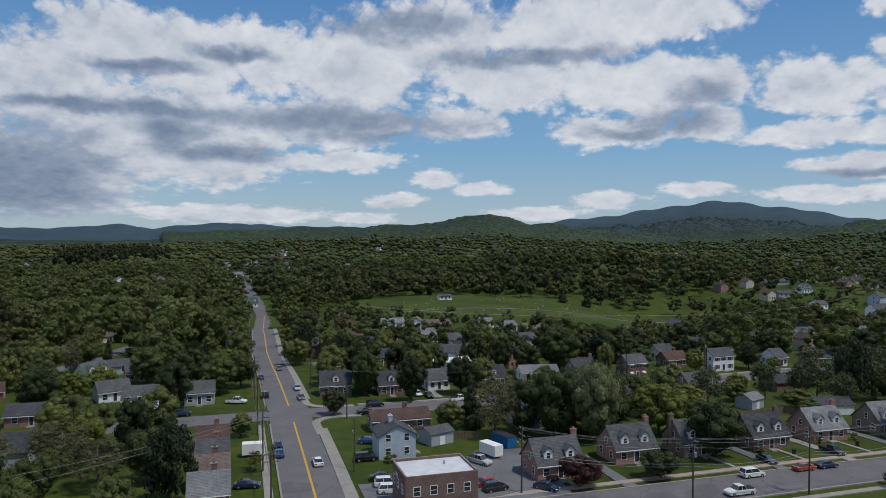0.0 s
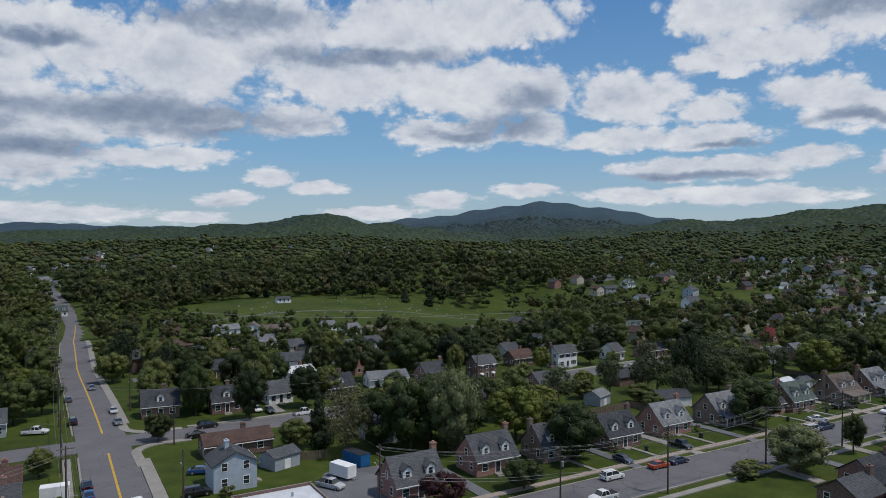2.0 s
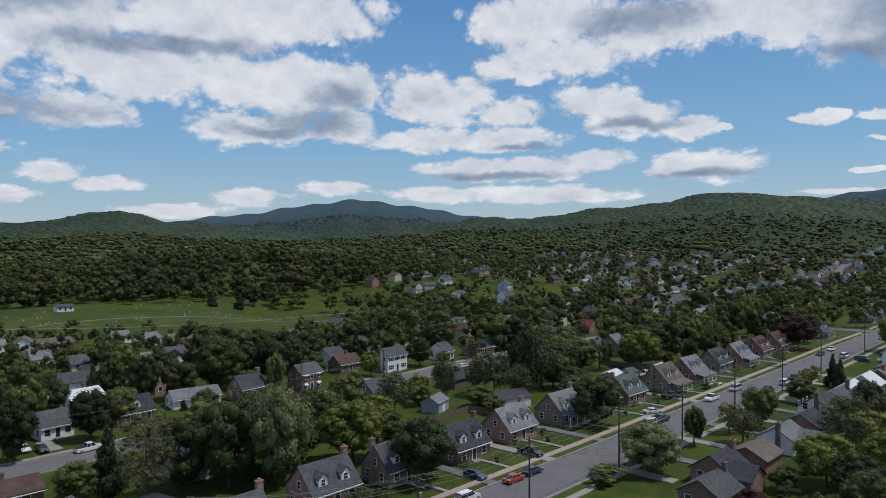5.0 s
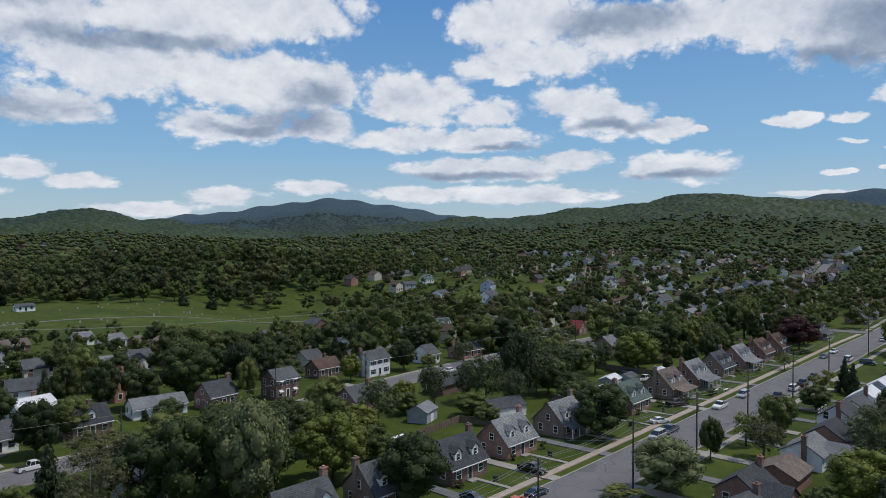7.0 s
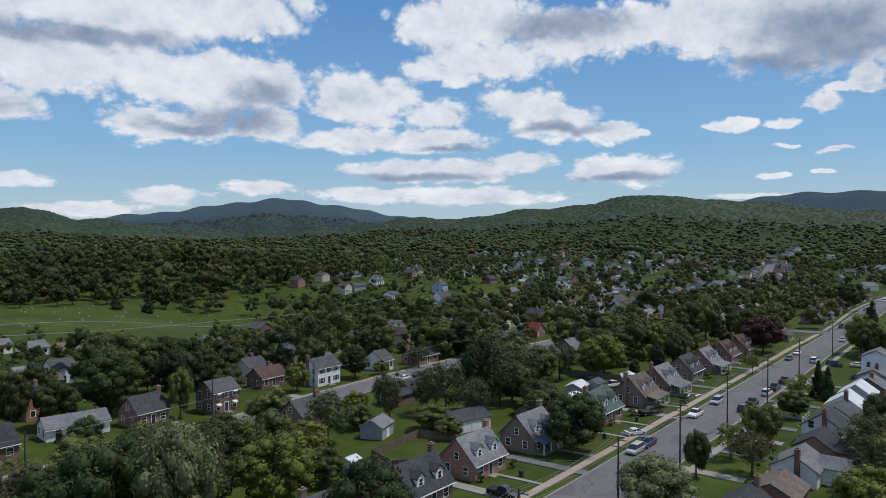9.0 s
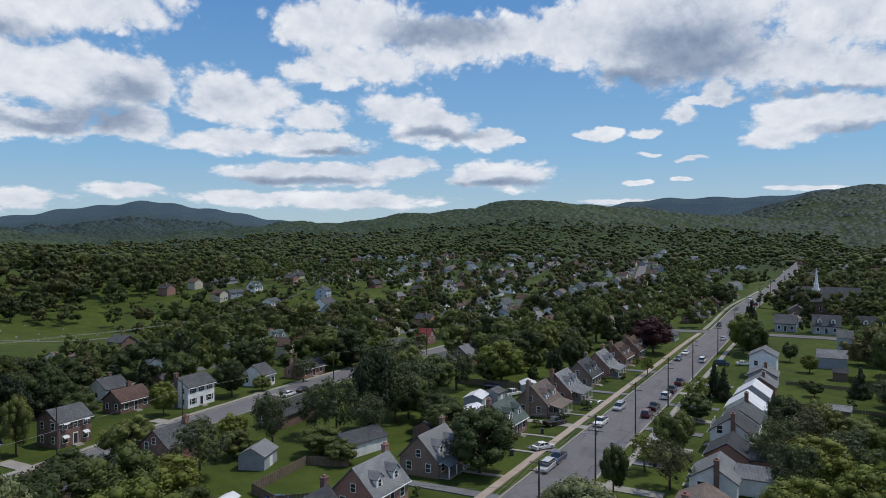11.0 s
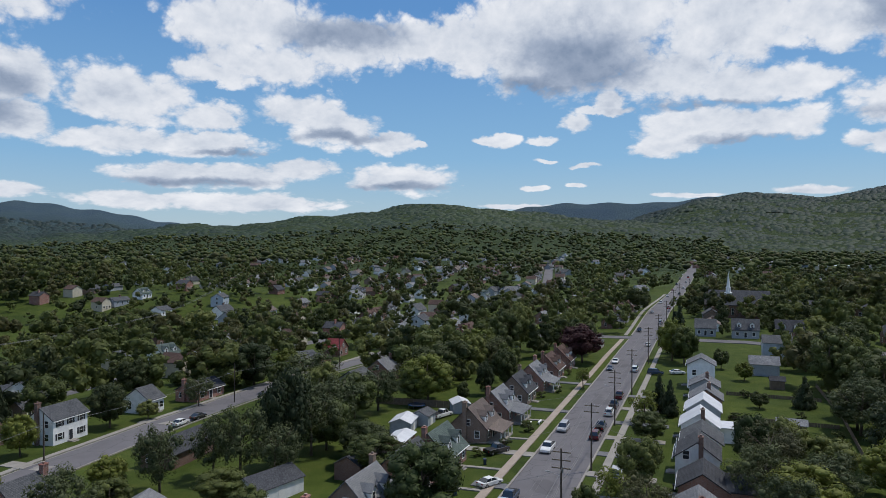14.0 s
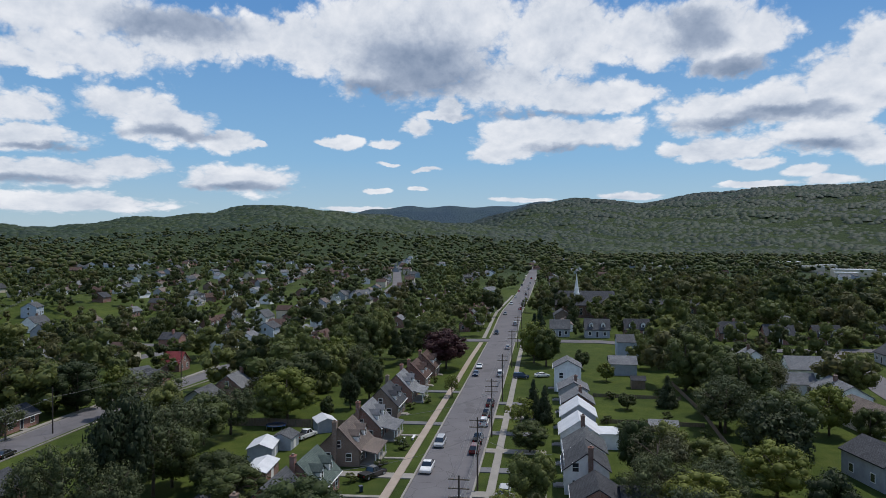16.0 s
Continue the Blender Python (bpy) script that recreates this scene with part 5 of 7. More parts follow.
grocery()
lot = Geo().poly([(22.5, 107.4, hz(23, 108) + 0.14), (58, 112.4, hz(58, 113) + 0.14), (62, 140, hz(62, 140) + 0.14), (50, 141, hz(50, 140) + 0.14), (40, 126, hz(40, 126) + 0.14), (22.5, 127, hz(22, 127) + 0.14)], [(0, 1, 2, 3, 4, 5)])
tagged(new("parking_lot", lot.mesh("parking_lot", M_lot)), "pale worn asphalt parking lot beside the store", "parking lot", kind="structure")


def container(x, y, turn):
    o = thing("shipping_container", "bright blue steel skip container on the lot", "container", at(x, y, turn))
    blue = shared("skip", lambda: blotchy("blue_steel", (0.010, 0.085, 0.22), (0.02, 0.13, 0.32), 1.0, 6.0, 0.5))
    g = Geo().box(-1.2, 1.2, -2.9, 2.9, 0.15, 2.5)
    part("shell", g.mesh("shell", blue), o)
    rib = shared("rib", lambda: Geo().box(-1.27, 1.27, -0.06, 0.06, 0.15, 2.5).mesh("rib", blue))
    for k in range(9):
        part("rib", rib, o, "", pose(0, -2.6 + 0.65 * k, 0))
    part("lid", Geo().box(-1.22, 1.22, -2.92, 2.92, 2.5, 2.56).mesh("lid", M_dark), o)


container(57.5, 143.5, 15)


def trailer(x, y, turn, L=5.0):
    o = thing("box_trailer", "white box trailer with corrugated sides", "trailer", at(x, y, turn))
    part("box", Geo().box(-1.1, 1.1, -L / 2, L / 2, 0.6, 2.8).mesh("box", M_white_paint), o)
    part("tow_bar", Geo().box(-0.08, 0.08, -L / 2 - 1.2, -L / 2, 0.5, 0.62).mesh("tow_bar", M_metal), o)
    for s in (-1, 1):
        part("wheel", TYRE, o, "", pose(s * 1.05, 0.4, 0.33))


trailer(52, 137, 20), trailer(5.2, 150, 85, 4.5)

# ---- sheds ----
shed("white garden shed with dark roof", 151.5, 148.5, 9.5, 6.5, 2.6, -14, M_siding_white, M_roof_dark, 1.6)
shed("grey shed with white metal roof", 193, 143, 6.5, 4.5, 2.3, 10, M_siding_grey, M_roof_white, 0.9)
shed("brown open-fronted shed with white roof", 181, 138.5, 7.5, 4.0, 2.2, 5, M_brick_red, M_roof_white, 0.6)
shed("green garden shed beside a lawn", 199, 141, 4.5, 4.0, 2.3, 0, M_siding_grey, M_roof_grey, 0.9)
shed("white shed roof among gardens", 212, 137, 5.0, 4.0, 2.2, 30, M_siding_grey, M_roof_white, 0.8)
shed("dark long shed behind the cottages", 166, 139.5, 9, 5, 2.6, 0, M_brick_brown, M_roof_dark, 1.4)
shed("wooden garden shed on the lawn", 217, 66, 5.5, 4.0, 2.4, 85, M_wood, M_roof_light, 0.8)
shed("small dark garden shed with white door", 265, 65, 3.6, 3.2, 2.4, 90, M_wood, M_roof_dark, 0.9)
shed("grey barn with gabled roof", 286, 67, 8, 7, 3.4, 90, M_siding_grey, M_roof_light, 2.0)
shed("pale blue two-storey outbuilding on the lawn", 319, 61, 9, 8, 5.4, 90, M_siding_blue, M_roof_grey, 2.2)
shed("low grey shed near the store", 44, 150, 6, 5, 2.6, 20, M_siding_grey, M_roof_grey, 1.0)
shed("small white shed in a garden", 116.3, 147.6, 2.6, 2.4, 2.2, 10, M_siding_white, M_roof_white, 0.5)
shed("pale shed beneath trees", 136, 160, 6, 5, 2.6, 20, M_siding_grey, M_roof_light, 1.4)


# ---- fences ----
def fence(x0, y0, x1, y1, h=1.7, mat=None, label="weathered wooden board fence round a garden"):
    L = math.hypot(x1 - x0, y1 - y0)
    n = max(2, int(L / 0.6))
    o = thing("garden_fence", label, "fence", Matrix.Translation((x0, y0, 0)))
    board = shared(("board", h), lambda: Geo().box(-0.27, 0.27, -0.03, 0.03, -0.2, h).mesh("board", mat or M_wood))
    a = math.degrees(math.atan2(y1 - y0, x1 - x0))
    for k in range(n):
        t = (k + 0.5) / n
        dx, dy = (x1 - x0) * t, (y1 - y0) * t
        part("board", board, o, "", pose(dx, dy, hz(x0 + dx, y0 + dy), 0, 0, a))


fence(121.5, 142.5, 124.5, 150.5), fence(124.5, 150.5, 140, 152), fence(117, 143.5, 121.5, 142.5), fence(140, 152, 142.2, 143.8), fence(121.5, 142.5, 130, 132)
fence(46, 152, 54, 150), fence(214, 131, 214, 160), fence(226, 152, 250, 152)

for x in (225, 251.5):
    fence(x, 56, x + 0.6, 78, 0.9, label="low weathered wooden fence between back gardens")
fence(201, 55.5, 235, 54, 1.2), fence(235, 54, 271, 55, 1.1)

# ---- driveways, walks ----
k = 0
for x, wd, y1 in ((70, 2.6, 132), (103.5, 2.4, 131), (121, 2.4, 131), (139, 2.4, 133), (166.2, 2.4, 118.5), (184.5, 2.6, 132), (219.5, 2.4, 134), (252.5, 2.4, 132)):
    k += 1
    band("driveway_%d" % k, [(x, 112.5), (x, y1)], wd, 0.17, M_lot if k % 3 else M_concrete, "concrete driveway beside a cottage", "driveway")
for x, y, *rest in ROW_N[:10]:
    k += 1
    band("path_%d" % k, [(x + 0.3, 114.8), (x, y - 4.2 - rest[3])], 0.9, 0.18, M_concrete, "narrow concrete front path across a lawn", "path")
for x in (123, 135, 148.5, 163, 174.3, 186.5, 198, 210.5, 224, 238):
    k += 1
    band("driveway_%d" % k, [(x + 3, 101.7), (x + 3, 90)], 2.6, 0.17, M_concrete if k % 2 else M_lot, "concrete driveway beside a house", "driveway")
for x, y0, y1, nm in ((115, 195, 205, ""), (150, 195, 206, ""), (184, 194, 206, ""), (58, 195, 204, ""), (97, 195, 206, "")):
    k += 1
    band("driveway_%d" % k, [(x, y0), (x, y1)], 3.0, 0.17, M_concrete, "pale concrete driveway beside a house", "driveway")

# ---- cars ----
CARS_A = [
    (94.5, 110.7, 90, "suv", "white", "white off-road car parked at the kerb"),
    (106.7, 110.8, 90, "sedan", "orange", "orange hatchback parked at the kerb"),
    (112.1, 110.8, 90, "sedan", "navy", "dark blue sedan parked at the kerb"),
    (85.9, 103.8, -90, "pickup", "white", "white pickup driving along the street"),
    (103.5, 117, 0, "sedan", "navy", "dark blue car on a driveway"),
    (121, 118, 0, "pickup", "black", "black pickup on a driveway"),
    (57.0, 121.0, 30, "sedan", "black", "black car beside a cottage"),
    (54.5, 115.8, 40, "sedan", "navy", "dark blue car at the lot's edge"),
    (10.2, 148.3, 180, "sedan", "blue", "bright blue car parked at the kerb"),
    (10.3, 154.2, 180, "sedan", "black", "black car parked at the kerb"),
    (17.0, 140.5, 180, "sedan", "white", "white sedan on the road"),
    (19.8, 200.5, 0, "sedan", "grey", "dark grey sedan on the road"),
    (20.0, 213.7, 0, "sedan", "silver", "silver sedan parked at the kerb"),
    (10.4, 206, 180, "suv", "black", "black car parked at the kerb"),
    (10.6, 235, 180, "sedan", "grey", "dark car parked at the kerb"),
    (17.5, 252, 0, "sedan", "grey", "dark grey car on the road"),
]
CARS_B = [
    (154.9, 110.7, -90, "van", "silver", "silver minivan parked at the kerb"),
    (160.4, 110.6, -90, "pickup", "navy", "dark blue pickup parked at the kerb"),
    (188.1, 110.7, -90, "pickup", "white", "white pickup parked at the kerb"),
    (203.3, 110.7, -90, "van", "silver", "silver van parked at the kerb"),
    (199.7, 103.5, 90, "suv", "maroon", "dark red car parked at the kerb"),
    (206.8, 103.5, 90, "pickup", "black", "black pickup parked at the kerb"),
    (219.8, 103.4, 90, "suv", "white", "white car parked at the kerb"),
    (227.3, 103.4, 90, "pickup", "black", "black pickup parked at the kerb"),
    (238, 103.4, 90, "pickup", "maroon", "dark red pickup parked at the kerb"),
    (276.6, 103.4, 90, "van", "white", "white delivery van at the kerb"),
    (276.3, 110.7, -90, "sedan", "navy", "dark blue car parked at the kerb"),
    (288.5, 110.7, -90, "sedan", "white", "white car parked at the kerb"),
    (166.0, 115.5, 60, "sedan", "white", "white car on a driveway"),
    (183.5, 119.5, 60, "pickup", "black", "black pickup on a driveway"),
    (205.5, 139.0, 70, "pickup", "white", "white pickup on a back lawn"),
    (273.5, 97.1, 0, "suv", "navy", "dark blue car on a front drive"),
]
CARS_C = [
    (276.5, 91.1, 20, "sedan", "white", "white sedan on a front drive"),
    (177.6, 96.6, 90, "suv", "silver", "silver car on a short driveway"),
    (62.5, 189.2, 95, "pickup", "white", "white pickup parked at the kerb"),
    (34.0, 179.8, 95, "sedan", "black", "black car parked at the kerb"),
    (45, 172, 95, "sedan", "red", "red car parked by a house"),
    (38.0, 187.2, 95, "suv", "black", "black car parked at the kerb"),
    (53, 199, 0, "sedan", "white", "white car on a driveway"),
    (55.6, 196, 0, "sedan", "black", "black car on a driveway"),
    (86.0, 191.2, 95, "sedan", "black", "black car parked at the kerb"),
    (118.5, 194.2, 95, "sedan", "black", "black car parked at the kerb"),
    (125.3, 188.1, 95, "sedan", "grey", "grey car parked at the kerb"),
    (183.5, 194.3, 95, "sedan", "white", "white sedan parked at the kerb"),
    (189.5, 194.3, 95, "sedan", "black", "black sedan parked at the kerb"),
    (2.5, 200.5, 70, "pickup", "white", "white pickup on a side street"),
    (-16, 184.0, 90, "sedan", "white", "white hatchback on a side street"),
    (-11, 190.5, 90, "suv", "navy", "dark car parked on a side street"),
]
CARS_D = [
    (3.4, 131, 80, "sedan", "navy", "dark blue car on a front drive"),
    (3.2, 117.5, 80, "sedan", "silver", "silver car on a front drive"),
    (23.4 + 4, 128.5, 80, "sedan", "black", "black car on the parking lot"),
    (27.5, 125, 80, "suv", "white", "white car on the parking lot"),
    (27.5, 121.5, 80, "suv", "white", "white car on the parking lot"),
    (26.5, 140.5, 90, "suv", "black", "black car on a driveway"),
    (29.5, 152.5, 70, "sedan", "blue", "blue car beside a house"),
    (45.5, 117.8, 100, "suv", "black", "black car on the parking lot"),
    (45.0, 120.8, 100, "sedan", "red", "red car on the parking lot"),
    (48, 133, 30, "pickup", "silver", "silver pickup on the parking lot"),
    (170, 268, 80, "suv", "silver", "silver car on a side street"),
    (182, 262, 80, "suv", "white", "white car on a side street"),
    (196, 258, 80, "sedan", "black", "black car on a side street"),
    (310, 193.6, 90, "sedan", "white", "white car parked at the kerb"),
    (316, 193.6, 90, "sedan", "black", "black car parked at the kerb"),
    (322, 200.5, 90, "sedan", "silver", "silver car parked at the kerb"),
]
for x, y, turn, kind, col, lab in CARS_A + CARS_B + CARS_C + CARS_D:
    car(x, y, turn, kind, col, lab)
for k in range(16):
    far = k % 2
    car(330 + 34 * k + 7 * far, 110.9 if far else 104.0, -90 if far else 90, ("sedan", "suv", "van")[k % 3], ("white", "black", "silver", "grey", "red")[k % 5], "car parked far along the street")

# ---- poles and cables ----
POLES_E = [(49.5, 115.4), (74, 100.8), (97.7, 100.4), (124.5, 100.3), (150.5, 100.6), (178.8, 101), (211, 101.1), (243, 100.8), (290.5, 100.6), (332.5, 100.3), (387.5, 100.6), (449.5, 100.8), (522.5, 100.8), (600, 97)]
for k, (x, y) in enumerate(POLES_E):
    utility_pole(x, y, 0, 2 if k % 2 else 3, k % 3 == 1, k % 2 == 0)
for (xa, ya), (xb, yb) in zip(POLES_E, POLES_E[1:]):
    za, zb = hz(xa, ya), hz(xb, yb)
    for s, z in ((-1.15, 11.6), (0.55, 11.6), (1.15, 11.6), (-0.55, 10.5), (0.1, 7.6), (0.1, 7.1)):
        cable((xa, ya + s, za + z), (xb, yb + s, zb + z), 0.9, 0.02 if z > 8 else 0.035)
POLES_N = [(6.4, 112), (6.5, 139), (6.7, 167), (7.4, 205), (7.6, 238), (7.8, 275), (9.0, 320), (11.5, 372), (15, 430)]
for k, (x, y) in enumerate(POLES_N):
    utility_pole(x, y, 90, 2, k % 3 == 1, False)
for (xa, ya), (xb, yb) in zip(POLES_N, POLES_N[1:]):
    za, zb = hz(xa, ya), hz(xb, yb)
    for s, z in ((-1.15, 11.6), (0.55, 11.6), (1.15, 11.6), (0.1, 7.6), (0.1, 7.1)):
        cable((xa + s, ya, za + z), (xb + s, yb, zb + z), 0.9, 0.02 if z > 8 else 0.035)
for x, y in ((23.2, 134.5), (28.6, 176), (24, 214), (76, 182.5), (150.5, 196.8), (121, 97.3 + 100), (206, 196.6), (260, 196)):
    utility_pole(x, y, 0, 0, False, True, 0.85)
for (a, b) in (((6.5, 139, 11), (-40, 118, 9)), ((6.5, 139, 10.5), (-45, 112, 8)), ((7.4, 205, 9), (76, 182.5, 9)), ((76, 182.5, 9), (150, 196.8, 8)), ((150, 196.8, 8), (206, 196.6, 8)), ((206, 196.6, 8), (260, 196, 8)),
               ((97.7, 100.4, 9), (112, 124, 4)), ((124.5, 100.3, 9), (129, 126, 4)), ((150.5, 100.6, 9), (148, 126, 4)), ((178.8, 101, 9), (174, 124, 4)), ((178.8, 101, 9), (184, 89, 5)), ((211, 101.1, 9), (209, 123, 4))):
    cable((a[0], a[1], hz(a[0], a[1]) + a[2]), (b[0], b[1], hz(b[0], b[1]) + b[2]), 1.0, 0.025)
for k in range(3):  # high line over the gardens to the field
    for (xa, ya), (xb, yb) in (((60, 330), (190, 300)), ((190, 300), (330, 330)), ((330, 330), (470, 390))):
        cable((xa, ya + k, hz(xa, ya) + 15), (xb, yb + k, hz(xb, yb) + 15), 2.0, 0.028)


# ---- church ----
def church():
    x, y = 439, 70
    z = hz(x, y)
    FOOT.extend([(440, 64, 14), (455, 38, 14), (460, 10, 14)])
    o = thing("church", "red brick church with a tall white steeple", "church", pose(x, y, z))
    part("wall", gable_walls(16, 30, 6.5, 6.5, "y").mesh("wall", M_brick_brown), o)
    part("roof", gable_roof(16, 30, 6.5, 6.5, "y", 0.5, 0.25).mesh("roof", M_roof_dark), o)
    part("transept_wall", gable_walls(18, 12, 6.0, 5.0, "x").mesh("wall", M_brick_brown), o, "", pose(-2, -12, 0))
    part("transept_roof", gable_roof(18, 12, 6.0, 5.0, "x", 0.5, 0.25).mesh("roof", M_roof_dark), o, "", pose(-2, -12, 0.02))
    g = Geo().box(-1.6, 1.6, -1.6, 1.6, 8, 12.0).box(-1.8, 1.8, -1.8, 1.8, 12.0, 12.3)
    s = part("steeple", g.mesh("steeple", M_white_paint), o, "white wooden steeple", pose(-3, 4, 0))
    part("belfry", Geo().tube((0, 0, 12.3), (0, 0, 14.7), 1.2, 1.1, 8).tube((0, 0, 14.7), (0, 0, 14.95), 1.35, 1.35, 8).mesh("belfry", M_white_paint), s)
    part("spire", Geo().tube((0, 0, 14.95), (0, 0, 22.8), 0.9, 0.03, 8).mesh("spire", M_white_paint), s)
    for k in range(5):
        window(o, -8, -8 + 5 * k, 1.6, -90, 1.0, 3.2)
    OPEN.extend([(440, 64, 14), (460, 24, 23)])
    hall = thing("church_hall", "long brick hall with dark slate roof", "building", pose(463, 27, hz(463, 27)))
    part("wall", gable_walls(13, 46, 4.5, 2.8, "y").mesh("wall", M_brick_brown), hall)
    part("roof", gable_roof(13, 46, 4.5, 2.8, "y", 0.5, 0.25).mesh("roof", M_roof_dark), hall)
    for k in range(9):
        window(hall, -6.5, -19 + 4.7 * k, 1.2, -90, 1.2, 1.5)


church()

# ---- houses further off: a dozen models, repeated ----
MODELS = []
_walls = [M_brick_red, M_siding_white, M_brick_rose, M_siding_grey, M_siding_cream, M_brick_tan, M_siding_white, M_brick_brown]
for k in range(14):
    wall, roof = _walls[k % 8], [M_roof_grey, M_roof_dark, M_roof_light, M_roof_brown, M_roof_tan, M_roof_grey][(k * 3 + 1 + k // 6) % 6] if k != 9 else M_roof_green
    dims = [(9, 7.5, 3.0, 2.8, "x"), (12, 7.5, 2.8, 1.8, "x"), (7.5, 8.5, 4.9, 2.3, "y"), (10, 7.5, 3.0, 2.4, "x"), (8.5, 8, 3.2, 3.2, "x")][k % 5]
    hue = wall.name.replace("_", " ")
    MODELS.append((dims, wall, roof, "%s house with %s among gardens" % (hue.split(" ")[0] + (" brick" if "brick" in hue else ""), roof.name.replace("_", " "))))
BUILT = {}


def far_house(k, x, y, turn):
    (w, d, h, rise, axis), wall, roof, lab = MODELS[k]
    FOOT.append((x, y, max(w, d) / 2))
    if k not in BUILT:
        BUILT[k] = house(lab, at(x, y, turn), w=w, d=d, h=h, rise=rise, axis=axis, wall=wall, roof=roof, chimney="c" if k % 3 else "", detail=False, group="houses of the town", dormers=2 if (k % 5) == 4 else 0)
        o = BUILT[k]
        for s in (-1, 1):
            part("window", shared(("far_window",), lambda: Geo().box(-0.65, 0.65, -0.06, 0.01, -0.1, 1.5, 0).box(-0.5, 0.5, -0.08, -0.02, 0.05, 1.35, 1).mesh("window", M_white_paint, M_glass)), o, "", pose(s * w * 0.3, -d / 2, 1.0))
            if s < 0:
                part("window", SHARED[("far_window",)], o, "", pose(s * w / 2, 0, 1.0, 0, 0, 90 * s))
            if h > 5:
                part("window", SHARED[("far_window",)], o, "", pose(s * w * 0.3, -d / 2, 3.7))
        part("door", SHARED["door"], o, "", pose(0, -d / 2, 0.3))
        return o
    return copy_thing(BUILT[k], at(x, y, turn))


r_town = random.Random(11)
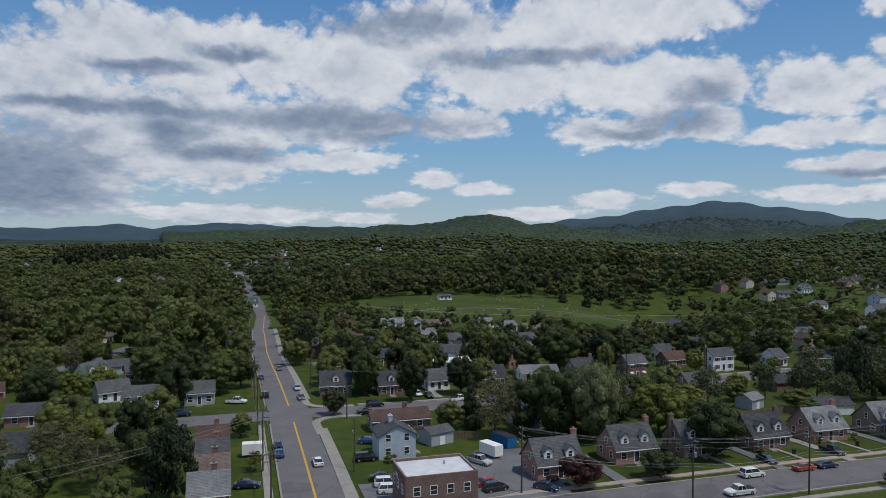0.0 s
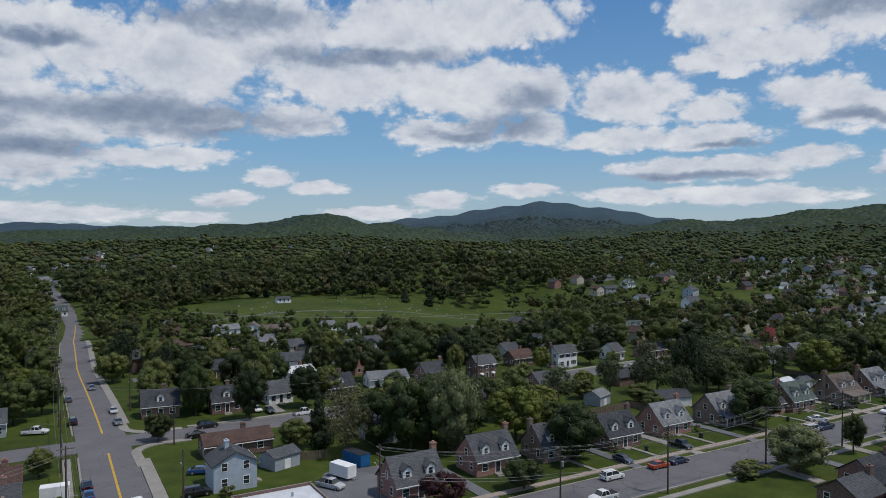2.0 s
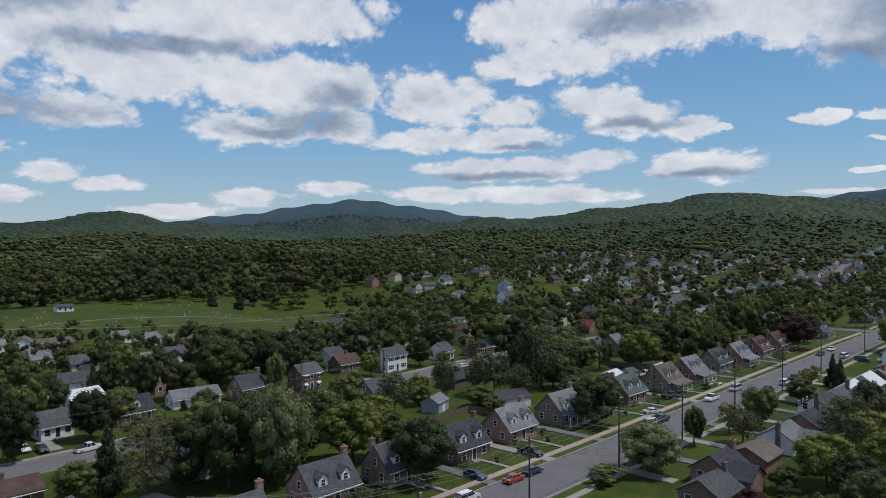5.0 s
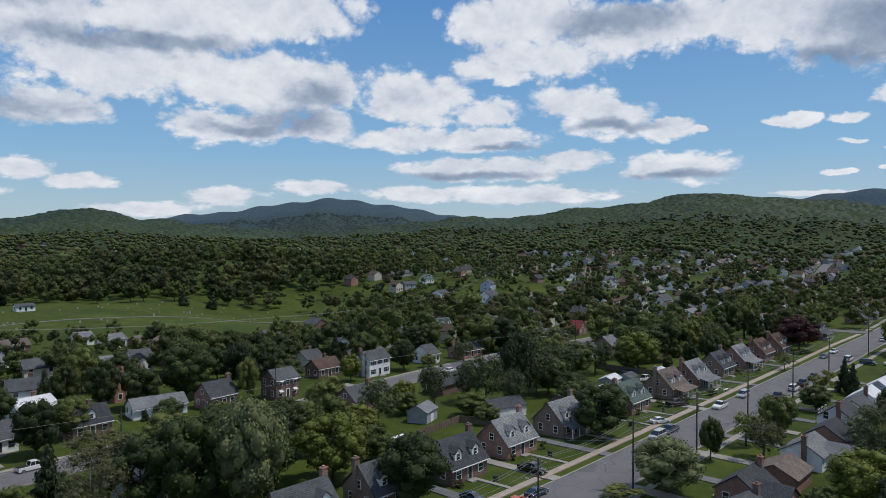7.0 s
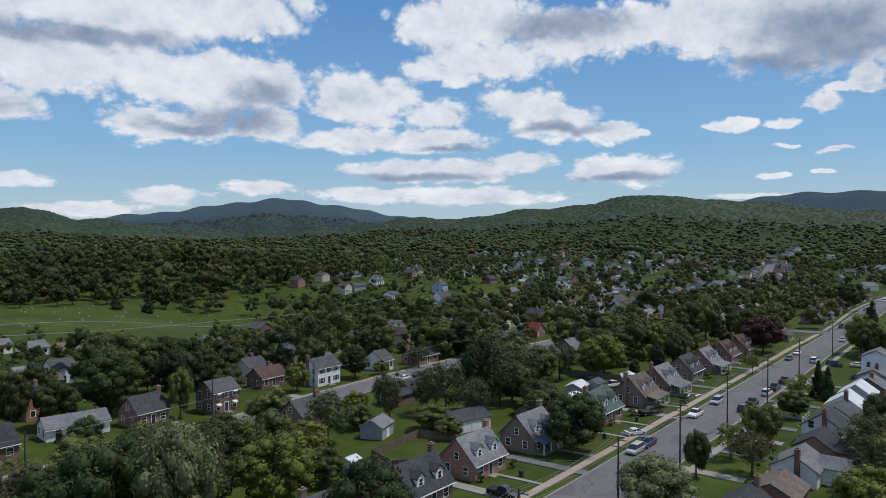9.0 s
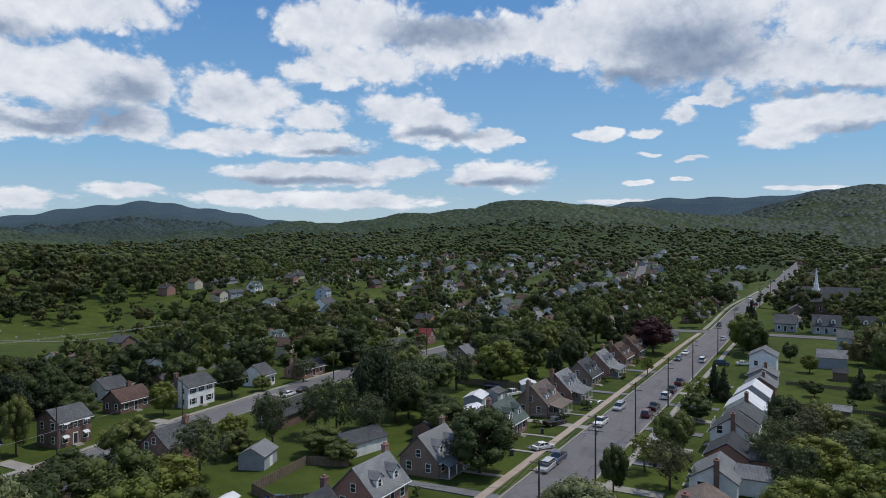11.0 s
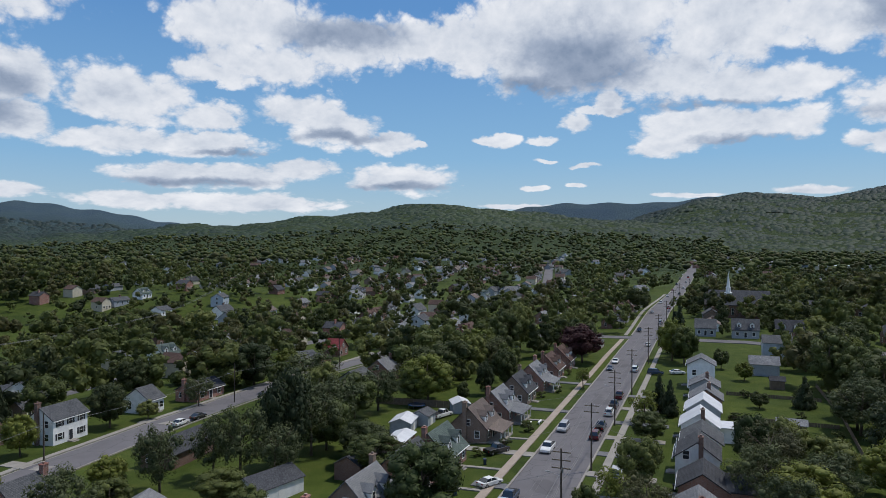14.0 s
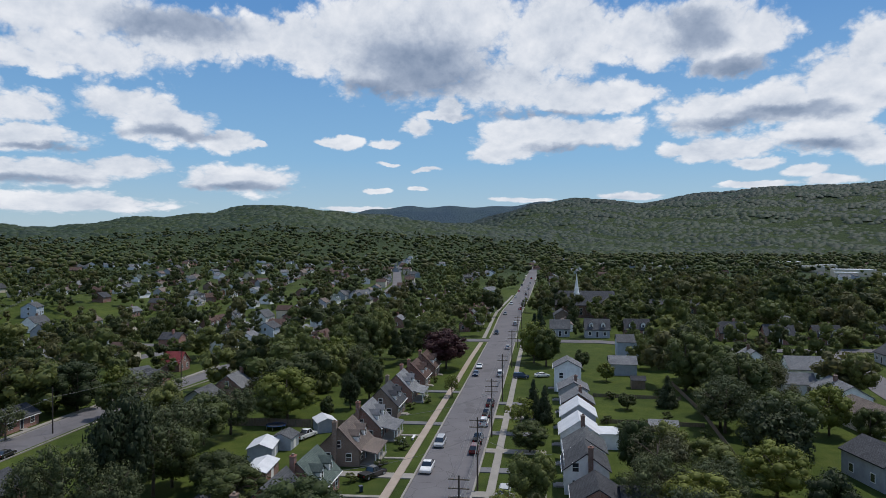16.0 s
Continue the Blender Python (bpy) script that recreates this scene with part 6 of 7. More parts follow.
# wall, roof, then the houses: x, y, turn, width, depth, wall height, roof height, storeys
TOWN = [
    (M_siding_white, M_roof_light, "white ranch house with pale grey roof near the cemetery", [(83, 362, 0, 12, 8, 3, 2), (133, 357, 0, 7, 8, 3, 2), (141, 346, 10, 8.5, 8, 3, 2.2), (88, 311, 0, 7.5, 8, 3.4, 2.4), (115, 288, 0, 11, 8, 3, 2)]),
    (M_siding_white, M_roof_tan, "white gabled house with tan roof near the cemetery", [(95, 358, 70, 9, 8, 3.2, 2.4), (203, 324, 0, 8, 8, 3, 2)]),
    (M_brick_brown, M_roof_tan, "brown house with broad tan roof near the cemetery", [(104, 351, 0, 13, 8, 2.9, 2.2), (152, 339, 5, 11, 8, 3, 2.2), (113, 269, 0, 9, 8, 3, 1.8)]),
    (M_brick_brown, M_roof_dark, "brown brick house with dark roof among trees", [(78, 315, 5, 14, 8, 3, 2.4), (53, 252, 0, 10, 8, 3.2, 2.6), (319, 325, 0, 13, 8, 4.5, 2.4)]),
    (M_siding_grey, M_roof_brown, "long grey house with brown roof", [(59, 318, 0, 14.5, 8, 3.2, 2)]),
    (M_siding_white, M_roof_grey, "white two-storey house with grey roof", [(124, 283, 0, 7, 7, 5, 2.2), (78, 244, -10, 9, 8, 5.2, 2.2), (204, 273, 60, 8, 8, 3.4, 2.8), (162, 239, 0, 7, 8, 3.4, 2.4), (386, 386, 0, 9, 8, 6, 2), (405, 357, 0, 12, 8, 4.5, 3), (143, 463, 0, 9, 6, 2.6, 1.2)]),
    (M_siding_cream, M_roof_grey, "cream two-storey house with grey roof", [(91, 278, 0, 9, 8, 5.2, 2.2), (247, 281, 10, 11.5, 8, 3, 2)]),
    (M_siding_white, M_roof_white, "white low house with broad white roof", [(63, 242, -8, 13, 9, 3, 1.6), (75, 231, 10, 9, 8, 3, 2)]),
    (M_brick_red, M_roof_brown, "brick house with dull maroon roof", [(272, 262, 0, 7, 7, 3.0, 2.2)]),
    (M_brick_red, M_roof_brown, "red brick house with brown roof and dormers", [(402, 258, 0, 12, 8, 3.4, 3.8), (419, 261, 0, 11, 8, 3.4, 3.8), (335, 177, 180, 10, 8, 4, 3.4), (444, 229, 0, 13, 8, 3.6, 3)]),
    (M_siding_white, M_roof_grey, "white house with slate roof and dormers", [(435, 260, 0, 12, 8, 3.6, 3.8), (442, 246, 180, 13, 8, 3.8, 3.4), (328, 215, 0, 9, 8, 3.6, 3.4)]),
    (M_siding_white, M_roof_light, "white house with pale roof and front porch", [(399, 239, 180, 11, 8, 3.2, 2.4), (379, 201, 0, 12, 8, 3.4, 2.2), (428, 208, 0, 12, 8, 3.2, 2.4), (501, 241, 0, 14, 9, 3.2, 2), (505, 322, 0, 13, 9, 3.2, 2.6), (544, 402, 10, 14, 8, 3.2, 2.6), (363, 220, 0, 8.5, 8, 3, 2.2)]),
    (M_siding_blue, M_roof_grey, "pale green-blue two-storey house with grey roof", [(386, 220, 0, 10, 8, 5, 2.4), (429, 378, 20, 12, 8, 5, 2.4)]),
    (M_siding_grey, M_roof_grey, "grey sided house with slate roof and dormers", [(392, 342, 15, 13, 8, 3.6, 3.6), (563, 236, 0, 12, 8, 3.4, 3), (553, 219, 0, 12, 8, 3.4, 3), (537, 195, 0, 11, 8, 3.4, 3)]),
    (M_brick_red, M_roof_dark, "red brick cottage with dormers facing the cross street", [(355, 1, -90, 11, 8, 3.2, 3.8), (357, -17, -90, 10, 8, 3.2, 3.8), (360, 17, -90, 10, 8, 3.2, 3.8), (371, -43, -90, 10, 8, 3.2, 3.8), (365, 53, -90, 10, 8, 3.2, 3.8), (375, -63, -90, 10, 8, 3.2, 3.8)]),
    (M_siding_grey, M_roof_grey, "grey sided cottage with dormers by the cross street", [(364, 69, -90, 10, 8, 3.4, 3.8), (367, 84, -90, 8, 8, 3.4, 3.2)]),
    (M_siding_white, M_roof_light, "white gabled house with pale blue-grey roof", [(284, 16, 90, 10, 9, 3.8, 3.0), (252, 18, 0, 14, 9, 3.2, 2.6), (265, 24, 90, 8, 7, 3.0, 2.2), (303, 25, 0, 9, 8, 3.2, 2.6)]),
    (M_siding_cream, M_roof_tan, "long cream house with tan shingle roof", [(229, 21, 8, 14, 8, 3.6, 2.2)]),
    (M_siding_grey, M_roof_dark, "grey sided house with dark roof and deck", [(193, 34, 12, 11, 8, 4.2, 2.2), (315, -23, 180, 11, 8, 3.4, 2.8), (288, -19, 180, 11, 8, 3.4, 2.8)]),
    (M_siding_white, M_roof_light, "white ranch house beside the street", [(398, -17, 180, 13, 8, 3.2, 2.4), (265, -21, 180, 12, 8, 3.2, 2.4)]),
]


def town_house(x, y, turn, w, d, h, rise, wall, roof, label):
    FOOT.append((x, y, max(w, d) / 2))
    OPEN.append((x, y, w / 2))
    o = house(label, at(x, y, turn), w=w, d=d, h=h, rise=rise, wall=wall, roof=roof, chimney="c" if (int(x) % 3 == 0) else "", detail=False, group="houses of the town", dormers=2 if rise > 3.3 else 0, porch=2.2 if "porch" in label else 0.0)
    me = shared(("far_window",), lambda: Geo().box(-0.65, 0.65, -0.06, 0.01, -0.1, 1.5, 0).box(-0.5, 0.5, -0.08, -0.02, 0.05, 1.35, 1).mesh("window", M_white_paint, M_glass))
    for s in (-1, 1):
        for z in (1.0, 3.7)[:2 if h > 4.8 else 1]:
            part("window", me, o, "", pose(s * w * 0.3, -d / 2, z))
            part("window", me, o, "", pose(s * w / 2, 0, z, 0, 0, 90 * s))
        part("window", me, o, "", pose(s * w * 0.25, d / 2, 1.0, 0, 0, 180))
    part("door", SHARED["door"], o, "", pose(0, -d / 2, 0.3))


for wall, roof, lab, sites in TOWN:
    for x, y, t, w, d, h, rise in sites:
        town_house(x, y, t, w, d, h, rise, wall, roof, lab)
SPOTS = [(60, 378, 0), (43, 398, 0), (245, 283, 20), (36, 283, 90), (182, 240, 0), (98, 236, 0), (228, 322, 0), (46, 240, 0), (143, 300, 0), (-50, 349, 10), (-38, 264, 15), (-41, 249, 30), (5, 469, 90), (17, 520, 0)]
for x, y, t in SPOTS:
    if all((x - a) ** 2 + (y - b) ** 2 > (5 + c) ** 2 for a, b, c in FOOT):
        far_house(r_town.randrange(14), x, y, t + r_town.uniform(-12, 12))
rows = []
for x in range(236, 345, 17):
    rows += [(x, 242, 180), (x + 6, 268, 0)]
for x in range(365, 1000, 18):
    ys = 240 - (x - 330) * 0.096 if x < 600 else (214 + (x - 600) * 0.1 if x < 700 else 224 + (x - 700) * 0.212)
    rows += [(x, ys - 12, 180), (x + 5, ys + 12, 0)]
    for k in range(1, 6):
        rows.append((x + r_town.uniform(-6, 6), ys + 12 + 46 * k, 180 if k % 2 else 0))
    rows.append((x, 160 + (x - 365) * 0.01, 0))
    rows.append((x, 92 - 8 - (2 if x % 3 else 0), 180))
for x in range(205, 470, 18):
    rows += [(x, -14 - (x - 200) * 0.08, 0), (x, 24 - (x - 200) * 0.1, 180), (x + 6, -60, 0)]
for x, y, t in rows:
    if len(FOOT) > 330:
        break
    if r_town.random() < 0.72 and all((x - a) ** 2 + (y - b) ** 2 > (7 + c) ** 2 for a, b, c in FOOT):
        far_house(r_town.randrange(14), x, y, t + r_town.uniform(-6, 6))
FAR_TOWN = []
for k in range(400):
    a, d = radians(r_town.uniform(-16, 118)), r_town.uniform(560, 1500)
    FAR_TOWN.append((HUB[0] + d * math.sin(a), HUB[1] + d * math.cos(a), r_town.uniform(0, 180), r_town.randrange(3)))
FAR_TOWN = [p for p in FAR_TOWN if not (p[0] < 420 and 480 < p[1] < 900 and p[0] > 40)]
for c, (mw, mr) in enumerate(((M_siding_white, M_roof_light), (M_brick_red, M_roof_brown), (M_siding_grey, M_roof_grey))):
    gw, gr = Geo(), Geo()
    for x, y, t, q in FAR_TOWN:
        if q != c:
            continue
        m = at(x, y, t)
        for src, dst in ((gable_walls(11, 8, 3.2, 2.6, "x"), gw), (gable_roof(11, 8, 3.2, 2.6, "x"), gr)):
            dst.poly([tuple(m @ Vector(v)) for v in src.v], src.f)
    hs = tagged(new("distant_houses", gw.mesh("distant_houses", mw)), "distant small houses scattered among trees", "houses", kind="stuff")
    part("roof", gr.mesh("roof", mr), hs)


def warehouse(x, y, w, d, h, turn):
    o = thing("warehouse", "low pale commercial building with a white flat roof", "building", at(x, y, turn), "commercial buildings far off")
    part("wall", Geo().box(-w / 2, w / 2, -d / 2, d / 2, -2, h).mesh("wall", M_siding_cream), o)
    part("roof", Geo().box(-w / 2 - 0.2, w / 2 + 0.2, -d / 2 - 0.2, d / 2 + 0.2, h, h + 0.4).mesh("roof", M_roof_white), o)


WARE = [(973, -274, 42, 26, 8), (1087, -268, 30, 22, 8), (1010, -300, 34, 24, 6), (1334, -318, 36, 24, 8), (1050, -60, 40, 20, 7), (1250, 20, 40, 20, 8), (930, -250, 24, 18, 6), (1180, -330, 40, 26, 7), (900, -300, 40, 24, 6)]
for x, y, w, d, h in WARE:
    warehouse(x, y, w, d, h, 80)
    FOOT.append((x, y, w / 2))


# ---- trees, one by one ----
TREES_A = [("pale_tree", 78, 140.5, 18.5, 6.6), ("lime_tree", 95, 141.5, 13, 7.6), ("dark_oak", 96, 122.5, 12, 6.6), ("dark_oak", 71, 146, 16, 7), ("dark_oak", 84, 146, 15, 6.5), ("dark_oak", 79, 152, 15, 7), ("dark_oak", 65, 150, 13, 5.5), ("thin_tree", 58, 150, 13, 6), ("conifer", 55.5, 159, 12, 3.8),
           ("oak", 57, 213, 14, 5.5), ("oak", 75, 206, 10, 5), ("oak", 128, 252, 17, 9), ("oak", 143, 146, 5, 3.5)]
TREES_B = [("dark_oak", 148.5, 120.5, 12, 7.2), ("pale_tree", 127.5, 95.8, 9.5, 6.6), ("maple", 148.5, 97.1, 8.8, 2.7), ("young_tree", 161.8, 95.3, 7, 3.4), ("thin_tree", 155, 89.8, 9.5, 4.2), ("oak", 171, 92.3, 10, 4.4), ("oak", 201, 93.1, 6.5, 4.4),
           ("conifer", 226, 92.8, 9.5, 2.6), ("conifer", 223.5, 90.3, 8.5, 2.4), ("young_tree", 216, 95.3, 7.5, 3.6), ("lime_tree", 300, 93.8, 15, 6), ("conifer", 309, 91.8, 18, 4.2), ("maple", 294, 89.8, 13, 5), ("conifer", 316, 93.8, 15, 3.6), ("maroon_tree", 286, 121, 13, 8.5)]
TREES_C = [("oak", 302, 124, 14, 6.5), ("maple", 306, 147, 19, 6.5), ("oak", 236, 153, 13, 8.5), ("lime_tree", 274, 152, 13, 7), ("oak", 290, 148, 17, 7), ("maple", 262, 150, 12, 5), ("oak", 193, 68.8, 10, 4.6), ("maple", 241, 44.8, 15, 8), ("lime_tree", 167, 68.8, 9, 6.5), ("thin_tree", 180, 72.8, 12, 6),
           ("pine", 195, 50.8, 14, 7.5), ("oak", 208, 44.8, 13, 7), ("maple", 225, 52.8, 10, 5.5), ("lime_tree", 181, 54.8, 10, 6), ("thin_tree", 258, 32.8, 12, 5), ("conifer", 243, 60.8, 8, 3.0)]
TREES_D = [("thin_tree", -30, 150, 12, 7), ("thin_tree", -42, 146, 11, 7), ("thin_tree", -22, 138, 11, 6), ("oak", -15, 176, 11, 5.5), ("oak", -28, 172, 10, 5), ("oak", 3, 166, 6, 3), ("oak", -2, 214, 11, 6), ("oak", 4, 222, 12, 6), ("lime_tree", 2, 236, 11, 5.5), ("oak", 26, 180.5, 7, 3.6),
           ("oak", 50, 159, 7, 4.2), ("young_tree", 5, 140, 4, 2), ("maple", -10, 226, 13, 6), ("oak", 24, 262, 11, 6), ("maple", 44, 230, 13, 5.5), ("oak", -36, 186, 9, 6)]
TREES_E = [("dark_oak", 110, 223, 16, 9), ("pine", 127, 224, 14, 5.5), ("maple", 118.5, 206.5, 13, 3.4), ("oak", 157, 262, 12, 6), ("conifer", 172, 262, 11, 5), ("conifer", 178, 258, 10, 4.5), ("conifer", 166, 258, 10, 4.5), ("oak", 125.5, 182.5, 10, 5.8), ("lime_tree", 154.5, 208, 9, 4),
           ("oak", 177.5, 209, 11, 5.6), ("willow", 147, 166.5, 13, 4.6), ("willow", 125.5, 163.5, 12, 5.2), ("lime_tree", 143.5, 174, 7, 3.8), ("oak", 146, 153.5, 6, 5), ("oak", 186, 206, 5, 3), ("willow", 200, 203, 9, 4)]
TREES_H = [("oak", 265, 40.8, 13, 7), ("oak", 279, 48.8, 12, 6.5), ("maple", 253, 46.8, 9, 5), ("oak", 295, 54.8, 11, 6), ("lime_tree", 303, 42.8, 12, 6), ("oak", 239, 70.8, 4.5, 2.6), ("oak", 209, 74.8, 5, 3.2), ("shrub", 225, 76.8, 2, 1.6), ("shrub", 231, 62.8, 2, 1.5), ("shrub", 250, 73.8, 2.2, 1.8), ("shrub", 257, 60.8, 1.8, 1.5), ("shrub", 216, 57.8, 2, 1.8), ("lime_tree", 273, 72.8, 6, 3), ("oak", 235, 52.8, 8, 4.5), ("shrub", 202, 68.8, 2.5, 2.2), ("oak", 217, 47.8, 9, 5), ("oak", 188, 62.8, 8, 5), ("willow", 175, 64.8, 9, 5.5),
           ("oak", 97, 221, 11, 6), ("oak", 90, 168, 12, 7.5), ("oak", 80, 172, 11, 7), ("thin_tree", 68, 170, 12, 7), ("oak", 136, 213, 9, 5), ("oak", 143, 226, 10, 5), ("maple", 220, 192, 9, 4), ("oak", 232, 222, 14, 7), ("maple", 200, 224, 12, 5.5), ("conifer", 140, 232, 10, 4),
           ("oak", 112, 180, 7, 4.5), ("lime_tree", 116, 160, 8, 6), ("oak", 105, 158, 13, 7), ("oak", 137, 167, 6, 4), ("oak", 175, 226, 12, 6), ("lime_tree", 246, 207, 9, 4.5), ("conifer", 99.5, 207.5, 3.2, 1.0), ("conifer", 92.5, 208.5, 3, 1.2)]
TREES_F = [("shrub", 119, 98.8, 2.6, 4.2), ("shrub", 115.5, 98.8, 2.4, 3.0), ("shrub", 134, 124.6, 2.0, 0.8), ("shrub", 200, 117.5, 2.2, 1.6), ("shrub", 187, 119, 2.2, 1.8), ("shrub", 204, 119, 1.4, 1.4), ("shrub", 180.5, 122.5, 1.8, 1.4), ("shrub", 232, 122, 2, 1.5), ("shrub", 239, 119, 2, 1.4), ("shrub", 265, 121.5, 2, 1.4),
           ("young_tree", 247, 114, 6, 2.6), ("maroon_tree", 61, 115.5, 6, 4.5), ("oak", 77.5, 115, 6, 4.2), ("shrub", 31, 138, 2, 1.6), ("shrub", 107, 123, 1.6, 1.2), ("oak", 108, 146, 7, 4), ("willow", 170, 74.8, 11, 5), ("oak", 109, 146, 6, 4), ("shrub", 124.5, 125, 1.5, 0.8), ("shrub", 170, 122.5, 1.6, 1.0)]
TREES_G = [("willow", 188, 156, 14, 7), ("willow", 179, 160, 15, 6.5), ("pine", 165, 154, 19, 5.5), ("willow", 172, 153, 14, 6), ("willow", 157, 158, 14, 5.5), ("willow", 157, 151, 12, 5), ("oak", 176, 152, 11, 5.5), ("willow", 156, 163, 12, 4.5), ("oak", 199, 158, 11, 6), ("oak", 176, 145, 7, 4.5), ("oak", 165, 136, 8, 6), ("oak", 170, 140.5, 8.5, 5.5), ("oak", 207, 172, 12, 6),
           ("oak", 94, 157, 13, 7), ("maple", 86, 160, 14, 6), ("willow", 207, 156, 12, 6), ("oak", 216, 150, 9, 5), ("maple", 250, 160, 12, 5)]
TREES_I = [("dark_oak", 49, 191, 13, 5), ("dark_oak", 66, 198, 12, 5.2), ("conifer", 79, 234, 11, 3.5), ("dark_oak", 38, 201, 14, 5), ("oak", 57, 262, 10, 4.5), ("lime_tree", 219, 148, 13, 8), ("willow", 270, 147, 12, 6), ("maple", 263, 52.8, 17, 7.5), ("maple", 255, 47.8, 15, 6),
           ("willow", 221, 52.8, 13, 7.2), ("dark_oak", 188, 74.8, 11, 4), ("oak", 260, 32.8, 10, 5), ("willow", 275, 27.8, 9, 4.5), ("oak", 312, 24.8, 8, 4.5), ("maple", 311, 40.8, 15, 7), ("oak", 301, 46.8, 14, 7), ("oak", 290, 78.8, 7, 2.8), ("thin_tree", 243, 33.8, 8, 4), ("oak", 347, -21.2, 9, 6), ("oak", 349, 32.8, 10, 5),
           ("dark_oak", 226, 205, 13, 8), ("willow", 217, 180, 13, 8), ("lime_tree", 259, 246, 9, 5)]
TREES_K = [("lime_tree", 141, 70, 10, 6.5), ("willow", 158, 72, 10, 4.5), ("oak", 134, 74.5, 5, 3), ("shrub", 130, 72.5, 2.6, 2.4), ("lime_tree", 150, 62, 10, 6), ("dark_oak", 135, 64, 9, 5), ("maroon_tree", 121, 75, 4, 2.6), ("shrub", 146, 75, 2.4, 2.2), ("oak", 128, 60, 9, 5)]
TREES_J = [("dark_oak", -19, 160, 12, 4.5), ("lime_tree", -35, 228, 9, 5), ("oak", -55, 244, 10, 6), ("oak", -19, 261, 12, 6.5), ("oak", -24, 242, 12, 6.5), ("thin_tree", -51, 296, 12, 7), ("thin_tree", -78, 366, 14, 8), ("thin_tree", -19, 380, 13, 7), ("lime_tree", -40, 215, 10, 5.5), ("thin_tree", -26, 300, 13, 7),
           ("dark_oak", 102, 245, 12, 6), ("oak", 70, 262, 11, 5.5), ("dark_oak", 100, 262, 10, 4.5), ("oak", 60, 280, 10, 5), ("oak", 104, 300, 9, 4.5), ("dark_oak", 68, 300, 9, 4.5), ("oak", 130, 268, 12, 6), ("conifer", 143, 268, 12, 4), ("dark_oak", 92, 196, 8, 4)]
for kind, x, y, h, rad in TREES_K + TREES_I + TREES_J + TREES_G + TREES_H + TREES_A + TREES_B + TREES_C + TREES_D + TREES_E + TREES_F:
    tree(kind, x, y, h, rad)


# ---- more trees in gardens and woods ----
def road_gap(x, y):
    """Distance to the nearest road's edge."""
    best = np.full(x.shape, 1e9)
    for pts, w in ROADS:
        for (x0, y0), (x1, y1) in zip(pts, pts[1:]):
            dx, dy = x1 - x0, y1 - y0
            t = np.clip(((x - x0) * dx + (y - y0) * dy) / (dx * dx + dy * dy), 0, 1)
            best = np.minimum(best, np.hypot(x - x0 - t * dx, y - y0 - t * dy) - w / 2)
    return best


MEADOWS = [[(-330, 900), (-160, 920), (-140, 1060), (-170, 1160), (-330, 1150)], [(-118, 640), (-45, 660), (-40, 760), (-110, 770)], [(310, 560), (380, 545), (420, 600), (350, 640)], [(480, -140), (560, -150), (600, -90), (520, -70)],
           [(640, -180), (760, -190), (800, -110), (680, -100)], [(255, 24), (330, 26), (325, 44), (255, 48)], [(700, -130), (920, -195), (965, -255), (900, -295), (690, -215)], [(1010, -220), (1080, -235), (1085, -255), (1000, -250)]]


def scatter(count, r0, r1, a0=-48.0, a1=119.0, gap=4.0):
    a = np.radians(rng.uniform(a0, a1, count))
    d = np.sqrt(rng.uniform(r0 * r0, r1 * r1, count))
    x, y = HUB[0] + d * np.sin(a), HUB[1] + d * np.cos(a)
    ok = (road_gap(x, y) > gap) & ~inside(FIELD, x, y)
    ok &= ~((y > 60) & (y < 131) & (x > -2) & (x < 345))
    ok &= ~((y > 55) & (y < 98) & (x > 198) & (x < 293))
    ok &= ~((x > 22) & (x < 64) & (y > 100) & (y < 182))
    ok &= ~((x > -9) & (x < 30) & (y > 95) & (y < 260))
    ok &= ~((x > 112) & (x < 138) & (y > 134) & (y < 151))
    ok &= ~((x > 166) & (x < 215) & (y > 128) & (y < 146))
    ok &= ~((x > 300) & (x < 440) & (y > 92) & (y < 118))
    ok &= ~((x > 24) & (x < 240) & (y > 165) & (y < 206))
    ok &= ~((x > 98) & (x < 205) & (y > 128) & (y < 232))
    keep = np.array([(f[0], f[1], f[2] + 2.5) for f in FOOT])
    ok &= (((x[:, None] - keep[:, 0]) ** 2 + (y[:, None] - keep[:, 1]) ** 2) > keep[:, 2] ** 2).all(1)
    ok &= ~((x > -165) & (x < -62) & (y > 425) & (y < 545))
    for poly in MEADOWS:
        ok &= ~inside(poly, x, y)
    # gardens lie open in front of the houses
    for a, b, c in OPEN:
        k = math.hypot(a - HUB[0], b - HUB[1])
        ux, uy = (HUB[0] - a) / k, (HUB[1] - b) / k
        along, across = (x - a) * ux + (y - b) * uy, np.abs((x - a) * uy - (y - b) * ux)
        ok &= ~((along > -3) & (along < 15) & (across < c + 2.0))
    # gardens are thinner than woods
    wood = ((y > 486) & (y < 760) & (x < 520)) | ((x < -12) & (y > 300)) | (np.hypot(x - 560, y + 60) < 150)
    ok &= wood | (rng.uniform(0, 1, count) < np.where(np.hypot(x - HUB[0], y - HUB[1]) < 225, 0.62, np.where((y > 120) & (y < 1.1 * x), 0.36, 0.46)))
    return x[ok], y[ok], wood[ok]


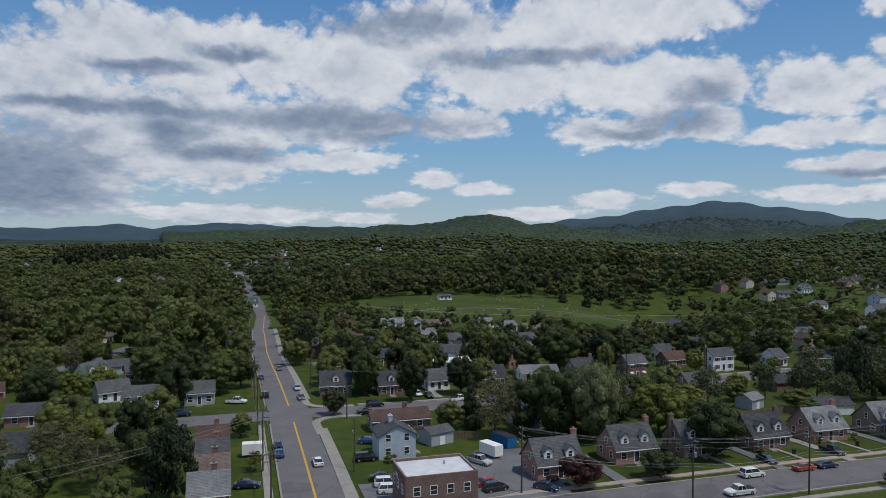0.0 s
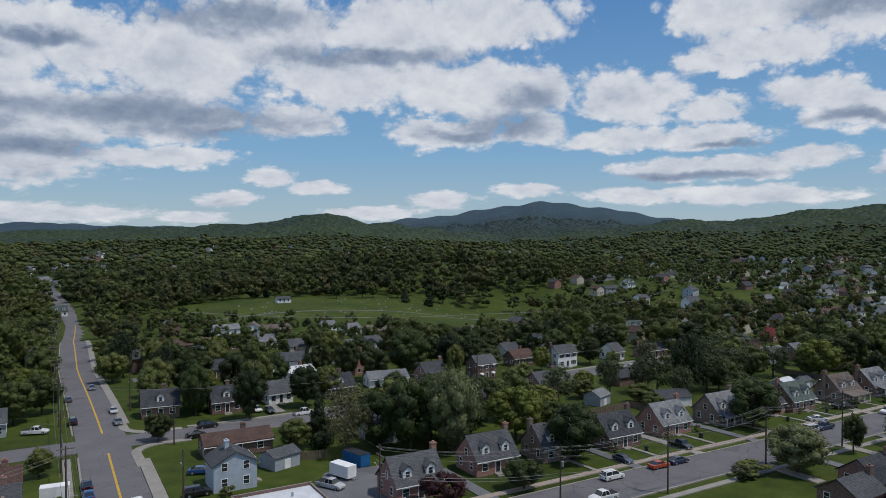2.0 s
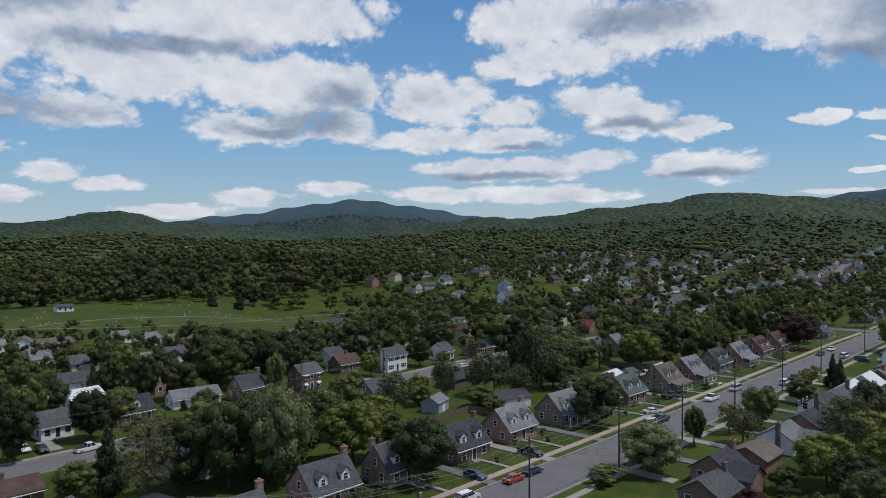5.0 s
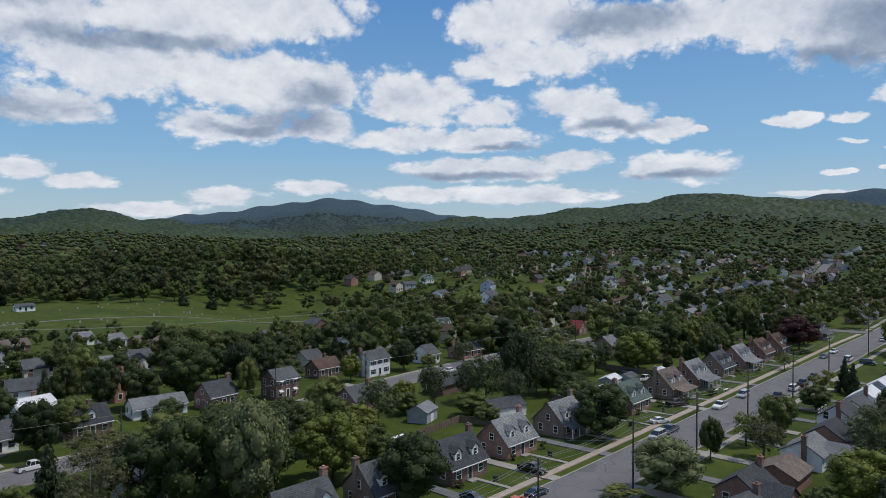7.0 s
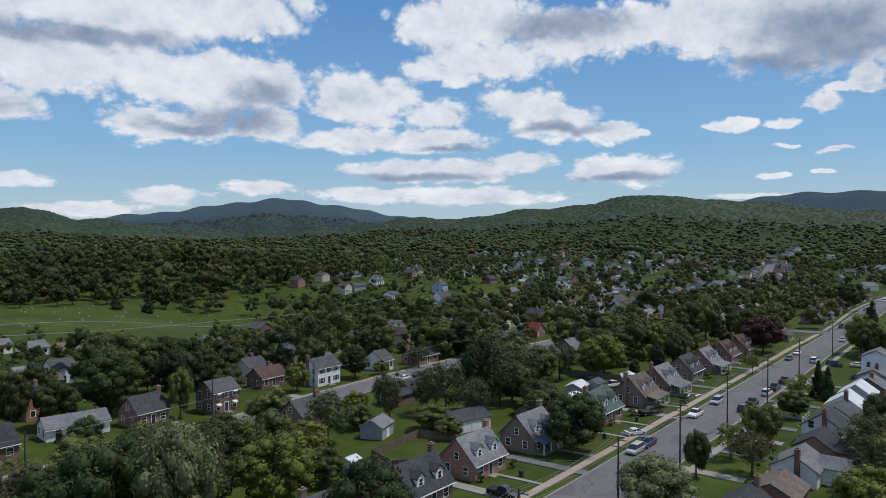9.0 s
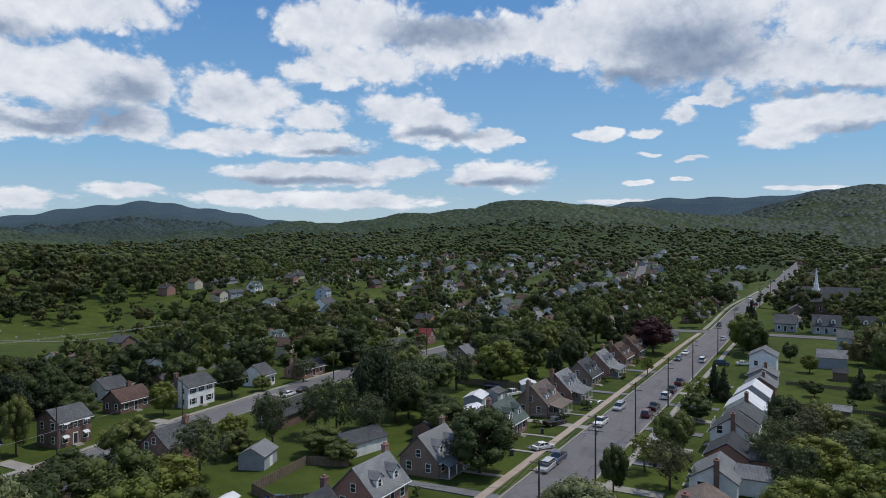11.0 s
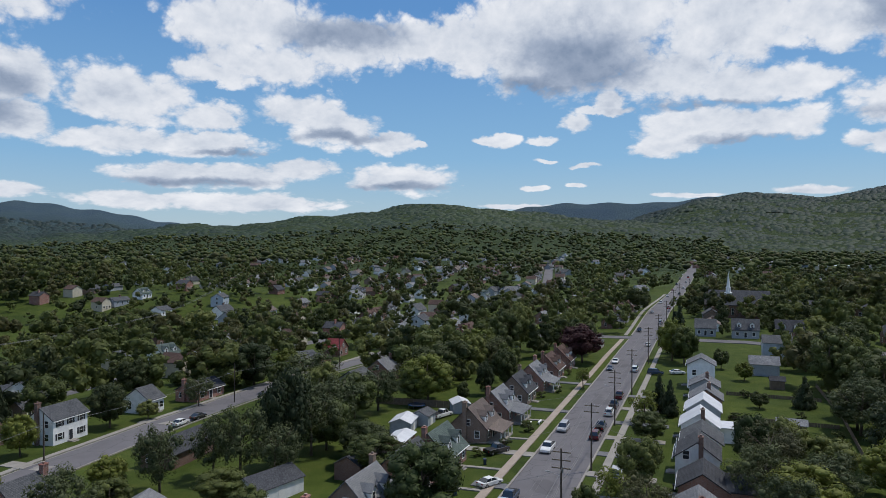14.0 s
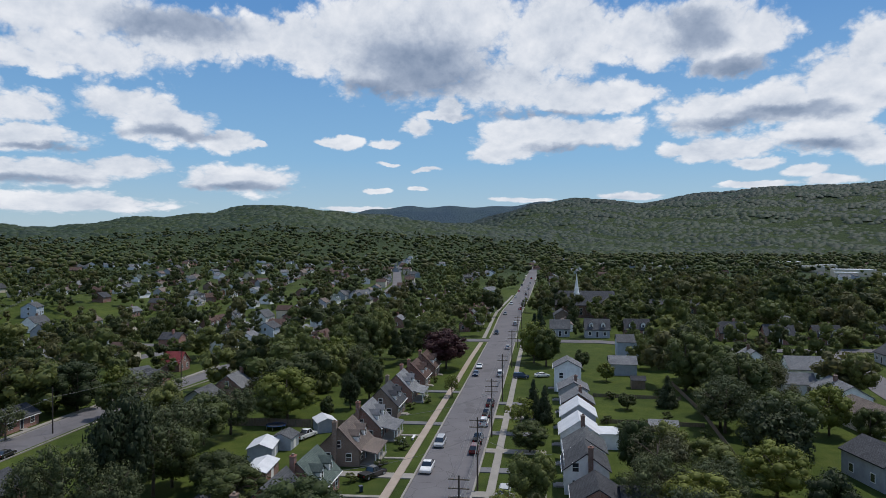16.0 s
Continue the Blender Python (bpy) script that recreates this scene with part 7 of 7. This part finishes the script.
def apart(x, y, least, others=()):
    """Keeps only points that stand clear of one another."""
    kept, cells = [], {}
    for k, (a, b) in enumerate(zip(x, y)):
        c = (int(a // least), int(b // least))
        near = [q for i in (-1, 0, 1) for j in (-1, 0, 1) for q in cells.get((c[0] + i, c[1] + j), ())]
        if all((a - p) ** 2 + (b - q) ** 2 > least * least for p, q in near) and all((a - p) ** 2 + (b - q) ** 2 > (r * 0.8 + 2) ** 2 for p, q, r in others):
            cells.setdefault(c, []).append((a, b))
            kept.append(k)
    return np.array(kept, int)


gx, gy, gw = scatter(2600, 60, 240)
idx = apart(gx, gy, 7.0, PLANTED)
for k in idx[:150]:
    q = rng.uniform()
    kind = "dark_oak" if q < 0.14 else "oak" if q < 0.42 else "maple" if q < 0.66 else "thin_tree" if q < 0.76 else "lime_tree" if q < 0.86 else "conifer" if q < 0.95 else "pine"
    s = rng.uniform(0.6, 1.0) * (0.62 if 98 < gx[k] < 235 and 126 < gy[k] < 166 else 1.0)
    tree(kind, float(gx[k]), float(gy[k]), {"oak": 13, "dark_oak": 13, "maple": 14, "thin_tree": 12, "lime_tree": 12, "conifer": 12, "pine": 16}[kind] * s, {"oak": 6, "dark_oak": 6, "maple": 5, "thin_tree": 5, "lime_tree": 5.8, "conifer": 3.4, "pine": 5}[kind] * s)


def templates(lobes, cards, size, core, cone=False, n=6):
    return [crown(np.random.default_rng(100 + k), lobes, cards, size, "cone" if cone else ("round", "tall")[k % 2], core) for k in range(n)]


def woods(name, xs, ys, kinds, hs, rs, tints, label, mat=None):
    """Many crowns in one mesh."""
    vs, fs, ts, n = [], [], [], 0
    zs = land(xs, ys)
    for k in range(len(xs)):
        v, f = kinds[k % len(kinds)]
        a = rng.uniform(0, 6.283)
        ca, sa = math.cos(a), math.sin(a)
        w = np.empty_like(v)
        w[:, 0], w[:, 1] = (v[:, 0] * ca - v[:, 1] * sa) * rs[k] + xs[k], (v[:, 0] * sa + v[:, 1] * ca) * rs[k] + ys[k]
        w[:, 2] = v[:, 2] * hs[k] * (0.22 if mat else 0.46) + zs[k] + hs[k] * (0.12 if mat else 0.52)
        vs.append(w)
        fs.append(f + n)
        ts.append(np.full(len(v), tints[k]))
        n += len(v)
    me = numpy_mesh(name, np.concatenate(vs), np.concatenate(fs), mat or M_woods, np.concatenate(ts), True)
    tagged(new(name, me), label, "trees", kind="stuff")


def tints(n, lo=0.0, hi=1.0):
    return np.clip(rng.beta(1.05, 1.5, n), lo, hi)


def clumps(x, y):
    """How thickly trees stand: groves and gaps of some tens of metres."""
    return 0.5 + 0.27 * np.sin(x * 0.071 + 1.7 * np.sin(y * 0.031)) + 0.27 * np.sin(y * 0.083 + 1.4 * np.sin(x * 0.043 + 2.0))


def spring(x):
    """The woods west of the road are paler than the gardens."""
    t = tints(len(x))
    return np.where(x < 5, 0.25 + 0.7 * t, t)


def sizes(n):
    """Tree heights: many small, some large."""
    return 6.0 + 13.0 * rng.beta(1.3, 1.9, n)


mid_t = templates(13, 460, 0.145, 0.84, n=8) + templates(12, 260, 0.17, 0.8, True, 1)
x1, y1, w1 = scatter(9000, 225, 450, -36.0)
k1 = apart(x1, y1, 7.2)
h1 = (sizes(len(k1)) + 1.0) * np.where(w1[k1], 1.3, 1.0)
h1 *= np.where((y1[k1] > 300) & (x1[k1] > 40) & (x1[k1] < 300), 0.62, 1.0)
woods("garden_trees", x1[k1], y1[k1], mid_t, h1, h1 * rng.uniform(0.40, 0.60, len(k1)), spring(x1[k1]), "green deciduous trees filling the gardens")
far_t = templates(8, 130, 0.19, 0.86, n=8) + templates(7, 70, 0.22, 0.85, True, 1)
x2, y2, w2 = scatter(13000, 450, 900, -24.0, gap=3.0)
k2 = apart(x2, y2, 6.0)
k2 = k2[(clumps(x2[k2], y2[k2]) > rng.uniform(0.0, 0.75, len(k2))) | w2[k2]]
ring = (y2[k2] > 486) & (y2[k2] < 640) & (x2[k2] < 420) & (x2[k2] > 20)
h2 = sizes(len(k2)) * np.where(ring, 1.35, np.where(w2[k2], 1.15, 1.0))
woods("town_trees", x2[k2], y2[k2], far_t, h2, h2 * rng.uniform(0.42, 0.60, len(k2)), spring(x2[k2]) * np.where(ring, 0.55, 1.0), "green trees between the houses of the town")
dist_t = templates(3, 0, 0.3, 1.5, n=8)
x3, y3, w3 = scatter(24000, 900, 2100, -20.0, gap=3.0)
k3 = apart(x3, y3, 7.5)
k3 = k3[clumps(x3[k3], y3[k3]) > rng.uniform(0.0, 0.35, len(k3))]
h3 = sizes(len(k3)) * 1.1
woods("distant_trees", x3[k3], y3[k3], dist_t, h3, h3 * rng.uniform(0.6, 0.95, len(k3)), spring(x3[k3]), "distant green trees beyond the town")


# a dark stand of pines on a far knoll
px, py = rng.uniform(-235, -95, 260), rng.uniform(1120, 1300, 260)
ph = rng.uniform(22, 34, 260)
woods("far_pine_wood", px, py, templates(6, 40, 0.3, 0.95, True, 4), ph, ph * rng.uniform(0.28, 0.4, 260), np.zeros(260), "dark stand of tall pines on a far knoll")


def domes():
    """Low crowns for the hills: a ring and a top."""
    out = []
    for k in range(8):
        r = np.random.default_rng(k)
        ring = [(math.cos(a) * q, math.sin(a) * q, z) for a, q, z in zip(np.arange(6) * math.pi / 3, r.uniform(0.8, 1.2, 6), r.uniform(-3.2, -2.4, 6))]
        mid = [(math.cos(a + 0.5) * q, math.sin(a + 0.5) * q, z) for a, q, z in zip(np.arange(4) * math.pi / 2, r.uniform(0.4, 0.65, 4), r.uniform(0.5, 0.8, 4))]
        v = np.array(ring + mid)
        f = [(0, 1, 6), (1, 7, 6), (1, 2, 7), (2, 3, 7), (3, 8, 7), (3, 4, 8), (4, 9, 8), (4, 5, 9), (5, 0, 6), (5, 6, 9), (6, 7, 8), (6, 8, 9)]
        out.append((v, np.array(f)))
    return out


hill_t = domes()
x4, y4, w4 = scatter(60000, 2000, 4000, -17.0, gap=0.0)
far4 = np.hypot(x4 - HUB[0], y4 - HUB[1])
h4 = rng.uniform(8, 13, len(x4)) * (0.8 + far4 / 7000)
patch = 0.5 + 0.5 * np.sin(x4 * 0.004 + np.sin(y4 * 0.003) * 2) * np.sin(y4 * 0.0047 + 1.0)
# haze put into the tint: crowns go darker and bluer with distance
unhazed = np.clip(1.15 - (far4 - 2400) / 1900, 0.0, 1.0)
woods("hill_forest", x4, y4, hill_t, h4, h4 * rng.uniform(1.2, 1.7, len(x4)), np.clip((0.30 * tints(len(x4)) + 0.25 * patch + 0.25) * unhazed, 0, 0.85), "dense green forest covering the hills", M_hill)

# ---- the field ----
fx, fy, _ = rng.uniform(90, 285, 60), rng.uniform(395, 470, 60), 0
okf = inside(FIELD, fx, fy)
stones = Geo()
for x, y in zip(fx[okf], fy[okf]):
    z = hz(x, y)
    stones.box(x - 0.5, x + 0.5, y - 0.15, y + 0.15, z - 0.2, z + rng.uniform(0.6, 1.1))
tagged(new("gravestones", stones.mesh("gravestones", M_concrete)), "small pale gravestones dotted over the lawn", "gravestones", kind="stuff")
band("path_99", [(75, 415), (150, 420), (220, 412), (290, 395)], 2.4, 0.15, M_lot, "pale narrow lane through the cemetery lawn", "path")
for x, y, h in ((205, 476, 13), (214, 478, 12), (232, 474, 14), (240, 477, 12), (258, 470, 14), (266, 468, 15), (187, 480, 12), (228, 455, 10), (246, 452, 11)):
    tree("conifer" if h < 12 else "maple", x, y, h, h * 0.4)


# ---- small things on the lawns ----
def bench(x, y, turn):
    o = thing("garden_bench", "long white slatted bench on a lawn", "bench", at(x, y, turn), "white benches on the lawn")
    part("seat", Geo().box(-1.3, 1.3, -0.22, 0.22, 0.42, 0.5).mesh("seat", M_white_paint), o)
    for s in (-1, 1):
        part("leg", Geo().box(-0.05, 0.05, -0.2, 0.2, 0, 0.42).mesh("leg", M_white_paint), o, "", pose(s * 1.0, 0, 0))


def bin_(x, y, mat, label):
    o = thing("wheeled_bin", label, "waste bin", at(x, y, 15 * x), "wheeled bins beside houses")
    part("body", Geo().poly([(-0.22, -0.25, 0.06), (0.22, -0.25, 0.06), (0.22, 0.25, 0.06), (-0.22, 0.25, 0.06), (-0.29, -0.33, 1.0), (0.29, -0.33, 1.0), (0.29, 0.33, 1.0), (-0.29, 0.33, 1.0)], [(3, 2, 1, 0), (4, 5, 6, 7), (0, 1, 5, 4), (1, 2, 6, 5), (2, 3, 7, 6), (3, 0, 4, 7)]).mesh("body", mat), o)
    part("lid", Geo().box(-0.31, 0.31, -0.36, 0.36, 1.0, 1.07).mesh("lid", mat), o)
    for s in (-1, 1):
        part("wheel", shared("bin_wheel", lambda: Geo().tube((-0.03, 0, 0), (0.03, 0, 0), 0.12, 0.12, 10).mesh("wheel", M_tyre)), o, "", pose(s * 0.27, 0.28, 0.12))


def trampoline(x, y):
    o = thing("trampoline", "round blue-rimmed garden trampoline", "trampoline", at(x, y))
    ring, mat_ = Geo(), Geo()
    n = 20
    for k in range(n):
        a0, a1 = 2 * math.pi * k / n, 2 * math.pi * (k + 1) / n
        p = [(r * math.cos(a), r * math.sin(a), z) for a in (a0, a1) for r, z in ((1.8, 0.86), (2.15, 0.86), (2.15, 0.9), (1.8, 0.9))]
        ring.poly(p, [(0, 1, 5, 4), (1, 2, 6, 5), (2, 3, 7, 6), (3, 0, 4, 7)])
    mat_.tube((0, 0, 0.85), (0, 0, 0.88), 1.8, 1.8, 20)
    part("rim", ring.mesh("rim", PAINT["blue"]), o)
    part("bounce_mat", mat_.mesh("bounce_mat", M_dark), o)
    for k in range(6):
        a = math.pi * k / 3
        part("leg", shared("tramp_leg", lambda: Geo().tube((0, 0, 0), (0, 0, 0.86), 0.03, 0.03, 6).mesh("leg", M_metal)), o, "", pose(2.0 * math.cos(a), 2.0 * math.sin(a), 0))


bench(205.5, 118.6, 0), bench(207.5, 116.8, 0)
for x, y, m_, lab in ((176.2, 119.6, PAINT["navy"], "blue wheeled bin beside a cottage"), (160, 119.5, PAINT["navy"], "blue wheeled bin beside a cottage"), (113, 120, M_dark, "dark wheeled bin beside a cottage"), (131, 121, M_dark, "dark wheeled bin beside a cottage"), (95.5, 209, PAINT["blue"], "blue wheeled bin beside a house"), (174, 87, M_dark, "dark wheeled bin beside a house"), (198, 87, PAINT["navy"], "blue wheeled bin beside a house")):
    bin_(x, y, m_, lab)
trampoline(212, 148), trampoline(122, 143)


def panel_rows(x, y, rows):
    """Rows of tilted dark blue panels in a far meadow."""
    for k in range(rows):
        o = thing("solar_panel_row", "long row of dark blue solar panels in a meadow", "solar panels", at(x + 2 * k, y + 9 * k), "solar panel rows")
        part("panel", shared("panel", lambda: Geo().extrude([(-2.2, 1.0), (2.2, 3.2), (2.2, 3.3), (-2.2, 1.1)], "x", -26, 26).mesh("panel", PAINT["navy"])), o)
        for s in range(-2, 3):
            part("leg", shared("panel_leg", lambda: Geo().box(-0.1, 0.1, -0.1, 0.1, -0.5, 2.1).mesh("leg", M_metal)), o, "", pose(s * 11, 0, 0))


panel_rows(-118, 470, 7)
